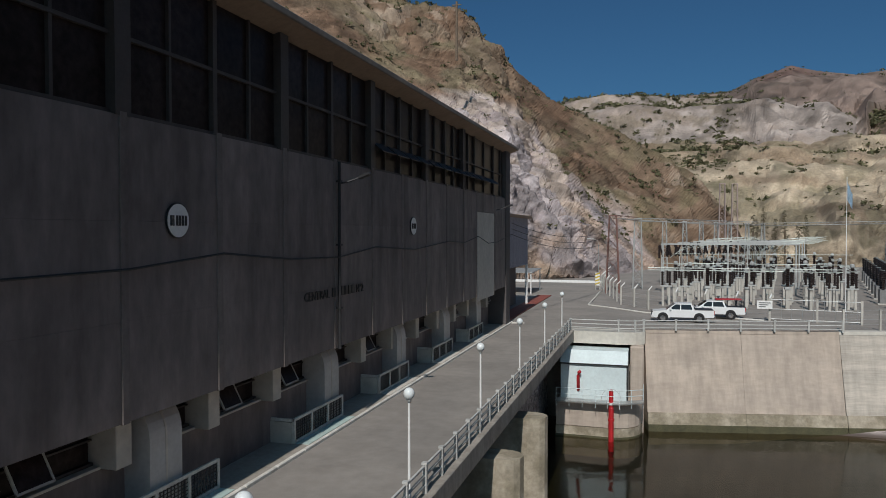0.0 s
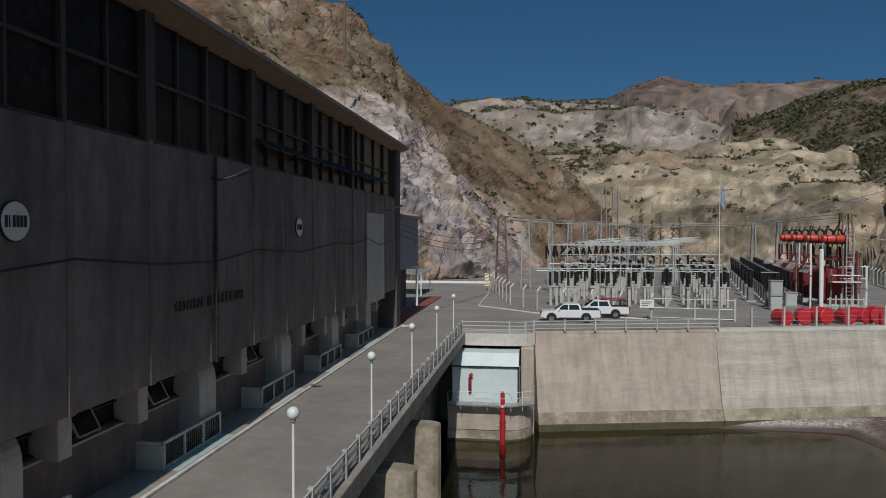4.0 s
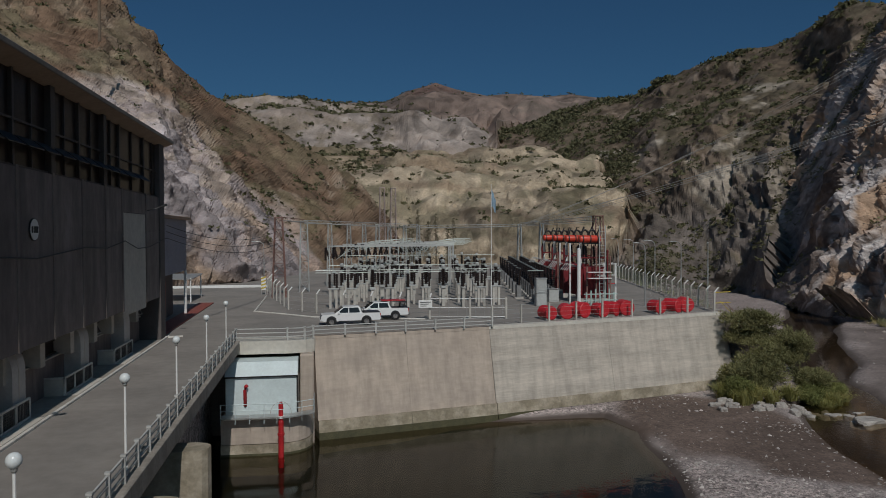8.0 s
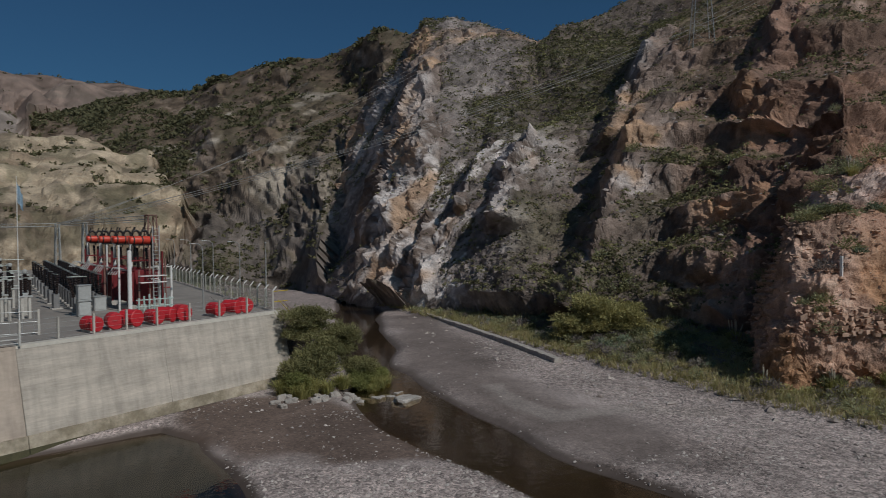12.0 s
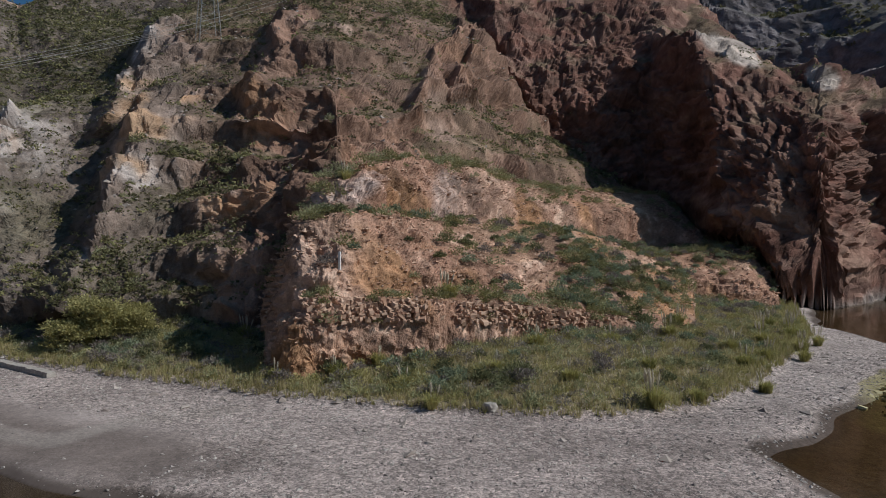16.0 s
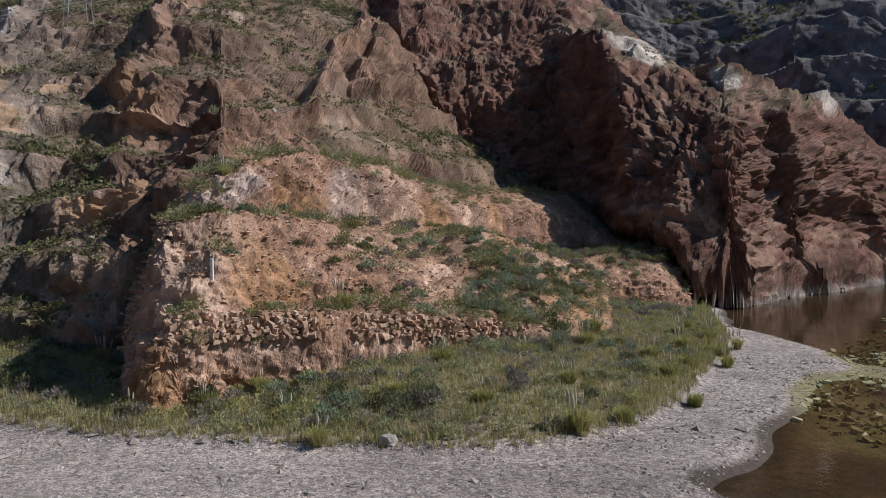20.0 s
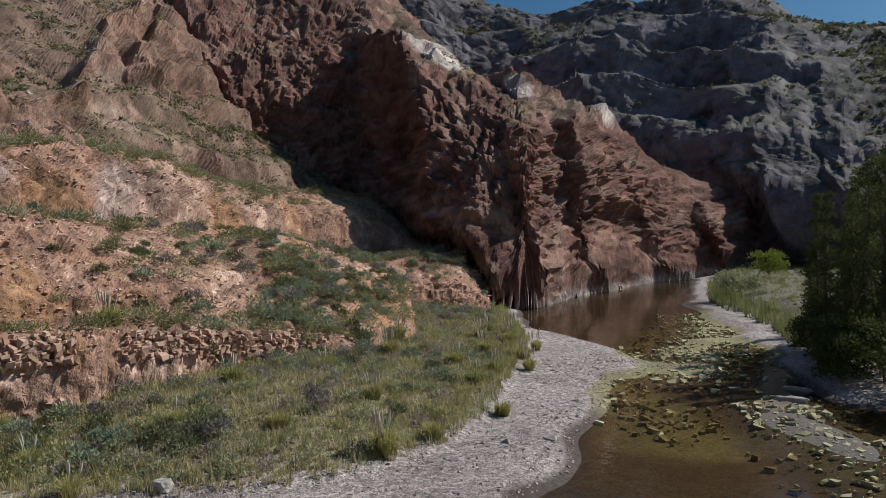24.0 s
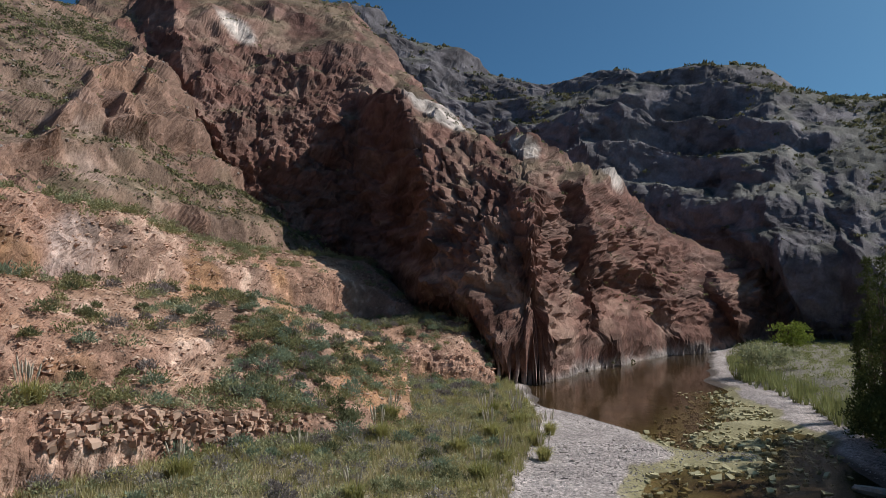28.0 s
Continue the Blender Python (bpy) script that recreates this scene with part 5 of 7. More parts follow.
def wall_piece(x0, y0, x1, y1, top, offs0, offs1, z0, z1):
    """A battered slab: pushed out towards the water by offs0 at z0 and offs1 at z1."""
    d = Vector((x1 - x0, y1 - y0, 0)).normalized()
    n = Vector((d.y, -d.x, 0))
    v = []
    for px, py in ((x0, y0), (x1, y1)):
        for off, z in ((offs0, z0), (offs1, z1), (-0.8, z1), (-0.8, z0)):
            v.append((px + n.x * off, py + n.y * off, z))
    return Build().add(v, [(0, 1, 2, 3), (7, 6, 5, 4), (0, 4, 5, 1), (1, 5, 6, 2), (2, 6, 7, 3), (3, 7, 4, 0)])


wall = thing("retaining_wall", "battered concrete retaining wall above the river pool", "wall", kind="structure")
cuts = [(-1.0, 61.75), (6.5, 63.35), (14.05, 64.95), (20.2, 66.4), (26.0, 67.8), (33.2, 69.6), (40.0, 71.35)]
for k, ((x0, y0), (x1, y1)) in enumerate(zip(cuts[:-1], cuts[1:])):
    g = 0.012 if k == 1 else 0.003
    gx, gy = (x1 - x0) * g / 6, (y1 - y0) * g / 6
    part("panel", wall_piece(x0 + gx, y0 + gy, x1 - gx, y1 - gy, 0, 0.0, 1.45 - 0.03 * (k % 2), -0.02 + 0.0 * k, -6.55), WALL_PINK if k < 2 else WALL_GREY, wall)
    part("footing", wall_piece(x0 + gx, y0 + gy, x1 - gx, y1 - gy, 0, 1.62, 1.75, -6.4, -7.35), WALL_TOE, wall, "stained concrete footing")
    part("tide_band", wall_piece(x0 + gx, y0 + gy, x1 - gx, y1 - gy, 0, 1.80, 1.86, -7.3, -8.9), WALL_TOE if k == 5 else TIDE, wall, "dark waterline band")
    part("coping", wall_piece(x0, y0, x1, y1, 0, 0.03, 0.07, 0.06, -0.22), WALL_PINK if k < 2 else PALE_CONCRETE, wall)
b = Build().add([(40.0, 71.35, 0), (40.6, 70.0, -6.5), (41.2, 72, -8.9), (39.6, 69.4, -8.9), (39.0, 72.6, 0), (38.6, 72.6, -8.9)], [(0, 1, 3), (0, 1, 2), (0, 2, 5, 4), (1, 2, 3), (0, 4, 5, 3)])
part("end_face", b, WALL_GREY, wall)

# ---- road deck over the intake bays ----
deck = thing("road_deck", "concrete edge of the service road over dark intake bays", "bridge", kind="structure")
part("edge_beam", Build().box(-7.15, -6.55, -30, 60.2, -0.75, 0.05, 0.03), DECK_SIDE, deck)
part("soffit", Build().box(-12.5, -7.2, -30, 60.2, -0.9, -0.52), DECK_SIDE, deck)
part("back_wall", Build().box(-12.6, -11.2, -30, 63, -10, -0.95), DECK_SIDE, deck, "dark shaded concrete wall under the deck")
for k in range(11):
    y = -18.4 + 7.0 * k
    outline = [(-11.2, y - 0.75), (-6.4, y - 0.75)] + [(-6.4 + 0.95 * math.sin(a), y - 0.75 * math.cos(a)) for a in (0.3, 0.7, 1.1, 1.57, 2.0, 2.4, 2.8)] + [(-6.4, y + 0.75), (-11.2, y + 0.75)]
    if y < 40:
        pier = tagged(part("pier", Build().prism(outline, -10, -1.5, "z"), WALL_TOE), "rounded concrete pier standing in the water", "pier", "piers under the deck")

# ---- bridge and pump house ----
bridge = thing("bridge", "short concrete slab bridge over the pump bay", "bridge", kind="structure")
curve = [(-7.2, 60.1), (-6.2, 59.95), (-3.0, 59.9), (-1.6, 60.1), (-0.95, 60.6), (-0.9, 61.74), (-7.2, 61.99)]
part("slab", Build().prism(curve, -0.98, -0.004, "z"), PALE_CONCRETE, bridge)
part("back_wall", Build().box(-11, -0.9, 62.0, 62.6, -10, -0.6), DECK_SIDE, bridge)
part("side_column", Build().box(-2.05, -1.0, 59.4, 61.9, -8, -1.0, 0.1), WALL_PINK, bridge)

pump = thing("pump_house", "pale blue sheet-metal pump house on a rounded concrete pier", "pump house")
outline = [(-7.6, 61.9), (-7.6, 57.0), (-3.4, 56.9)] + [(-3.4 + 2.25 * math.sin(a), 59.2 - 2.3 * math.cos(a)) for a in (0.3, 0.6, 0.9, 1.2, 1.5)] + [(-1.15, 61.9)]
part("pier", Build().prism(outline, -7.0, -5.25, "z"), WALL_PINK, pump, "weathered concrete pier")
grown = [(x - 0.02 if x < -5 else x + 0.03, y - 0.05) for x, y in outline]
part("footing", Build().prism(grown, -8.2, -7.05, "z"), WALL_TOE, pump, "water-stained footing")
part("tide_band", Build().prism([(x - 0.03 if x < -5 else x + 0.04, y - 0.06) for x, y in grown], -9.5, -8.2 + 0.5, "z"), TIDE, pump)
part("wall", Build().box(-7.35, -2.2, 57.75, 60.5, -5.2, -2.27, 0.02), SHED, pump)
part("roof", Build().prism([(57.65, -2.24), (58.35, -1.28), (60.6, -1.28), (60.6, -2.24)], -7.38, -2.17, "x"), SHED, pump)
part("seam", Build().box(-7.4, -2.15, 57.6, 57.72, -2.32, -2.22), BLACK, pump, "black rubber seam")
part("corner_trim", Build().box(-2.26, -2.14, 57.68, 57.78, -5.2, -2.3), BLACK, pump)
part("vent_pipe", Build().tube([(-5.95, 57.72, -4.35), (-5.95, 57.6, -3.2), (-5.9, 57.55, -2.95), (-5.8, 57.35, -2.85)], 0.13, 8).tube([(-5.95, 57.7, -4.4), (-5.95, 57.65, -3.9)], 0.1, 8), RED, pump, "red bent vent pipe", True)
walkway = thing("walkway", "steel grating walkway with pale handrails round the pier", "walkway")
part("grating", Build().prism([(-7.55, 57.1), (-7.55, 56.15), (-2.6, 56.05), (-0.95, 57.0), (-0.95, 57.9), (-2.6, 57.0)], -4.98, -4.88, "z"), GALV, walkway)
line = [(-7.5, 56.2), (-2.7, 56.1), (-1.0, 57.1), (-1.0, 59.2)]
for h in (0.5, 0.95):
    part("rail", Build().tube([(x, y, -4.88 + h) for x, y in line], 0.025, 5), SHED, walkway)
for x, y in [(-7.5, 56.2), (-6.5, 56.18), (-5.5, 56.16), (-4.5, 56.14), (-3.6, 56.12), (-2.7, 56.1), (-1.85, 56.6), (-1.0, 57.1), (-1.0, 58.2), (-1.0, 59.2)]:
    part("post", Build().tube([(x, y, -5.35), (x, y, -3.92)], 0.025, 5), SHED, walkway)
intake = thing("intake_pipe", "red steel intake pipe strapped down the pier", "pipe")
part("pipe", Build().lathe([(0.2, -8.6), (0.2, -5.3), (0.17, -5.25), (0.17, -4.05), (0.1, -3.9)], 12, pose(-3.33, 56.3, 0)), RED, intake, smooth=False)
for z in (-8.15, -6.2, -4.95):
    part("collar", Build().lathe([(0.25, z - 0.08), (0.25, z + 0.08)], 12, pose(-3.33, 56.3, 0)), WHITE if z > -5 else RED, intake)
part("hose", Build().tube([(-3.33 + 0.75 * math.cos(a), 56.3, -4.75 + 0.9 * math.sin(a)) for a in [k * math.pi / 10 for k in range(11)]], 0.02, 5), GREY_PAINT, intake)


# ---- railings ----
def railing(name, label, pts, spacing, height, rails, post_w, mat, group=""):
    """A railing along a line, with a post at even steps."""
    ob = thing(name, label, "railing", group)
    for (x0, y0), (x1, y1) in zip(pts[:-1], pts[1:]):
        d = Vector((x1 - x0, y1 - y0, 0))
        n = max(1, round(d.length / spacing))
        turn = math.degrees(math.atan2(d.y, d.x))
        mesh = Build().box(-post_w / 2, post_w / 2, -post_w / 2, post_w / 2, 0, height, 0.015).box(-post_w * 0.62, post_w * 0.62, -post_w * 0.62, post_w * 0.62, height - 0.05, height + 0.02).mesh("post", mat)
        for k in range(n + 1):
            if k == n and (x1, y1) != pts[-1]:
                continue
            part("post", mesh, None, ob).matrix_basis = pose(x0 + d.x * k / n, y0 + d.y * k / n, 0, 0, 0, turn)
        for z in rails:
            part("rail", Build().box(0, d.length, -0.035, 0.035, z - 0.04, z + 0.04, 0.012), mat, ob).matrix_basis = pose(x0, y0, 0, 0, 0, turn)
    return ob


railing("road_railing", "pale painted concrete railing along the service road", [(-6.85, -25), (-6.85, 60.2)], 1.78, 1.0, (0.3, 0.6, 0.9), 0.14, RAIL)
railing("bridge_railing", "pale painted railing over the pump bay", [(-6.85, 60.25), (-3.0, 60.1), (-1.7, 60.3), (-1.05, 60.8)], 2.6, 1.0, (0.3, 0.6, 0.92), 0.14, RAIL)
railing("wall_railing", "pale painted railing on top of the retaining wall", [(-1.05, 61.55), (6.5, 63.15), (14.3, 64.8)], 2.3, 0.95, (0.25, 0.55, 0.85), 0.15, RAIL)


def street_lamp():
    ob = thing("street_lamp", "slim white post lamp with an opal globe", "street lamp", "lamps along the road railing")
    part("pole", Build().lathe([(0.07, 0), (0.07, 0.35), (0.045, 0.4), (0.035, 3.15)], 8), WHITE, ob)
    part("collar", Build().lathe([(0.05, 3.1), (0.08, 3.14), (0.08, 3.22)], 8), GALV, ob)
    part("globe", Build().lathe([(0.02, 3.18), (0.1, 3.21), (0.16, 3.29), (0.175, 3.37), (0.15, 3.46), (0.09, 3.52), (0.02, 3.54)], 14), GLOBE, ob, "opal white globe", True)
    return ob


first_lamp = street_lamp()
first_lamp.matrix_basis = pose(-7.0, 11.2, 0)
for y in (2.3, 20.1, 29.1, 38.0, 46.9, 55.7):
    copy_thing(first_lamp, pose(-7.0, y, 0))

# ---- power house ----
LINES = [-22.2, -18.1, -13.9, -9.8, -5.7, -1.5, 2.6, 6.7, 10.9, 15.0, 19.1, 23.1, 27.3, 31.4, 35.5, 39.6, 43.8, 47.9, 51.5, 57.8, 63.4]
house = thing("power_house", "long dark concrete power house with a flat overhanging roof", "power house")
part("core", Build().box(-60, -14.6, -30, 63.4, -0.6, 15.0), FACADE, house)
part("upper_beam", Build().box(-14.6, -13.05, -30, 63.4, 3.35, 11.0), FACADE, house)
part("end_pier", Build().box(-14.6, -12.6, 61.9, 63.5, 0.0, 15.3), FACADE, house, "dark corner pier")
part("roof_slab", Build().box(-61, -11.95, -31, 64.2, 15.38, 15.62, 0.03), ROOF, house, "weathered roof slab edge")
part("eave", Build().prism([(-12.9, 15.05), (-12.0, 15.36), (-61, 15.36), (-61, 15.05)], -31, 64.15, "y"), EAVE, house, "brown timbered eave soffit")
for y0, y1 in zip(LINES[:-1], LINES[1:]):
    for z0, z1 in ((3.36, 5.9), (5.903, 8.4), (8.403, 11.02)):
        if (y0, z0 < 8) == (51.5, True) or (y0 == 51.5 and z0 > 8):
            continue
        part("panel", Build().box(-13.1, -12.7, y0 + 0.131, y1 - 0.131, z0, z1, 0.004), PANEL, house)
    part("pilaster", Build().box(-13.1, -12.655, y0 - 0.13, y0 + 0.13, 3.33, 11.1, 0.01), PILASTER, house)
part("door_panel", Build().box(-13.1, -12.72, 51.66, 57.64, 3.0, 9.6, 0.02), PALE_CONCRETE, house, "lighter blocked hatch panel")
part("lintel_panel", Build().box(-13.1, -12.7, 51.66, 57.64, 9.62, 11.02, 0.01), PANEL, house)
for y0, y1 in zip(LINES[:-1], LINES[1:]):
    big = round((y0 - 15.0) / 8.25, 1) % 1 == 0
    part("pillar", Build().box(-13.3, -12.66 if big else -12.8, y0 - (0.28 if big else 0.1), y0 + (0.28 if big else 0.1), 11.0, 15.1), FRAME, house)
    win = part("window", Build().box(-13.0, -12.82, y0 + 0.1, y1 - 0.1, 11.02, 11.14).box(-13.0, -12.82, y0 + 0.1, y1 - 0.1, 12.95, 13.05).box(-13.0, -12.84, (y0 + y1) / 2 - 0.05, (y0 + y1) / 2 + 0.05, 11.1, 15.05), FRAME, house, "steel-framed clerestory window")
    for k in range(2):
        for z0, z1 in ((11.14, 12.95), (13.05, 15.05)):
            a0 = y0 + 0.1 + k * (y1 - y0 - 0.2) / 2
            part("pane", Build().box(-12.98, -12.95, a0 + 0.04, a0 + (y1 - y0 - 0.2) / 2 - 0.04, z0, z1), GLASS, win)
    if 31 < y0 < 55:
        for k in range(2):
            a0 = y0 + 0.2 + k * (y1 - y0) / 2
            part("open_vent", Build().box(0, 0.75, a0, a0 + (y1 - y0) / 2 - 0.35, -0.02, 0.02, m=pose(-12.85, 0, 12.35, 0, 38, 0)), BLACK, win, "tilted dark vent sash")
# recessed ground floor
for k, y0 in enumerate(LINES[:-1]):
    y1 = LINES[k + 1]
    y0, y1 = y0 + 1.0, min(y1 + 1.0, 63.3)
    part("plinth", Build().box(-14.6, -14.2, y0, y1, 0.0, 1.85), PANEL, house)
    part("pier", Build().box(-14.6, -13.6, y0 - 0.3, y0 + 0.3, 1.85, 3.36, 0.02), PALE_CONCRETE, house, "pale concrete pier between ground floor windows")
    part("sill", Build().box(-14.6, -14.1, y0 + 0.3, y1 - 0.3, 1.85, 1.93, 0.01), PALE_CONCRETE, house)
    win = part("window", Build().box(-14.5, -14.3, y0 + 0.35, y1 - 0.35, 1.95, 2.03).box(-14.5, -14.3, y0 + 0.35, y1 - 0.35, 3.25, 3.36).box(-14.5, -14.3, (y0 + y1) / 2 - 0.05, (y0 + y1) / 2 + 0.05, 2.0, 3.3).box(-14.5, -14.34, y0 + 0.35, y1 - 0.35, 2.6, 2.65), FRAME, house, "ground floor steel window")
    for j in range(2):
        a0 = y0 + 0.38 + j * (y1 - y0 - 0.7) / 2
        part("pane", Build().box(-14.45, -14.42, a0, a0 + (y1 - y0 - 0.7) / 2 - 0.08, 2.03, 3.25), GLASS, win)
    if k % 3:
        sash = part("open_sash", Build().box(0, 1.15, (y0 + y1) / 2 - 1.2, (y0 + y1) / 2 - 1.14, -0.025, 0.025, m=pose(-14.3, 0, 3.2, 0, 62, 0)).box(0, 1.15, (y0 + y1) / 2 - 0.16, (y0 + y1) / 2 - 0.1, -0.025, 0.025, m=pose(-14.3, 0, 3.2, 0, 62, 0)).box(1.1, 1.16, (y0 + y1) / 2 - 1.2, (y0 + y1) / 2 - 0.1, -0.025, 0.025, m=pose(-14.3, 0, 3.2, 0, 62, 0)), RAIL, win, "pale sash frame tilted open")
        part("sash_pane", Build().box(0.02, 1.1, (y0 + y1) / 2 - 1.15, (y0 + y1) / 2 - 0.15, -0.008, 0.008, m=pose(-14.3, 0, 3.2, 0, 62, 0)), GLASS, win)
for y in (8.4, 17.4, 28.3, 37.1, 46.0, 54.9):
    duct = thing("vent_duct", "light grey rounded ventilation duct against the power house wall", "duct", "ducts along the power house")
    profile = [(-14.4, 0.0), (-13.35, 0.0), (-13.35, 2.35)] + [(-13.85 + 0.5 * math.cos(a), 2.35 + 0.85 * math.sin(a)) for a in (0.3, 0.6, 0.9, 1.2, 1.57)] + [(-14.4, 3.22)]
    part("hood", Build().prism(profile, y - 0.7, y + 0.7, "y"), DUCT, duct)
    part("rib", Build().prism([(p + 0.012, q) for p, q in profile[1:]], y - 0.04, y + 0.04, "y"), PALE_CONCRETE, duct, "pale raised seam")
    well = thing("area_railing", "steel-framed mesh guard round a basement light well", "railing", "guards along the power house")
    y0, y1 = (y - 2.1, y + 2.3) if y == 17.4 else (y - 3.6, y + 0.75)
    for j in range(4):
        yy = y0 + (y1 - y0) * j / 3
        part("post", Build().box(-13.28, -13.18, yy - 0.05, yy + 0.05, 0.07, 1.0), KERB, well)
    for z in (0.12, 0.97):
        part("rail", Build().box(-13.27, -13.19, y0, y1, z - 0.05, z + 0.05), KERB, well)
    part("side_rail", Build().box(-14.2, -13.2, y0 - 0.05, y0 + 0.05, 0.9, 1.0), KERB, well)
    part("parapet", Build().box(-14.2, -13.3, y0 - 0.08, y0 + 0.08, 0.07, 0.88), PALE_CONCRETE, well)
    mesh_panel = Build()
    for j in range(28):
        yy = y0 + (y1 - y0) * (j + 0.5) / 28
        mesh_panel.box(-13.24, -13.22, yy - 0.016, yy + 0.016, 0.15, 0.93)
    for j in range(7):
        mesh_panel.box(-13.245, -13.225, y0, y1, 0.2 + 0.11 * j - 0.012, 0.2 + 0.11 * j + 0.012)
    part("mesh_infill", mesh_panel, BLACK, well, "dark wire mesh infill")
    tagged(part("cover_plate", Build().box(-13.15, -12.62, y0, y1, 0.03, 0.095, 0.01), TEAL if y in (28.3, 17.4) else PALE_CONCRETE), "flat cover plate on the pavement", "cover plate", "plates beside the guards")
# drain pipe, wall lamp, cable
pipe = thing("drain_pipe", "dark iron drain pipe fixed to the facade", "pipe")
part("pipe", Build().tube([(-12.55, 27.4, 11.0), (-12.55, 27.4, 3.3)], 0.07, 8), BLACK, pipe)
for z in (10.2, 7.6, 5.0):
    part("bracket", Build().box(-12.7, -12.46, 27.28, 27.52, z - 0.04, z + 0.04), BLACK, pipe)
for y, z in ((27.4, 10.1), (57.9, 9.9)):
    lamp = thing("wall_lamp", "dark floodlight on a short bracket arm", "wall lamp", "facade floodlights")
    part("arm", Build().tube([(-12.62, y, z), (-12.2, y + 0.2, z + 0.1), (-11.7, y + 0.4, z + 0.3)], 0.04, 6), BLACK, lamp)
    part("head", Build().box(-0.35, 0.2, -0.14, 0.14, -0.06, 0.08, 0.03, pose(-11.55, y + 0.45, z + 0.36, 0, -20, 0)), BLACK, lamp)
sag = [(10.0 - 41, 7.2), (-20, 7.0), (-9.8, 7.4), (2.6, 7.0), (11.4, 7.17), (15.0, 7.2), (19.1, 7.48), (23.3, 7.15), (27.4, 7.09), (31.4, 7.43), (37.1, 7.18), (43.7, 7.54), (47.5, 7.4), (51.5, 7.8)]
tagged(part("facade_cable", Build().tube([(-12.55, y, z) for y, z in sag], 0.035, 5), WIRE), "black cable sagging along the facade", "cable")
tagged(part("facade_cable", Build().tube([(-12.55, 51.5, 7.8), (-12.5, 54.5, 7.25), (-12.5, 57.8, 7.3), (-12.45, 63.5, 7.9)], 0.03, 5), WIRE), "black cable sagging along the facade", "cable")
for y, radius in ((17.05, 0.46), (37.1, 0.46)):
    sign = thing("round_sign", "round white sign with a dark rim and bars", "sign", "round signs on the facade")
    turn = pose(-12.66, y, 8.44, 0, 90, 0)
    part("rim", Build().lathe([(radius + 0.03, -0.02), (radius + 0.03, 0.03)], 28, turn), BLACK, sign)
    part("disc", Build().lathe([(radius, 0.0), (radius, 0.045)], 28, turn), WHITE, sign)
    for k in range(6):
        part("bar", Build().box(-12.615, -12.6, y - 0.36 + 0.125 * k, y - 0.36 + 0.125 * k + (0.035 if k == 1 else 0.085), 8.3, 8.58), BLACK, sign)


def lettering(text, at, height, mat, parent, name="letters"):
    """Flat raised letters, from Blender's own font, as a mesh."""
    cu = bpy.data.curves.new(name, "FONT")
    cu.body, cu.size, cu.extrude, cu.resolution_u = text, height, 0.02, 2
    tmp = bpy.data.objects.new(name, cu)
    scene.collection.objects.link(tmp)
    me = bpy.data.meshes.new_from_object(tmp.evaluated_get(bpy.context.evaluated_depsgraph_get()))
    bpy.data.objects.remove(tmp)
    me.materials.clear()
    me.materials.append(mat)
    ob = part(name, me, None, parent)
    ob.matrix_basis = at
    return ob


title = thing("facade_lettering", "dark metal capital letters fixed to the facade", "lettering")
side = pose(-12.67, 24.5, 5.48, 90, 0, 90)
lettering("CENTRAL", side, 0.5, BLACK, title)
for k, w in enumerate((0.3, 0.1, 0.3, 0.3, 0.3, 0.3)):
    part("bar", Build().box(-12.69, -12.64, 26.95 + 0.36 * (k + (k > 0) * 0.4), 26.95 + 0.36 * (k + (k > 0) * 0.4) + w * 0.85, 5.48, 5.85), BLACK, title)
lettering("Nº2", pose(-12.67, 29.35, 5.48, 90, 0, 90), 0.5, BLACK, title)

# ---- annex, carport, far kerbs ----
annex = thing("annex", "blue-grey corrugated annex raised over red doors", "annex")
part("core", Build().box(-30, -15.4, 64.2, 81, 0, 4.6), FACADE, annex)
clad = Build()
for k in range(42):
    clad.prism([(64.0 + 0.4 * k, 4.5), (64.0 + 0.4 * k + 0.28, 4.5), (64.0 + 0.4 * k + 0.28, 9.6), (64.0 + 0.4 * k, 9.6)], -14.06, -13.98, "x")
part("upper_wall", Build().box(-30, -14.05, 64.0, 80.9, 4.5, 9.6), CORRUGATED, annex)
part("corrugation", clad, CORRUGATED, annex)
part("roof", Build().box(-30.3, -13.6, 63.9, 81.3, 9.6, 9.9, 0.03), EAVE, annex, "brown roof edge")
for y in (66.5, 70.5, 74.5):
    part("door", Build().box(-15.45, -15.3, y, y + 2.6, 0, 3.6), RUST_RED, annex, "oxide red steel door")
part("column", Build().box(-14.2, -13.95, 64.1, 64.4, 0, 4.5), WHITE, annex, "white steel column")
part("column", Build().box(-14.2, -13.95, 80.4, 80.7, 0, 4.5), WHITE, annex, "white steel column")
tagged(part("red_strip", Build().box(-14.6, -12.9, 64.8, 92, 0.003, 0.1, 0.02), RUST_RED), "red painted pavement beside the annex", "pavement strip")
carport = thing("carport", "small open carport with white posts and tin roof", "carport")
part("roof", Build().prism([(93.5, 2.75), (93.5, 2.85), (101.5, 3.05), (101.5, 2.95)], -22, -15.6, "x"), GALV, carport)
for x in (-21.7, -15.8):
    for y in (93.7, 101.2):
        part("post", Build().box(x - 0.07, x + 0.07, y - 0.07, y + 0.07, 0, 2.9), WHITE, carport)
tagged(part("low_wall", Build().box(-26, -8.2, 116.6, 117.1, 0, 0.38, 0.03), WHITE), "low white wall at the end of the road", "wall")
tagged(part("low_wall", Build().tube([(-7.4, 100, 0.05), (-7.3, 81.2, 0.05), (-4.2, 78.2, 0.05), (-1.2, 74.9, 0.05), (9.3, 71.2, 0.05)], 0.11, 6), KERB), "pale kerb round the switchyard corner", "kerb")


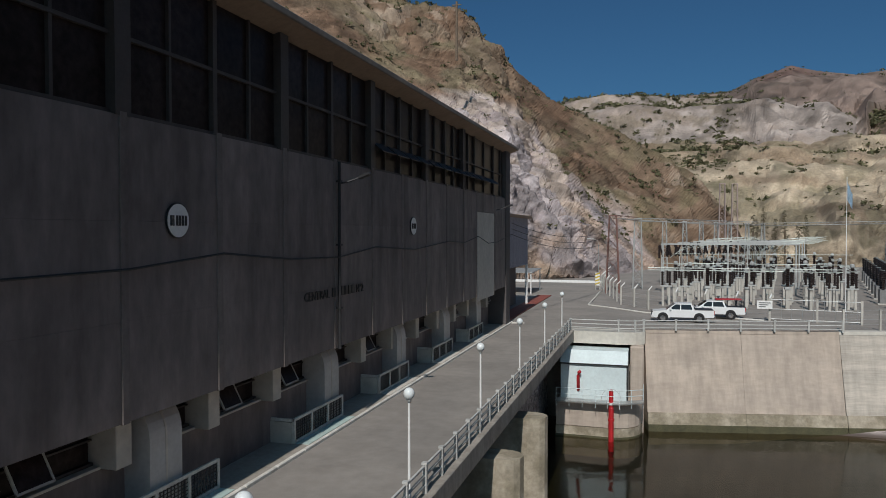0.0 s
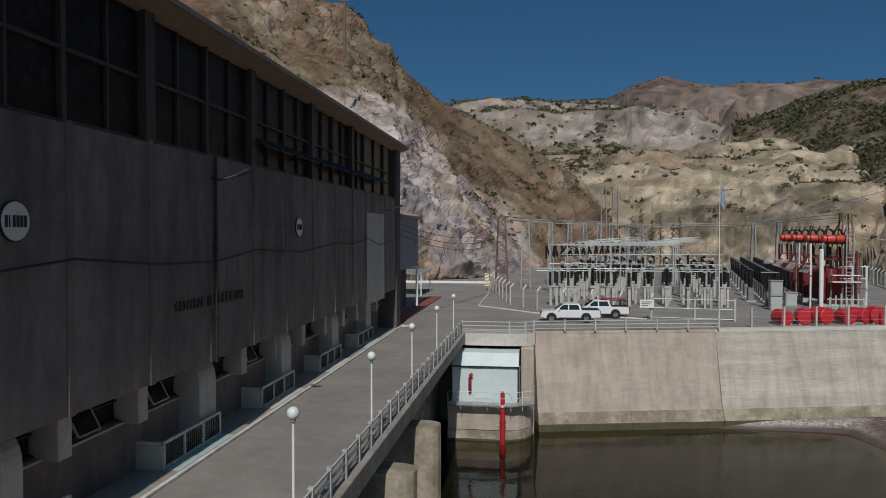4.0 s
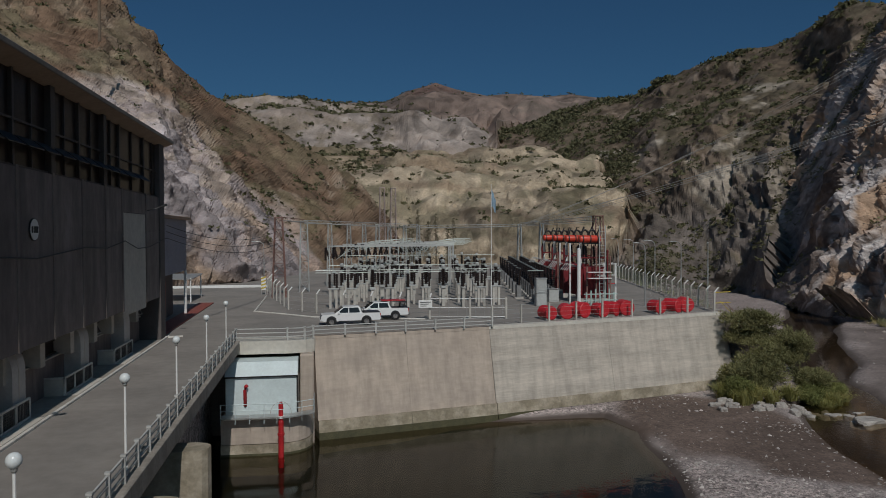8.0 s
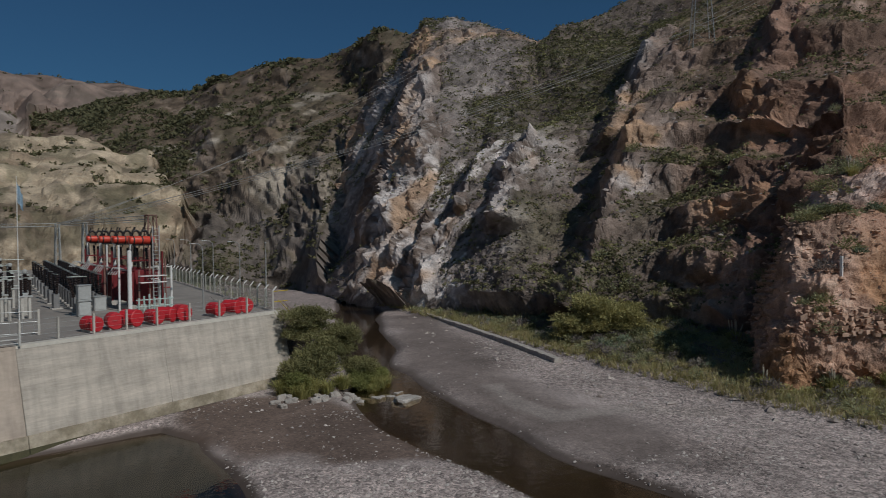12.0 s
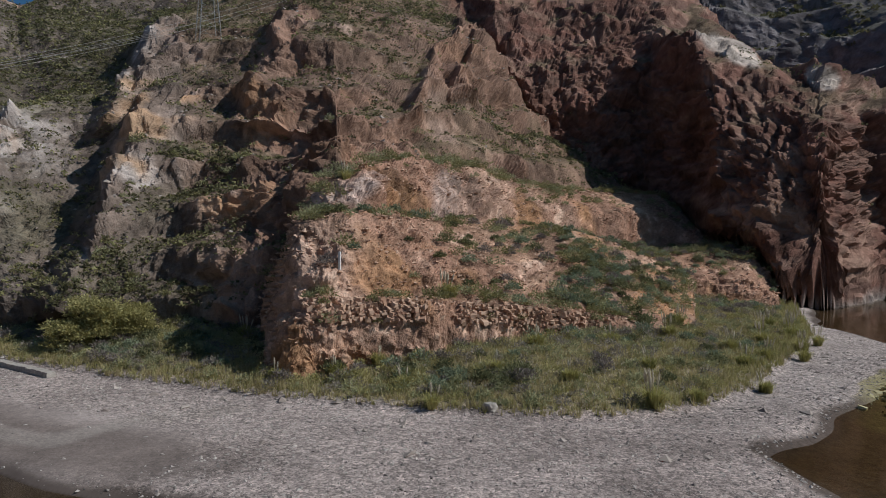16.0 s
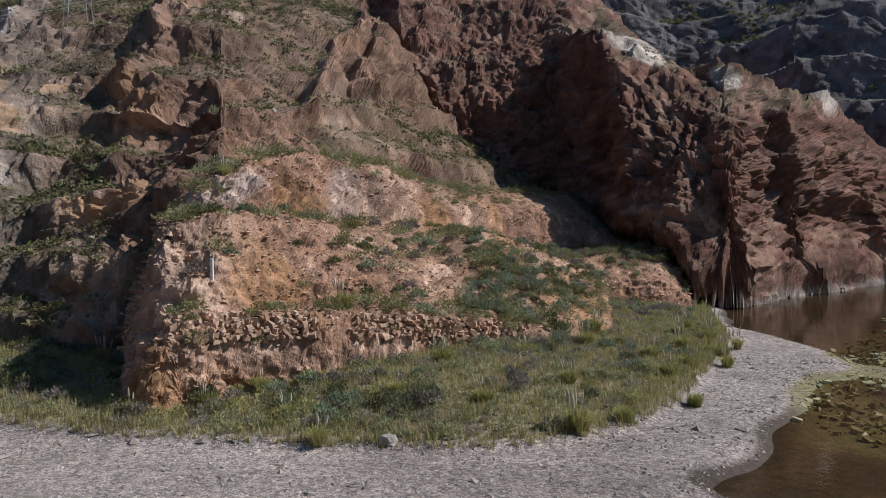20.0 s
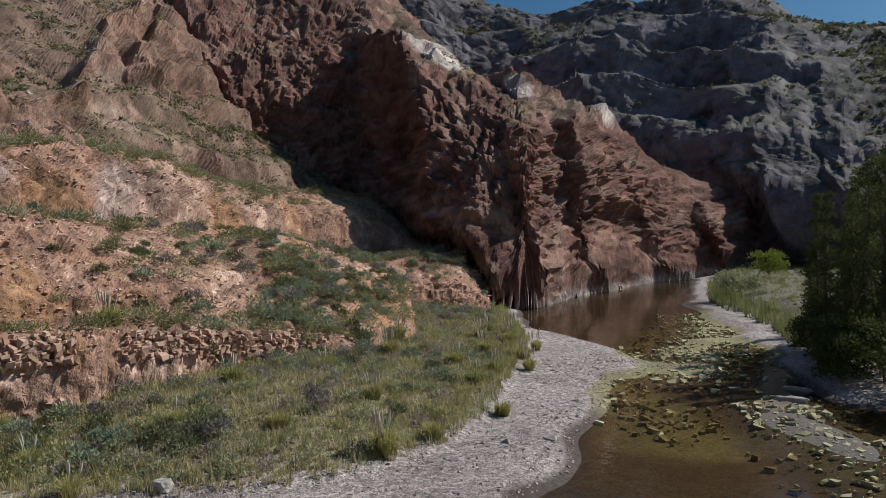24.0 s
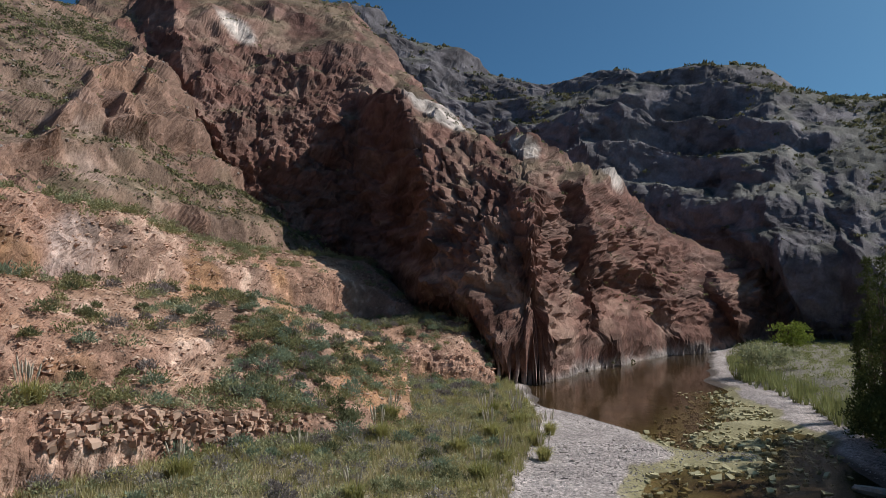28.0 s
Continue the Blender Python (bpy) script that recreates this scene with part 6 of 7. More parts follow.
# ---- fences ----
MESH_GREEN = material("fence_mesh", (0.14, 0.16, 0.12), 0.6, spread=0.1)


def fence(name, label, pts, spacing, height, tops, mat, wires=4):
    ob = thing(name, label, "fence")
    mesh = Build().box(-0.075, 0.075, -0.075, 0.075, 0, height).mesh("post", PEDESTAL)
    top = Build().box(-0.05, 0.05, -0.05, 0.05, 0, 0.62, m=pose(0, 0, height - 0.02, 0, 0, 0) @ pose(0, 0, 0, 0, 42, 0)).mesh("tip", WHITE)
    for (x0, y0), (x1, y1) in zip(pts[:-1], pts[1:]):
        d = Vector((x1 - x0, y1 - y0, 0))
        n = max(1, round(d.length / spacing))
        for k in range(n):
            p = part("post", mesh, None, ob)
            p.matrix_basis = pose(x0 + d.x * k / n, y0 + d.y * k / n, 0, 0, 0, math.degrees(math.atan2(d.y, d.x)) - 90)
            if tops:
                part("tip", top, None, p, "white tilted post tip")
        for k in range(wires):
            z = 0.15 + (height - 0.2) * k / (wires - 1)
            part("wire", Build().tube([(x0, y0, z), (x1, y1, z)], 0.009, 4), mat, ob)
        if mat is MESH_GREEN:
            infill = Build()
            for k in range(int(d.length / 0.3)):
                u = k * 0.3 / d.length
                infill.tube([(x0 + d.x * u, y0 + d.y * u, 0.12), (x0 + d.x * u, y0 + d.y * u, height - 0.06)], 0.016, 3)
            part("mesh_infill", infill, mat, ob, "dark green wire mesh between the posts")
    return ob


fence("yard_fence", "wire fence with white tilted post tips along the river side", [(39.6, 72.2), (46, 100), (53, 130), (58, 160)], 2.9, 2.1, True, MESH_GREEN, 9)
fence("yard_fence", "low wire fence with pale posts on the retaining wall", [(14.6, 66.1), (26, 68.7), (39.4, 72.0)], 3.25, 1.75, False, GALV, 5)
fence("yard_fence", "wire fence with white tilted tips round the switchyard", [(9.8, 71.6), (-0.9, 78.6), (-3.9, 83.2), (-7.6, 104), (-7.8, 125)], 3.4, 2.0, True, GALV, 5)
gate = thing("yard_gate", "steel-framed wire gate with a pale sign", "gate")
for x, y in ((9.8, 71.6), (13.6, 71.0), (17.0, 70.4)):
    part("post", Build().box(x - 0.09, x + 0.09, y - 0.09, y + 0.09, 0, 2.1), PEDESTAL, gate)
for z in (0.2, 1.1, 1.95):
    part("bar", Build().tube([(9.8, 71.6, z), (13.6, 71.0, z), (17.0, 70.4, z)], 0.035, 5), GALV, gate)
for k in range(9):
    part("bar", Build().tube([(9.9 + 0.85 * k, 71.58 - 0.14 * k, 0.2), (9.9 + 0.85 * k, 71.58 - 0.14 * k, 1.95)], 0.02, 4), GALV, gate)
board = thing("warning_sign", "white sign board with unreadable dark lines on the fence", "sign")
part("board", Build().box(8.7, 10.0, 71.3, 71.36, 1.1, 1.85, 0.01), WHITE, board)
for k in range(3):
    part("bar", Build().box(8.85, 9.85 - 0.2 * k, 71.285, 71.3, 1.62 - 0.18 * k, 1.69 - 0.18 * k), BLACK, board)
chev = thing("chevron_board", "yellow and white striped corner board", "sign")
part("board", Build().box(-8.35, -7.75, 103.4, 103.5, 0.6, 2.4), WHITE, chev)
for k in range(4):
    part("stripe", Build().add([(-8.35, 103.38, 0.7 + 0.45 * k), (-7.75, 103.38, 0.9 + 0.45 * k), (-7.75, 103.38, 1.1 + 0.45 * k), (-8.35, 103.38, 0.9 + 0.45 * k), (-8.35, 103.4, 0.7 + 0.45 * k), (-7.75, 103.4, 0.9 + 0.45 * k), (-7.75, 103.4, 1.1 + 0.45 * k), (-8.35, 103.4, 0.9 + 0.45 * k)], [(0, 1, 2, 3), (7, 6, 5, 4), (0, 4, 5, 1), (1, 5, 6, 2), (2, 6, 7, 3), (3, 7, 4, 0)]), YELLOW, chev)
for x in (-8.3, -7.8):
    part("leg", Build().box(x - 0.04, x + 0.04, 103.5, 103.58, 0, 2.3), GALV, chev)


# ---- pickups ----
def pickup(rack):
    ob = thing("pickup", "", "pickup truck", "parked pickups")
    body = [(-2.62, 0.55), (-2.66, 0.78), (-2.55, 0.98), (-1.45, 1.08), (-0.75, 1.12), (0.95, 1.12), (2.6, 1.12), (2.66, 0.6), (2.6, 0.48), (-2.4, 0.42)]
    part("body", Build().prism(body, -0.88, 0.88, "y"), CAR_WHITE, ob)
    part("cab", Build().add([(-1.45, -0.82, 1.08), (-0.62, -0.68, 1.68), (0.75, -0.68, 1.70), (1.0, -0.82, 1.1), (-1.45, 0.82, 1.08), (-0.62, 0.68, 1.68), (0.75, 0.68, 1.70), (1.0, 0.82, 1.1)],
                            [(0, 1, 2, 3), (7, 6, 5, 4), (0, 4, 5, 1), (1, 5, 6, 2), (2, 6, 7, 3), (3, 7, 4, 0)]), CAR_WHITE, ob)
    for s in (-1, 1):
        for x0, x1, t0, t1 in ((-1.18, -0.25, -0.62, -0.22), (-0.15, 0.82, -0.14, 0.66)):
            v = [(x0, s * 0.815, 1.16), (x1, s * 0.815, 1.16), (t1, s * 0.705, 1.6), (t0, s * 0.705, 1.6)]
            part("side_window", Build().add(v + [(p, q - s * 0.03, r) for p, q, r in v], [(0, 1, 2, 3), (7, 6, 5, 4), (0, 4, 5, 1), (1, 5, 6, 2), (2, 6, 7, 3), (3, 7, 4, 0)]), CAR_GLASS, ob)
        part("mirror", Build().box(-1.15, -0.98, s * 0.86, s * 1.02, 1.1, 1.28, 0.02), CAR_WHITE, ob)
        part("headlight", Build().box(-2.62, -2.3, s * 0.5, s * 0.84, 0.82, 0.98, 0.02), CHROME, ob)
        part("tail_light", Build().box(2.58, 2.68, s * 0.68, s * 0.87, 0.75, 1.08, 0.01), LAMP_RED, ob)
        part("sill", Build().box(-1.1, 1.2, s * 0.8, s * 0.92, 0.36, 0.46), BLACK, ob)
        for x in (-1.72, 1.38):
            part("wheel_arch", Build().lathe([(0.46, -0.02), (0.46, 0.02)], 18, pose(x, s * 0.87, 0.44, 90, 0, 0)), BLACK, ob)
            wheel = part("wheel", Build().lathe([(0.24, -0.12), (0.36, -0.13), (0.385, -0.08), (0.385, 0.08), (0.36, 0.13), (0.24, 0.12)], 18, pose(x, s * 0.82, 0.385, 90, 0, 0)), RUBBER, ob)
            part("rim", Build().lathe([(0.05, -0.145), (0.23, -0.135), (0.23, 0.135), (0.05, 0.145)], 10, pose(x, s * 0.83, 0.385, 90, 0, 0)), CHROME, wheel)
    part("windscreen", Build().add([(-1.36, -0.72, 1.14), (-0.66, -0.62, 1.64), (-0.66, 0.62, 1.64), (-1.36, 0.72, 1.14), (-1.41, -0.74, 1.14), (-0.71, -0.64, 1.66), (-0.71, 0.64, 1.66), (-1.41, 0.74, 1.14)], [(0, 1, 2, 3), (7, 6, 5, 4), (0, 4, 5, 1), (1, 5, 6, 2), (2, 6, 7, 3), (3, 7, 4, 0)]), CAR_GLASS, ob)
    part("grille", Build().box(-2.68, -2.6, -0.45, 0.45, 0.62, 0.9, 0.02), BLACK, ob)
    part("bumper", Build().box(-2.72, -2.5, -0.85, 0.85, 0.42, 0.6, 0.04), CAR_WHITE if not rack else BLACK, ob)
    part("rear_bumper", Build().box(2.58, 2.78, -0.8, 0.8, 0.42, 0.6, 0.03), CHROME, ob)
    part("bed", Build().box(1.08, 2.55, -0.74, 0.74, 1.09, 1.135), BLACK, ob, "dark open load bed")
    if rack:
        part("rack", Build().tube([(1.1, -0.75, 1.1), (1.1, -0.7, 1.72), (2.5, -0.7, 1.72), (2.5, -0.75, 1.1)], 0.03, 5).tube([(1.1, 0.75, 1.1), (1.1, 0.7, 1.72), (2.5, 0.7, 1.72), (2.5, 0.75, 1.1)], 0.03, 5), BLACK, ob)
        part("light_bar", Build().box(0.1, 2.4, -0.66, 0.66, 1.78, 1.84, 0.02), RED, ob, "red rack boards")
        part("tarp", Build().box(2.0, 2.72, -0.86, 0.86, 0.62, 1.14, 0.03), BLACK, ob, "black cover over the tailgate")
    else:
        part("sport_bar", Build().tube([(1.15, -0.75, 1.1), (1.1, -0.68, 1.5), (1.1, 0.68, 1.5), (1.15, 0.75, 1.1)], 0.035, 6), BLACK, ob)
        part("cover", Build().box(1.08, 2.6, -0.8, 0.8, 1.13, 1.18, 0.015), BLACK, ob)
    return ob


one = tagged(pickup(False), "white double-cab pickup parked on the asphalt")
one.matrix_basis = pose(2.15, 68.9, 0, 0, 0, 3)
two = tagged(pickup(True), "white pickup with red rack and black tailgate cover")
two.matrix_basis = pose(5.1, 72.5, 0, 0, 0, 2)


# ---- switchyard ----
def lattice_tower(name, label, h, w0, w1, mat, group, lean=0.0, bays=7):
    """A four-legged braced tower."""
    ob = thing(name, label, "tower", group)
    corner = lambda i, z: Vector(((1, -1, -1, 1)[i] * (w0 + (w1 - w0) * z / h) / 2, (1, 1, -1, -1)[i] * (w0 + (w1 - w0) * z / h) / 2, z))  # noqa: E731
    for i in range(4):
        part("leg", Build().tube([corner(i, 0), corner(i, h)], 0.085, 4), mat, ob)
    for i in range(4):
        for k in range(bays):
            z0, z1 = h * k / bays, h * (k + 1) / bays
            part("brace", Build().tube([corner(i, z0), corner((i + 1) % 4, z1), corner(i, z1)], 0.04, 4), mat, ob)
    part("cap", Build().box(-w1 / 2 - 0.1, w1 / 2 + 0.1, -w1 / 2 - 0.1, w1 / 2 + 0.1, h, h + 0.1), mat, ob)
    return ob


def truss(a, b, mat, label):
    ob = thing("gantry_beam", label, "beam", "beams of the switchyard")
    a, b = Vector(a), Vector(b)
    n = max(3, round((b - a).length / 1.4))
    up = Vector((0, 0, 0.45))
    part("chord", Build().tube([a, b], 0.045, 4), mat, ob)
    part("chord", Build().tube([a + up, b + up], 0.045, 4), mat, ob)
    for k in range(n):
        p, q = a + (b - a) * k / n, a + (b - a) * (k + 1) / n
        part("brace", Build().tube([p + up, p, q + up], 0.022, 4), mat, ob)
    return ob


first = lattice_tower("gantry_tower", "tall braced rust-red steel gantry tower", 10.2, 1.7, 0.9, OXIDE_STEEL, "gantry towers")
first.matrix_basis = pose(-5.7, 98.5, 0)
grey = lattice_tower("gantry_tower", "braced grey steel gantry tower", 9.9, 1.3, 0.9, GREY_PAINT, "gantry towers")
grey.matrix_basis = pose(-2.7, 106.5, 0)
ROW = [(1.0, 117), (4.2, 124), (7.0, 129), (9.7, 134), (12.3, 139), (16.0, 146), (19.5, 152)]
small = lattice_tower("gantry_tower", "slim grey steel gantry tower", 9.7, 1.0, 0.5, GREY_PAINT, "gantry towers")
small.matrix_basis = pose(*ROW[0], 0)
for x, y in ROW[1:]:
    copy_thing(small, pose(x, y, 0))
copy_thing(small, pose(37.5, 139, 0))
copy_thing(small, pose(36.0, 120, 0))
copy_thing(first, pose(33.2, 88.0, 0))
truss((-5.7, 98.5, 9.9), (-2.7, 106.5, 9.7), OXIDE_STEEL, "braced steel gantry beam")
truss((-2.7, 106.5, 9.6), (19.5, 152, 9.5), GREY_PAINT, "long braced steel gantry beam")
truss((33.2, 88.0, 9.8), (37.5, 139, 9.6), GREY_PAINT, "long braced steel gantry beam")
truss((19.5, 152, 9.3), (37.5, 139, 9.4), GREY_PAINT, "long braced steel gantry beam")
MAST = material("faded_mast_paint", (0.46, 0.36, 0.33), 0.6, spread=0.2, size=1.2)
mast = lattice_tower("lattice_mast", "tall slender faded red and white lattice mast", 17.4, 1.3, 0.9, MAST, "lattice masts", bays=14)
mast.matrix_basis = pose(12.0, 151, 0)
copy_thing(mast, pose(14.4, 152.5, 0))


def insulator(h, r, n, mat, name="insulator"):
    """A ribbed porcelain column of that height."""
    prof = [(r * 0.6, 0)]
    for k in range(n):
        z = h * k / n
        prof += [(r * 0.6, z + 0.02), (r, z + h / n * 0.45), (r * 0.62, z + h / n * 0.7)]
    prof += [(r * 0.6, h)]
    return Build().lathe(prof, 8).mesh(name, mat)


def post_insulator():
    ob = thing("post_insulator", "dark ribbed insulators on a twin concrete pedestal", "insulator", "switchyard insulators")
    for x in (-0.32, 0.32):
        part("pedestal", Build().box(x - 0.13, x + 0.13, -0.14, 0.14, 0, 2.1, 0.015), PEDESTAL, ob)
    part("plate", Build().box(-0.6, 0.6, -0.22, 0.22, 2.1, 2.25, 0.02), GREY_PAINT, ob)
    ins = insulator(1.55, 0.17, 6, PORCELAIN)
    for x in (-0.38, 0.38):
        part("insulator", ins, None, ob).location = (x, 0, 2.25)
        part("clamp", Build().box(x - 0.14, x + 0.14, -0.1, 0.1, 3.8, 3.92), GALV, ob)
    part("blade", Build().tube([(-0.6, 0, 3.96), (0.7, 0, 3.96)], 0.04, 5), BUS, ob)
    return ob


def tall_insulator():
    ob = thing("current_transformer", "tall black insulator on a concrete post", "insulator", "switchyard transformers")
    part("pedestal", Build().box(-0.2, 0.2, -0.2, 0.2, 0, 2.0, 0.02), PEDESTAL, ob)
    part("base", Build().box(-0.3, 0.3, -0.3, 0.3, 2.0, 2.3, 0.03), GREY_PAINT, ob)
    part("insulator", insulator(1.9, 0.27, 9, PORCELAIN), None, ob).location = (0, 0, 2.3)
    part("head", Build().lathe([(0.16, 4.2), (0.24, 4.3), (0.24, 4.55), (0.1, 4.65)], 10), GREY_PAINT, ob)
    return ob


unit, tall = post_insulator(), tall_insulator()
unit.matrix_basis, tall.matrix_basis = pose(0.9, 83.0, 0), pose(6.5, 86.5, 0)
spot = random.Random(3)
count = 0
for j, y in enumerate((83.0, 87.0, 91.0, 95.5, 100.0, 105.0, 110.0, 116.0, 122.0, 129.0, 137.0)):
    shift = 0.16 * (y - 83)
    for k in range(10):
        x = 0.9 + 2.05 * k + shift
        if (j, k) == (0, 0) or x > 21.5 + 0.3 * (y - 83):
            continue
        if (k + j) % 4 == 2:
            copy_thing(tall, pose(x + spot.uniform(-0.2, 0.2), y + spot.uniform(-0.8, 0.8), 0))
        else:
            copy_thing(unit, pose(x + spot.uniform(-0.15, 0.15), y + spot.uniform(-0.6, 0.6), 0, 0, 0, spot.choice((0, 0, 90))))
# bus pipes at two heights
for y, z, x0, x1 in ((84.2, 3.85, -1.0, 18.5), (85.4, 4.05, -1.0, 18.8), (92.0, 4.3, 0.5, 20), (104.0, 5.1, 2, 24)):
    tagged(part("bus_pipe", Build().tube([(x0, y, z), (x1, y, z)], 0.045, 6), BUS), "long horizontal pale busbar pipe", "busbar", "busbars")
for k in range(17):
    y = 99 + 2.8 * k + 0.6 * (k % 2)
    s = 0.22 * (y - 99)
    u = 0.35 * (k % 3) - 0.3
    arc = [(p + s, y, q + u) for p, q in ((1.5, 5.0), (2.6, 5.9), (4.4, 6.5), (6.5, 6.8), (8.3, 6.75), (9.6, 6.3), (10.4, 5.5), (10.5, 4.2))]
    tagged(part("bus_pipe", Build().tube(arc, 0.032, 6), BUS), "pale busbar pipe bent down at its end", "busbar", "busbars")
for k in range(13):
    y = 101 + 3.3 * k + 0.6 * (k % 2)
    s = 0.24 * (y - 99)
    u = 0.3 * (k % 3) - 0.3
    arc = [(p + s, y, q + u) for p, q in ((11.6, 4.2), (11.7, 5.3), (12.5, 6.2), (13.8, 6.7), (16.0, 6.9), (18.5, 6.9))]
    tagged(part("bus_pipe", Build().tube(arc, 0.032, 6), BUS), "pale busbar pipe bent down at its end", "busbar", "busbars")
# rows of strain insulators hung below the beams
string_mesh = insulator(1.7, 0.18, 6, PORCELAIN)
hung = thing("insulator_string", "dark hanging insulator string", "insulator", "hanging strings")
part("porcelain", string_mesh, None, hung)
hung.matrix_basis = pose(0.2, 100.5, 4.6)
for k in range(1, 72):
    a = (k // 2) / 36
    copy_thing(hung, pose(0.2 + 19.5 * a + (k % 2) * 0.9, 100.5 + 44 * a, 4.7 + 0.25 * (k % 2), spot.uniform(-8, 8), spot.uniform(-8, 8) + (14 if k % 4 < 2 else -14), 0))
frame_rows = thing("support_frame", "grey steel support frame over the insulators", "frame")
for y in (100, 112, 126, 140):
    for x in (0.5, 8.5, 16.5):
        part("column", Build().box(x + 0.2 * (y - 99) - 0.08, x + 0.2 * (y - 99) + 0.08, y - 0.08, y + 0.08, 0, 6.6), GREY_PAINT, frame_rows)
    part("crossbeam", Build().box(0.2 + 0.2 * (y - 99), 16.9 + 0.2 * (y - 99), y - 0.1, y + 0.1, 6.4, 6.6), GREY_PAINT, frame_rows)


BREAKER_GREY = material("breaker_grey", (0.2, 0.2, 0.2), 0.6, spread=0.15, size=0.6, random_tone=0.2)


def breaker():
    ob = thing("circuit_breaker", "dark slanted insulators over a grey cabinet", "breaker", "breakers along the lane")
    part("cabinet", Build().box(-0.4, 0.4, -0.3, 0.3, 0.1, 1.7, 0.03), BREAKER_GREY, ob)
    part("plinth", Build().box(-0.65, 0.65, -0.55, 0.55, 0, 0.12), PEDESTAL, ob)
    ins = insulator(2.1, 0.22, 8, PORCELAIN)
    for x, tilt in ((-0.35, -14), (0.35, 14)):
        part("insulator", ins, None, ob).matrix_basis = pose(x, 0, 1.7, 0, tilt, 0)
    part("terminal", Build().tube([(-0.95, 0, 3.8), (0.95, 0, 3.8)], 0.05, 5), BUS, ob)
    return ob


brk = breaker()
brk.matrix_basis = pose(24.2, 84.5, 0)
for k in range(1, 16):
    for x in ((24.2, 26.4) if k % 2 else (24.2, 26.4, 22.4)):
        copy_thing(brk, pose(x + 0.2 * 3.4 * k + 0.25, 84.5 + 3.4 * k, 0, 0, 0, 90))
cab = thing("control_cabinet", "light grey control cabinet on concrete legs", "cabinet", "control cabinets")
part("body", Build().box(-0.6, 0.6, -0.4, 0.4, 0.0, 1.5, 0.03), GREY_PAINT, cab)
part("door", Build().box(-0.52, 0.52, -0.44, -0.4, 0.15, 1.38, 0.01), GREY_PAINT, cab)
part("roof", Build().box(-0.68, 0.68, -0.48, 0.48, 1.5, 1.57), GALV, cab)
cab.matrix_basis = pose(23.9, 81.6, 0)
copy_thing(cab, pose(26.8, 86.0, 0))
copy_thing(cab, pose(23.9, 81.6, 1.57))


TANK = material("dark_tank_red", (0.17, 0.016, 0.02), 0.5, spread=0.2, size=0.8)


def transformer():
    ob = thing("transformer", "red oil transformer with ribbed radiators and overhead tank", "transformer", "red transformers")
    part("tank", Build().box(-1.1, 1.1, -1.2, 1.2, 0.5, 4.2, 0.08), TANK, ob)
    part("plinth", Build().box(-2.0, 2.0, -1.7, 1.7, 0, 0.5), PEDESTAL, ob)
    for s in (-1, 1):
        for k in range(9):
            part("radiator_fin", Build().box(min(s * 1.15, s * 1.7), max(s * 1.15, s * 1.7), -1.2 + 0.28 * k, -1.2 + 0.28 * k + 0.09, 0.9, 4.0), TANK, ob)
        part("header_pipe", Build().tube([(s * 1.45, -1.3, 4.1), (s * 1.45, 1.3, 4.1)], 0.11, 6), TANK, ob)
        part("valve_pipe", Build().tube([(s * 1.75, -1.35, 0.5), (s * 1.75, -1.35, 4.6), (s * 1.2, -1.0, 5.4), (s * 1.1, -0.5, 6.9)], 0.09, 6), BLACK, ob)
    drum = part("conservator", Build().lathe([(0.1, -1.35), (0.4, -1.3), (0.44, -1.2), (0.44, 1.2), (0.4, 1.3), (0.1, 1.35)], 16, pose(0, -0.4, 7.45, 0, 90, 0)), ORANGE_RED, ob, "orange-red oil conservator drum", True)
    for x in (-0.9, 0.0, 0.9):
        part("band", Build().lathe([(0.47, -0.07), (0.47, 0.07)], 16, pose(x, -0.4, 7.45, 0, 90, 0)), BLACK, drum)
    for x in (-0.6, 0.3):
        part("hoop", Build().tube([(x + 0.5 * math.cos(a), -0.4, 7.75 + 0.75 * math.sin(a)) for a in [k * math.pi / 8 for k in range(9)]], 0.13, 6), BLACK, ob, "black looped cable")
    for x in (-1.15, 1.15):
        part("stand", Build().box(x - 0.12, x + 0.12, -0.5, -0.26, 4.4, 7.05), WHITE if x < 0 else BLACK, ob)
    part("crossbar", Build().box(-1.3, 1.3, -0.48, -0.28, 6.85, 7.0), BLACK, ob)
    part("firewall_frame", Build().box(-1.9, -1.75, -1.5, -1.3, 0.5, 6.2).box(1.75, 1.9, -1.5, -1.3, 0.5, 6.2).box(-1.9, 1.9, -1.5, -1.3, 5.2, 5.36), TANK, ob, "dark red steel frame")
    ins = insulator(2.2, 0.2, 10, PORCELAIN)
    for x in (-1.0, 0.0, 1.0):
        part("bushing", ins, None, ob).matrix_basis = pose(x, 0.6, 4.4, -8, 0, 0)
        part("lead", Build().tube([(x, 0.3, 6.6), (x, 0.0, 7.4), (x, -0.4, 8.2), (x + 0.2, -0.6, 8.9)], 0.07, 6), BLACK, ob)
    for k in range(4):
        part("cooler_tube", Build().tube([(-1.75, -1.1 + 0.7 * k, 4.2), (-2.5, -1.1 + 0.7 * k, 4.55), (-3.1, -1.1 + 0.7 * k, 3.8)], 0.06, 6), GREY_PAINT, ob, "pale slanted cable tube")
    return ob


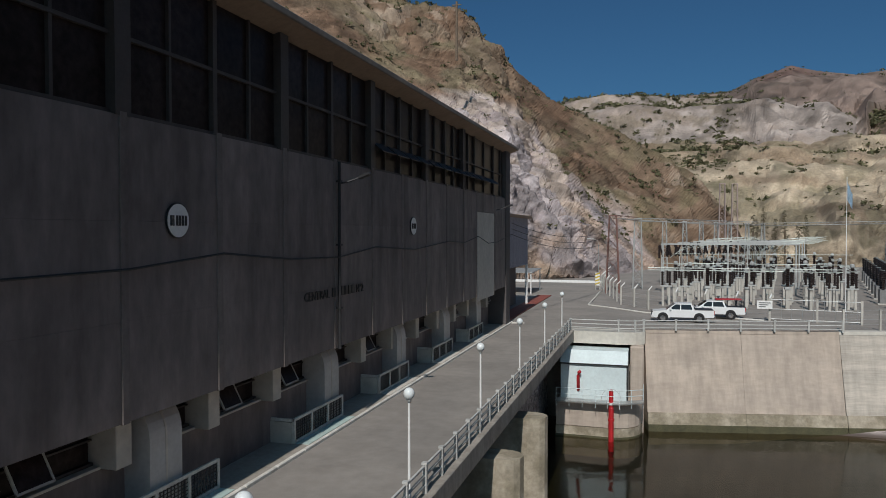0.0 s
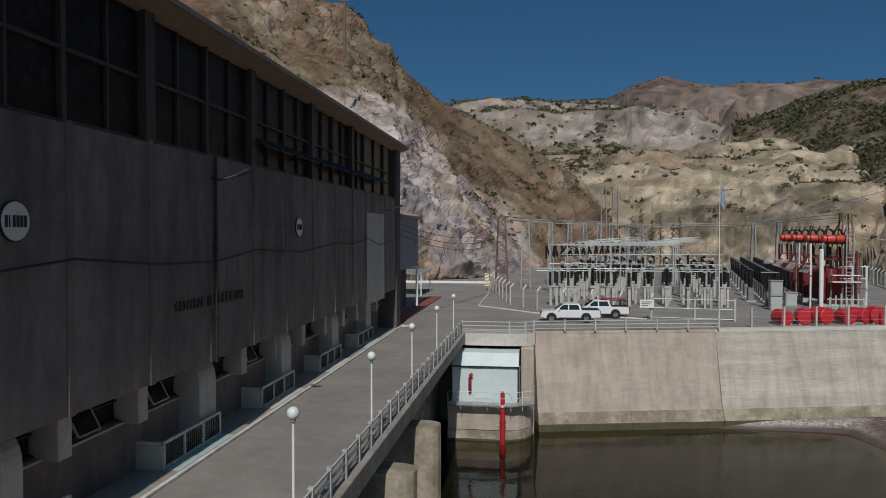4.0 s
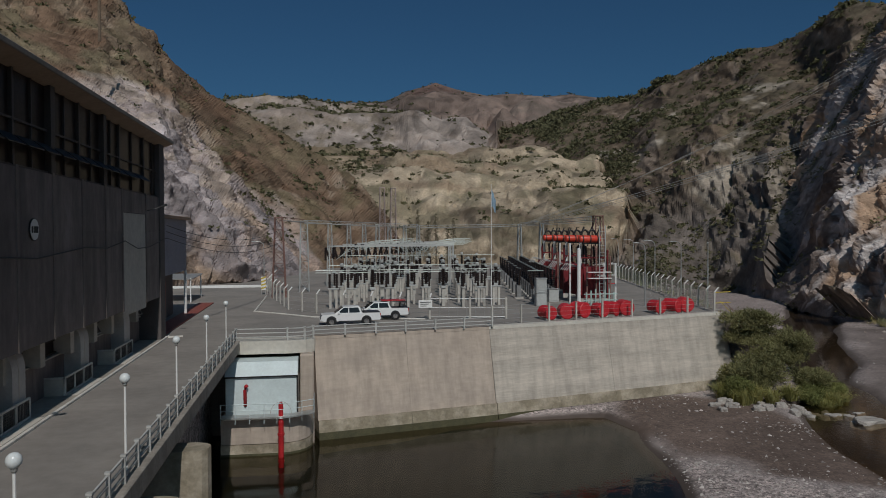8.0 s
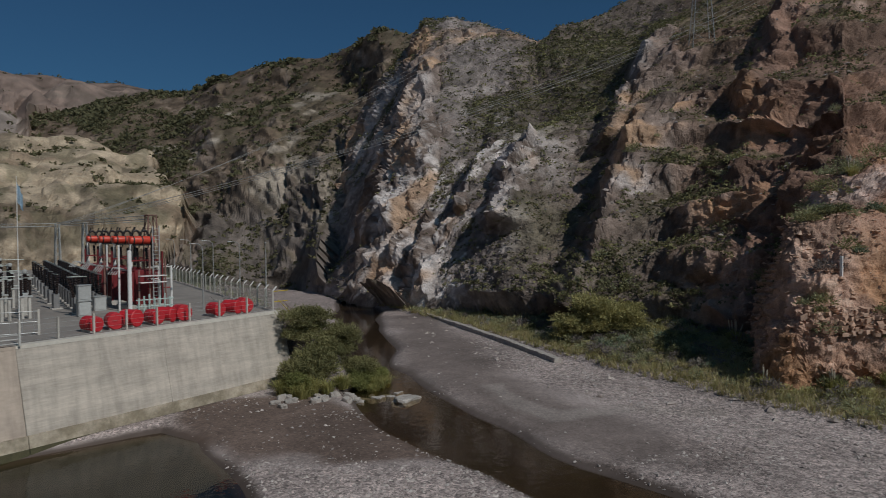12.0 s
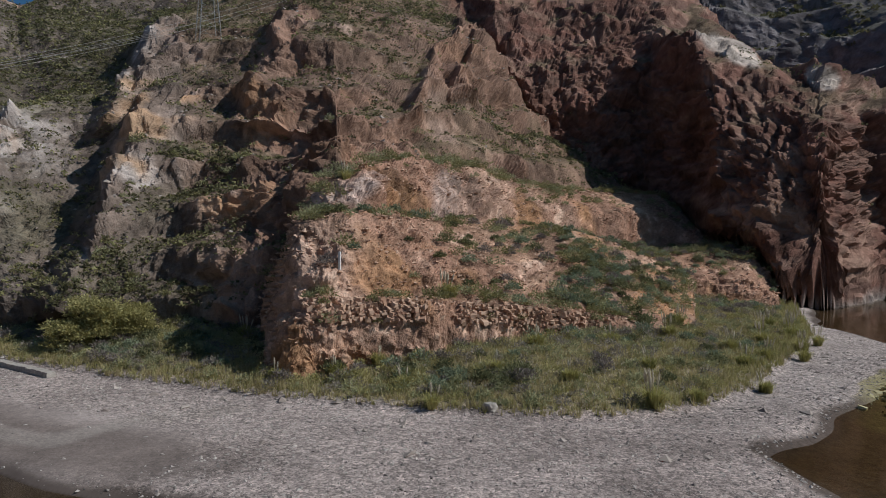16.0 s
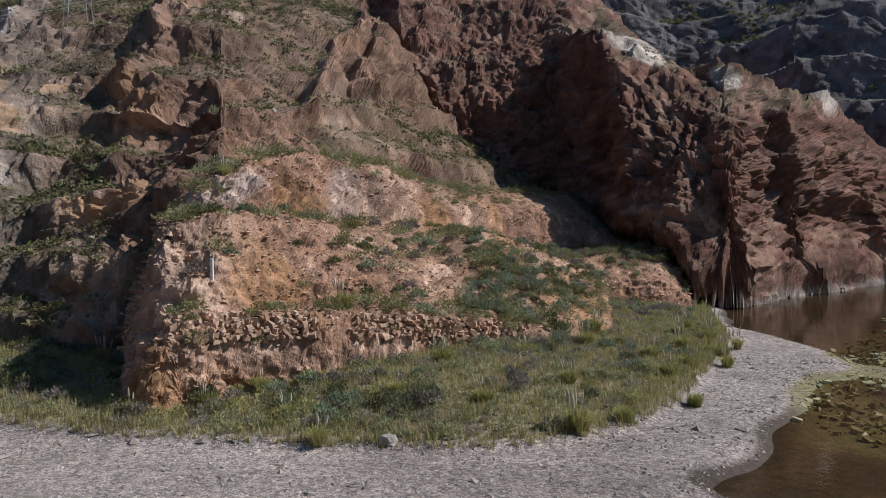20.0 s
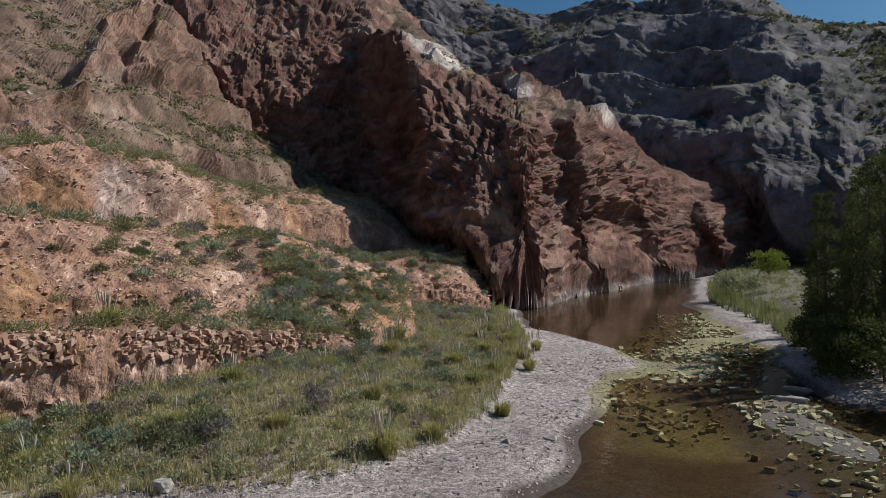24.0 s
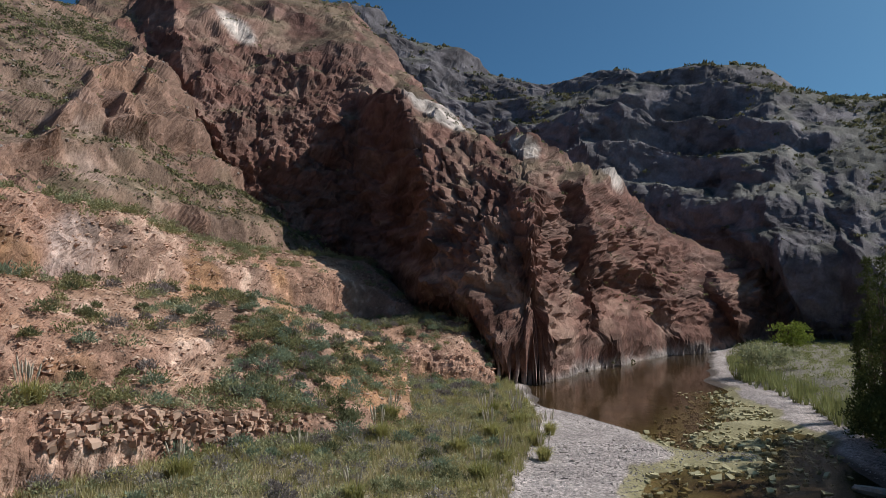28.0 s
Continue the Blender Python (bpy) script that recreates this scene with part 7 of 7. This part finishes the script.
tr = transformer()
tr.matrix_basis = pose(30.9, 85.2, 0)
for x, y, h in ((28.2, 84.0, 6.9), (32.9, 83.4, 5.4), (29.9, 83.0, 4.2), (31.0, 82.9, 6.4), (27.6, 86.6, 5.6), (30.2, 93.5, 6.8)):
    riser = thing("vent_pipe", "slim vertical steel pipe beside the transformers", "pipe", "transformer pipes", at=pose(x, y, 0))
    part("pipe", Build().lathe([(0.1, 0), (0.1, h), (0.05, h + 0.08)], 8), WHITE if h > 6.5 else OXIDE_STEEL, riser)
    part("flange", Build().lathe([(0.17, h * 0.5), (0.17, h * 0.5 + 0.08)], 8), BLACK, riser)
for k in range(1, 4):
    copy_thing(tr, pose(30.9 + 0.9 * k, 85.2 + 7.5 * k, 0))
pole = thing("pipe_pole", "thick white vent pole beside the transformer", "pole")
part("pole", Build().lathe([(0.22, 0), (0.22, 6.3), (0.12, 6.4)], 10), WHITE, pole)
pole.matrix_basis = pose(29.0, 83.2, 0)
ladder = thing("steel_ladder", "pale steel ladder frame with platforms", "ladder")
for x in (-0.35, 0.35):
    part("stile", Build().box(x - 0.05, x + 0.05, -0.05, 0.05, 0, 9.0), GALV, ladder)
for k in range(22):
    part("rung", Build().box(-0.35, 0.35, -0.03, 0.03, 0.4 * k + 0.3, 0.4 * k + 0.35), GALV, ladder)
for z in (2.9, 3.6):
    part("platform", Build().box(-1.8, 1.0, -0.4, 0.4, z, z + 0.08), WHITE, ladder)
ladder.matrix_basis = pose(31.6, 82.6, 0)
pipes = thing("pipe_manifold", "pale green pipe manifold on the ground", "pipes")
for k in range(7):
    part("riser", Build().tube([(29.3 + 0.55 * k, 81.6, 0), (29.3 + 0.55 * k, 81.6, 1.4 + 0.2 * (k % 3))], 0.09, 6), TEAL, pipes)
for z in (0.5, 1.2):
    part("header", Build().tube([(29.0, 81.6, z), (33.0, 81.6, z)], 0.07, 6), TEAL, pipes)
guard = thing("guard_rail", "white tubular guard frame beside the transformer", "guard frame")
for x in (32.4, 33.8):
    part("post", Build().tube([(x, 84.0, 0), (x, 84.0, 4.6)], 0.12, 8), WHITE, guard)
for z in (2.2, 3.2, 4.5):
    part("bar", Build().tube([(31.2, 84.0, z), (33.8, 84.0, z)], 0.06, 6), WHITE if z > 3 else RED, guard)


def drum(i):
    ob = thing("oil_drum", "glossy crimson steel drum lying by the yard fence", "drum", "red drums by the fence")
    r = 0.66 + 0.05 * (i % 3)
    lie = pose(0, 0, r, 90, 0, 0)
    part("barrel", Build().lathe([(r - 0.06, -0.8), (r, -0.74), (r, 0.74), (r - 0.06, 0.8)], 24, lie), CRIMSON, ob)
    part("lid", Build().lathe([(r - 0.1, -0.83), (r - 0.06, -0.8)], 24, lie), WHITE if i in (0, 6) else CRIMSON, ob)
    for v in (-0.28, 0.28):
        part("hoop", Build().lathe([(r + 0.02, v - 0.03), (r + 0.02, v + 0.03)], 24, lie), CRIMSON, ob)
    part("bung", Build().lathe([(0.07, -0.86), (0.07, -0.8)], 8, pose(0.25, 0, r + 0.25, 90, 0, 0)), CHROME, ob)
    for x in (-0.5, 0.3):
        part("chock", Build().box(x, x + 0.2, -0.7, 0.7, 0, 0.2), PEDESTAL, ob)
    return ob


for i, (x, y, a) in enumerate(((20.7, 69.2, 12), (22.7, 69.7, -8), (24.3, 70.2, 25), (26.4, 70.4, 5), (27.7, 71.0, 40), (29.3, 71.2, 0), (33.2, 72.2, 10), (35.2, 72.7, 30), (36.7, 73.0, -10))):
    drum(i).matrix_basis = pose(x, y, 0, 0, 0, a)


def floodlight_pole(h, arm):
    ob = thing("street_lamp", "tall grey lamp pole with a curved arm", "street lamp", "yard light poles")
    part("pole", Build().lathe([(0.09, 0), (0.05, h - 0.8)], 8), GALV, ob)
    part("arm", Build().tube([(0, 0, h - 0.85), (0.1 * arm, 0, h - 0.3), (0.5 * arm, 0, h), (1.3 * arm, 0, h + 0.05)], 0.04, 6), GALV, ob)
    part("head", Build().box(1.1 * arm, 1.75 * arm, -0.12, 0.12, h, h + 0.12, 0.03), GREY_PAINT, ob)
    return ob


lp = floodlight_pole(7.0, -1)
lp.matrix_basis = pose(35.2, 79.1, 0, 0, 0, 20)
for x, y, a in ((41.0, 76, 60), (47.0, 101, 0), (50.5, 116, 0), (53.8, 130, 20), (44.2, 88, 10), (-8.6, 112, 0)):
    copy_thing(lp, pose(x, y, 0, 0, 0, a))
flag = thing("flag_pole", "thin white flag pole with a limp pale blue flag", "flag pole")
part("pole", Build().lathe([(0.05, 0), (0.025, 13.6)], 8), WHITE, flag)
cloth = Build()
for k in range(8):
    x0, x1 = 0.05 + 0.055 * k, 0.05 + 0.055 * (k + 1)
    y0, y1 = 0.12 * math.sin(k * 1.3), 0.12 * math.sin((k + 1) * 1.3)
    cloth.add([(x0, y0, 11.3 - 0.12 * k), (x1, y1, 11.2 - 0.12 * k), (x1, y1, 13.0 - 0.16 * k), (x0, y0, 13.1 - 0.16 * k), (x0, y0 + 0.02, 11.3 - 0.12 * k), (x1, y1 + 0.02, 11.2 - 0.12 * k), (x1, y1 + 0.02, 13.0 - 0.16 * k), (x0, y0 + 0.02, 13.1 - 0.16 * k)], [(0, 1, 2, 3), (7, 6, 5, 4), (0, 4, 5, 1), (2, 6, 7, 3)])
part("flag", cloth, FLAG_BLUE, flag, "pale blue cloth hanging in folds")
flag.matrix_basis = pose(18.2, 81.5, 0)
stair = thing("bank_stair", "yellow railed steel stair down to the river", "stair")
for s in (0, 0.9):
    part("stringer", Build().tube([(40.6, 71.9 + s, 0.0), (46.5, 73.0 + s, -5.2)], 0.08, 5), OXIDE_STEEL, stair)
    part("handrail", Build().tube([(40.6, 71.9 + s, 1.0), (46.5, 73.0 + s, -4.2)], 0.04, 5), YELLOW if s else OXIDE_STEEL, stair)
for k in range(16):
    part("tread", Build().box(40.7 + 0.37 * k, 41.0 + 0.37 * k, 71.95 + 0.07 * k, 72.8 + 0.07 * k, -0.15 - 0.325 * k, -0.1 - 0.325 * k), OXIDE_STEEL, stair)
for z in (0.9, 2.0):
    part("bar", Build().tube([(39.7, 72.2, z), (41.6, 72.6, z)], 0.05, 5), YELLOW, stair)

# ---- overhead lines and pylons ----
py = lattice_tower("pylon", "grey steel lattice pylon on the ridge", 26, 5.0, 1.2, GALV, "pylons", bays=9)
py.matrix_basis = pose(0, 0, 0)
part("crossarm", Build().tube([(-6, 0, 19), (6, 0, 19)], 0.15, 4).tube([(-5, 0, 23), (5, 0, 23)], 0.15, 4), GALV, py)


def hill_z(bearing, r):
    """Height of the ground at a bearing and distance from the middle."""
    i = int(np.argmin(np.abs(T_AZ[:, 0] - bearing)))
    return float(np.interp(r, T_R[i], T_XYZ[2][i]))


py2 = copy_thing(py, pose(156, 84, hill_z(62.9, 176) - 1, 0, 0, 40))
py.matrix_basis = pose(185, 67, hill_z(71.2, 196) - 1)


def span(a, b, drop):
    a, b = Vector(a), Vector(b)
    return [a + (b - a) * k / 16 - Vector((0, 0, drop * 4 * (k / 16) * (1 - k / 16))) for k in range(17)]


for k, off in enumerate((-6, -3.5, 0, 3.5, 6)):
    tagged(part("power_line", Build().tube(span((199 + 0.6 * off, 74 + 0.6 * off, 76 - 0.4 * abs(off)), (34 + 0.5 * off, 118 + 3 * off, 9.8), 5), 0.028, 4), ALU_WIRE), "thin overhead power line across the valley", "power line", "power lines")
for k, off in enumerate((-4, 0, 4)):
    tagged(part("power_line", Build().tube(span((150 + 0.6 * off, 143 - 0.5 * off, 66), (36 + 0.5 * off, 132 + 2.5 * off, 9.6), 4), 0.028, 4), ALU_WIRE), "thin overhead power line across the valley", "power line", "power lines")
for k in range(3):
    tagged(part("power_line", Build().tube(span((-12.4, 63.3, 7.9 + 0.5 * k), (-5.7, 98.5, 7.0 + 0.8 * k), 1.2), 0.025, 4), WIRE), "black cable from the hall to the switchyard", "power line", "power lines")
    tagged(part("power_line", Build().tube(span((-5.7 + 0.5 * k, 98.5, 9.9), (33.2, 88.0 + 0.5 * k, 9.6), 0.9), 0.03, 4), ALU_WIRE), "thin overhead line over the switchyard", "power line", "power lines")
hill = thing("hill_pole", "weathered wooden pole on the hillside", "pole")
part("pole", Build().lathe([(0.3, -3), (0.22, 9)], 8), BARK, hill)
part("crossarm", Build().box(-1.0, 1.0, -0.1, 0.1, 8.2, 8.4), BARK, hill)
hill.matrix_basis = pose(-39.5, 143.4, 46)


# ---- trees, bushes, reeds, stones ----
def ground_z(x, y):
    d = (T_VERTS[:, 0] - x) ** 2 + (T_VERTS[:, 1] - y) ** 2
    return float(T_VERTS[np.argmin(d), 2])


def tree(name, label, x, y, height, width, mat, lobes, leaf, count, shape="round", group=""):
    """A tapered trunk with limbs and a crown of many leaves in uneven lobes."""
    z = ground_z(x, y)
    ob = thing(name, label, "tree" if name == "poplar" or name == "tree" else "bush", group, at=pose(x, y, z - 0.1))
    wood = Build().tube([(0, 0, 0), (0.03 * width, 0.02 * width, height * 0.3), (0, 0.03 * width, height * 0.75)], [0.035 * height * 0.5, 0.02 * height * 0.6, 0.01], 7)
    cs, rs = [], []
    for k in range(lobes):
        a, u = rng.random() * 6.28, (k + 0.5) / lobes
        if shape == "tall":
            h = height * (0.12 + 0.85 * u)
            d = width * 0.32 * (1 - abs(u - 0.35) * 1.1) * rng.random() ** 0.5
            r = width * (0.36 - 0.24 * u) * (0.8 + 0.4 * rng.random())
        else:
            h = height * (0.15 + 0.6 * rng.random())
            d = width * 0.42 * rng.random() ** 0.6
            r = width * (0.14 + 0.1 * rng.random())
        c = (d * math.cos(a), d * math.sin(a), h)
        if k % (lobes // 6) == 0:
            part("limb", Build().tube([(0, 0, h * 0.45), (c[0] * 0.6, c[1] * 0.6, h * 0.8), c], [0.008 * height + 0.01, 0.006 * height, 0.008], 5), BARK, ob)
        cs.append(c)
        rs.append(r)
    part("trunk", wood, BARK, ob)
    v, f = shrubs(np.array(cs), np.array(rs) * (1.1 if shape == "tall" else 1.35), count, leaf)
    v[:, 2] = np.maximum(v[:, 2], 0.06 + 0.1 * rng.random(len(v)))
    part("crown", sheet("crown", v, f, mat, False), None, ob)
    return ob


for x, y, h, w in ((40.3, 65.8, 4.4, 4.6), (43.4, 66.4, 4.6, 4.6), (41.5, 69.0, 4.8, 4.6), (46.3, 66.6, 3.6, 4.0), (38.8, 66.6, 3.4, 3.6)):
    tree("bush", "rough olive-green river bush at the foot of the wall", x, y, h, w, OLIVE_DARK, 44, 0.045, 260, group="bushes below the wall")
for x, y, h, w in ((37.6, 64.3, 2.4, 2.6), (44.6, 64.2, 2.2, 2.8), (47.6, 65.2, 2.4, 2.6)):
    tree("bush", "small fresh green bush at the foot of the wall", x, y, h, w, BUSH_LEAF, 30, 0.04, 200, group="bushes below the wall")
for x, y, h, w in ((80.6, 60.4, 6.5, 6.5), (83.0, 57.0, 5.0, 5.0), (78.2, 62.6, 4.2, 4.5)):
    tree("bush", "tall olive-green bush below the crags", x, y, h, w, OLIVE_LEAF, 36, 0.07, 220, group="bushes below the crags")
for x, y, h, w in ((91, -60.5, 20, 5.0), (86, -59.5, 19, 4.8), (97, -64.5, 20, 4.6), (83.5, -59, 23, 5.8), (88.5, -65, 23, 6), (80.5, -58.5, 24, 6), (78, -60, 24, 6), (94, -68, 22, 5.6), (104, -69.5, 12, 2.4), (99, -71.5, 21, 4.4)):
    tree("poplar", "tall dark green poplar on the river bank", x, y, h, w, POPLAR, 44, 0.07, 120, "tall", "poplars on the bank")
for x, y, h, w in ((88, -57.5, 6, 6), (93, -61, 5, 6), (81, -56.5, 6, 6), (75, -53, 8, 7), (70, -51, 8, 8), (77, -50, 6, 6), (83, -53, 7, 7), (65, -50, 8, 8), (60, -53, 9, 9), (85, -56.5, 7, 6), (79, -52, 8, 7), (90, -61, 8, 6)):
    tree("bush", "dark river bush under the poplars", x, y, h, w, POPLAR, 24, 0.08, 110, group="bushes under the poplars")
BARE = foliage("bare_twigs", (0.13, 0.115, 0.08), (0.27, 0.24, 0.16))
for x, y, h in ((20.5, 176, 13), (23.0, 178, 15), (25.0, 175, 12), (27.5, 179, 14), (30.0, 177, 11), (32.0, 180, 13), (22.0, 182, 12)):
    tree("poplar", "thin grey-green half-bare poplar behind the switchyard", x, y, h, 2.4, BARE, 30, 0.07, 60, "tall", "poplars behind the switchyard")
tree("tree", "bright yellow-green small tree on the bank", 182, -124, 8, 9, foliage("fresh_leaf", (0.12, 0.17, 0.03), (0.3, 0.34, 0.07)), 26, 0.12, 110)
tree("bush", "grey-green bank bush beside the stream", 150, -92, 5, 10, MEADOW_LEAF, 26, 0.1, 110)

REED = foliage("reed", (0.24, 0.25, 0.08), (0.55, 0.5, 0.22))


def pampas(x, y, h, plumes, label):
    ob = thing("pampas_grass", label, "grass clump", "pampas clumps", at=pose(x, y, ground_z(x, y) - 0.05))
    v, f = blades(np.zeros((1, 3)) + rng.normal(scale=0.25, size=(9, 3)) * [1, 1, 0], np.full(9, h * 0.85), 50, 0.9, 0.03, 1.2)
    part("leaves", sheet("leaves", v, f, REED, False), None, ob)
    for k in range(plumes):
        a, d = rng.random() * 6.28, 0.5 * h * rng.random()
        tip = (d * math.cos(a) * 1.2, d * math.sin(a) * 1.2, h * (1.15 + 0.35 * rng.random()))
        base = (d * 0.3 * math.cos(a), d * 0.3 * math.sin(a), 0.0)
        point = lambda q: tuple(b_ + (t_ - b_) * q for b_, t_ in zip(base, tip))  # noqa: E731
        part("plume", Build().tube([base, point(0.6), point(0.72), point(0.88), tip], [0.015, 0.02, 0.085, 0.07, 0.012], 6), PLUME, ob)
    return ob


for x, y, h, n in ((64.6, -1.8, 2.3, 11), (61.6, 16.6, 1.6, 3), (67.6, -5.8, 1.6, 0), (74.0, -13.2, 1.6, 2), (95.0, -7.5, 2.2, 7), (107, -25.5, 2.2, 6), (92.5, -14.5, 2.0, 6), (89.0, -17.5, 1.9, 5), (82.0, 18.5, 2.3, 8), (82.5, 42.5, 2.0, 6),
                   (91.5, 33.0, 1.8, 4), (100, -20, 2.2, 7), (84, -14, 1.9, 5), (70, 5, 1.5, 2), (77, -3, 1.7, 4), (103, -10, 2.0, 5), (68, 33, 1.6, 2), (112, -27, 2.2, 7), (86, 0, 1.8, 4), (73, 24, 1.7, 3), (117, -28, 2.0, 5), (98, -24, 2.1, 6), (109, -22, 2.2, 7), (114, -24.5, 2.2, 8), (104, -28, 2.0, 6), (120, -30.5, 2.2, 7), (80.5, 8.5, 1.9, 5), (66.5, 20, 1.7, 3), (71.5, 12, 1.6, 2), (92, -22.5, 1.9, 4), (69.5, 27.5, 1.6, 3)):
    pampas(x, y, h, n, "clump of pampas grass with pale plumes" if n else "bright green reed clump at the gravel edge")


for x, y, h in ((37.0, 63.0, 2.0), (38.4, 63.2, 2.3), (36.6, 65.0, 2.2), (39.9, 63.0, 1.8), (42.0, 63.6, 2.0), (46.6, 63.6, 2.2), (48.4, 64.6, 2.0), (45.4, 62.8, 1.6), (49.0, 66.5, 2.0)):
    pampas(x, y, h, 0, "yellow-green reed clump below the retaining wall")


def boulder(name, label, x, y, size, turn, mat=STONE):
    bm = bmesh.new()
    bmesh.ops.create_icosphere(bm, subdivisions=3, radius=1.0)
    for v in bm.verts:
        p = v.co * 1.3
        k = 1 + 0.28 * noise.noise(p + Vector((x, y, 0))) + 0.1 * noise.noise(p * 3.1)
        v.co = Vector((max(-0.8, min(0.8, v.co.x)) * size[0] * k, max(-0.75, min(0.75, v.co.y)) * size[1] * k, max(-0.6, min(0.6, v.co.z)) * size[2] * k))
    me = bpy.data.meshes.new(name)
    bm.to_mesh(me)
    bm.free()
    me.materials.append(mat)
    ob = tagged(new(name, me), label, "boulder", "river boulders")
    ob.matrix_basis = pose(x, y, ground_z(x, y) + size[2] * 0.25, 3, 4, turn)
    return ob


boulder("boulder", "flat grey slab of rock at the stream's edge", 45.2, 57.3, (1.9, 1.1, 0.8), 15)
boulder("boulder", "flat pale slab lying in the shallows", 74.0, -41.6, (1.7, 0.7, 0.5), 30)
boulder("boulder", "grey boulder in the shaded shallows", 78.0, -45.5, (1.6, 0.7, 0.6), 20)
boulder("boulder", "grey boulder among the meadow grass", 61.5, 11.7, (0.7, 0.6, 0.6), 50)
for k in range(26):
    a = rng.random()
    boulder("boulder", "broken grey rock below the wall bushes", 33.5 + 14 * a, 62.6 - 3.0 * a + 2.0 * rng.random() - 2.0 * rng.random(), (0.3 + 0.5 * rng.random(), 0.3 + 0.3 * rng.random(), 0.3 + 0.3 * rng.random()), 360 * rng.random())
track = thing("track_edge", "low dark stone edge of an old track", "wall")
edge = [(92, 112), (84, 93), (77.5, 78), (72, 66), (67.5, 57)]
for (x0, y0), (x1, y1) in zip(edge[:-1], edge[1:]):
    n = 9
    for k in range(n):
        xa, ya, xb, yb = x0 + (x1 - x0) * k / n, y0 + (y1 - y0) * k / n, x0 + (x1 - x0) * (k + 0.94) / n, y0 + (y1 - y0) * (k + 0.94) / n
        h = WATER + 1.05 + 0.12 * rng.random()
        part("stone", Build().add([(xa, ya, WATER + 0.2), (xb, yb, WATER + 0.2), (xb + 0.9, yb - 0.4, WATER + 0.2), (xa + 0.9, ya - 0.4, WATER + 0.2), (xa + 0.1, ya, h), (xb + 0.1, yb, h), (xb + 0.9, yb - 0.4, h), (xa + 0.9, ya - 0.4, h)], [(0, 3, 2, 1), (4, 5, 6, 7), (0, 1, 5, 4), (1, 2, 6, 5), (2, 3, 7, 6), (3, 0, 4, 7)]), STONE, track)
dry_wall = thing("dry_stone_wall", "rough dry-stone wall of red rubble along the terrace", "wall")
lip = RIDGES["ledge"]
places, sizes = [], []
for k in range(92):
    a = 69.6 + 0.255 * k
    base_r = float(np.interp(a, lip.bearing, lip.crest_r))
    top = EYE[2] + base_r * math.tan(math.radians(float(np.interp(a, lip.bearing, lip.crest))))
    if 79.0 < a < 81.0:
        continue
    for j in range(6):
        rad = base_r - 0.2 - 0.15 * j + 0.18 * rng.normal()
        turn = math.radians(a + 0.12 * (j % 2) + 0.1 * rng.normal())
        places.append((EYE[0] + rad * math.sin(turn), EYE[1] + rad * math.cos(turn), top + 0.05 - 0.38 * j + 0.1 * rng.normal()))
        sizes.append(0.26 + 0.3 * rng.random() ** 1.5)
part("stones", sheet("stones", *blocks(np.array(places), np.array(sizes) * 0.8), RUBBLE, False), None, dry_wall)
post = tagged(part("marker_post", Build().box(-0.12, 0.12, -0.12, 0.12, -0.3, 1.9, 0.02), WHITE), "white marker post on the red terrace", "post")
post.matrix_basis = pose(74.6, 28.6, ground_z(74.6, 28.6))
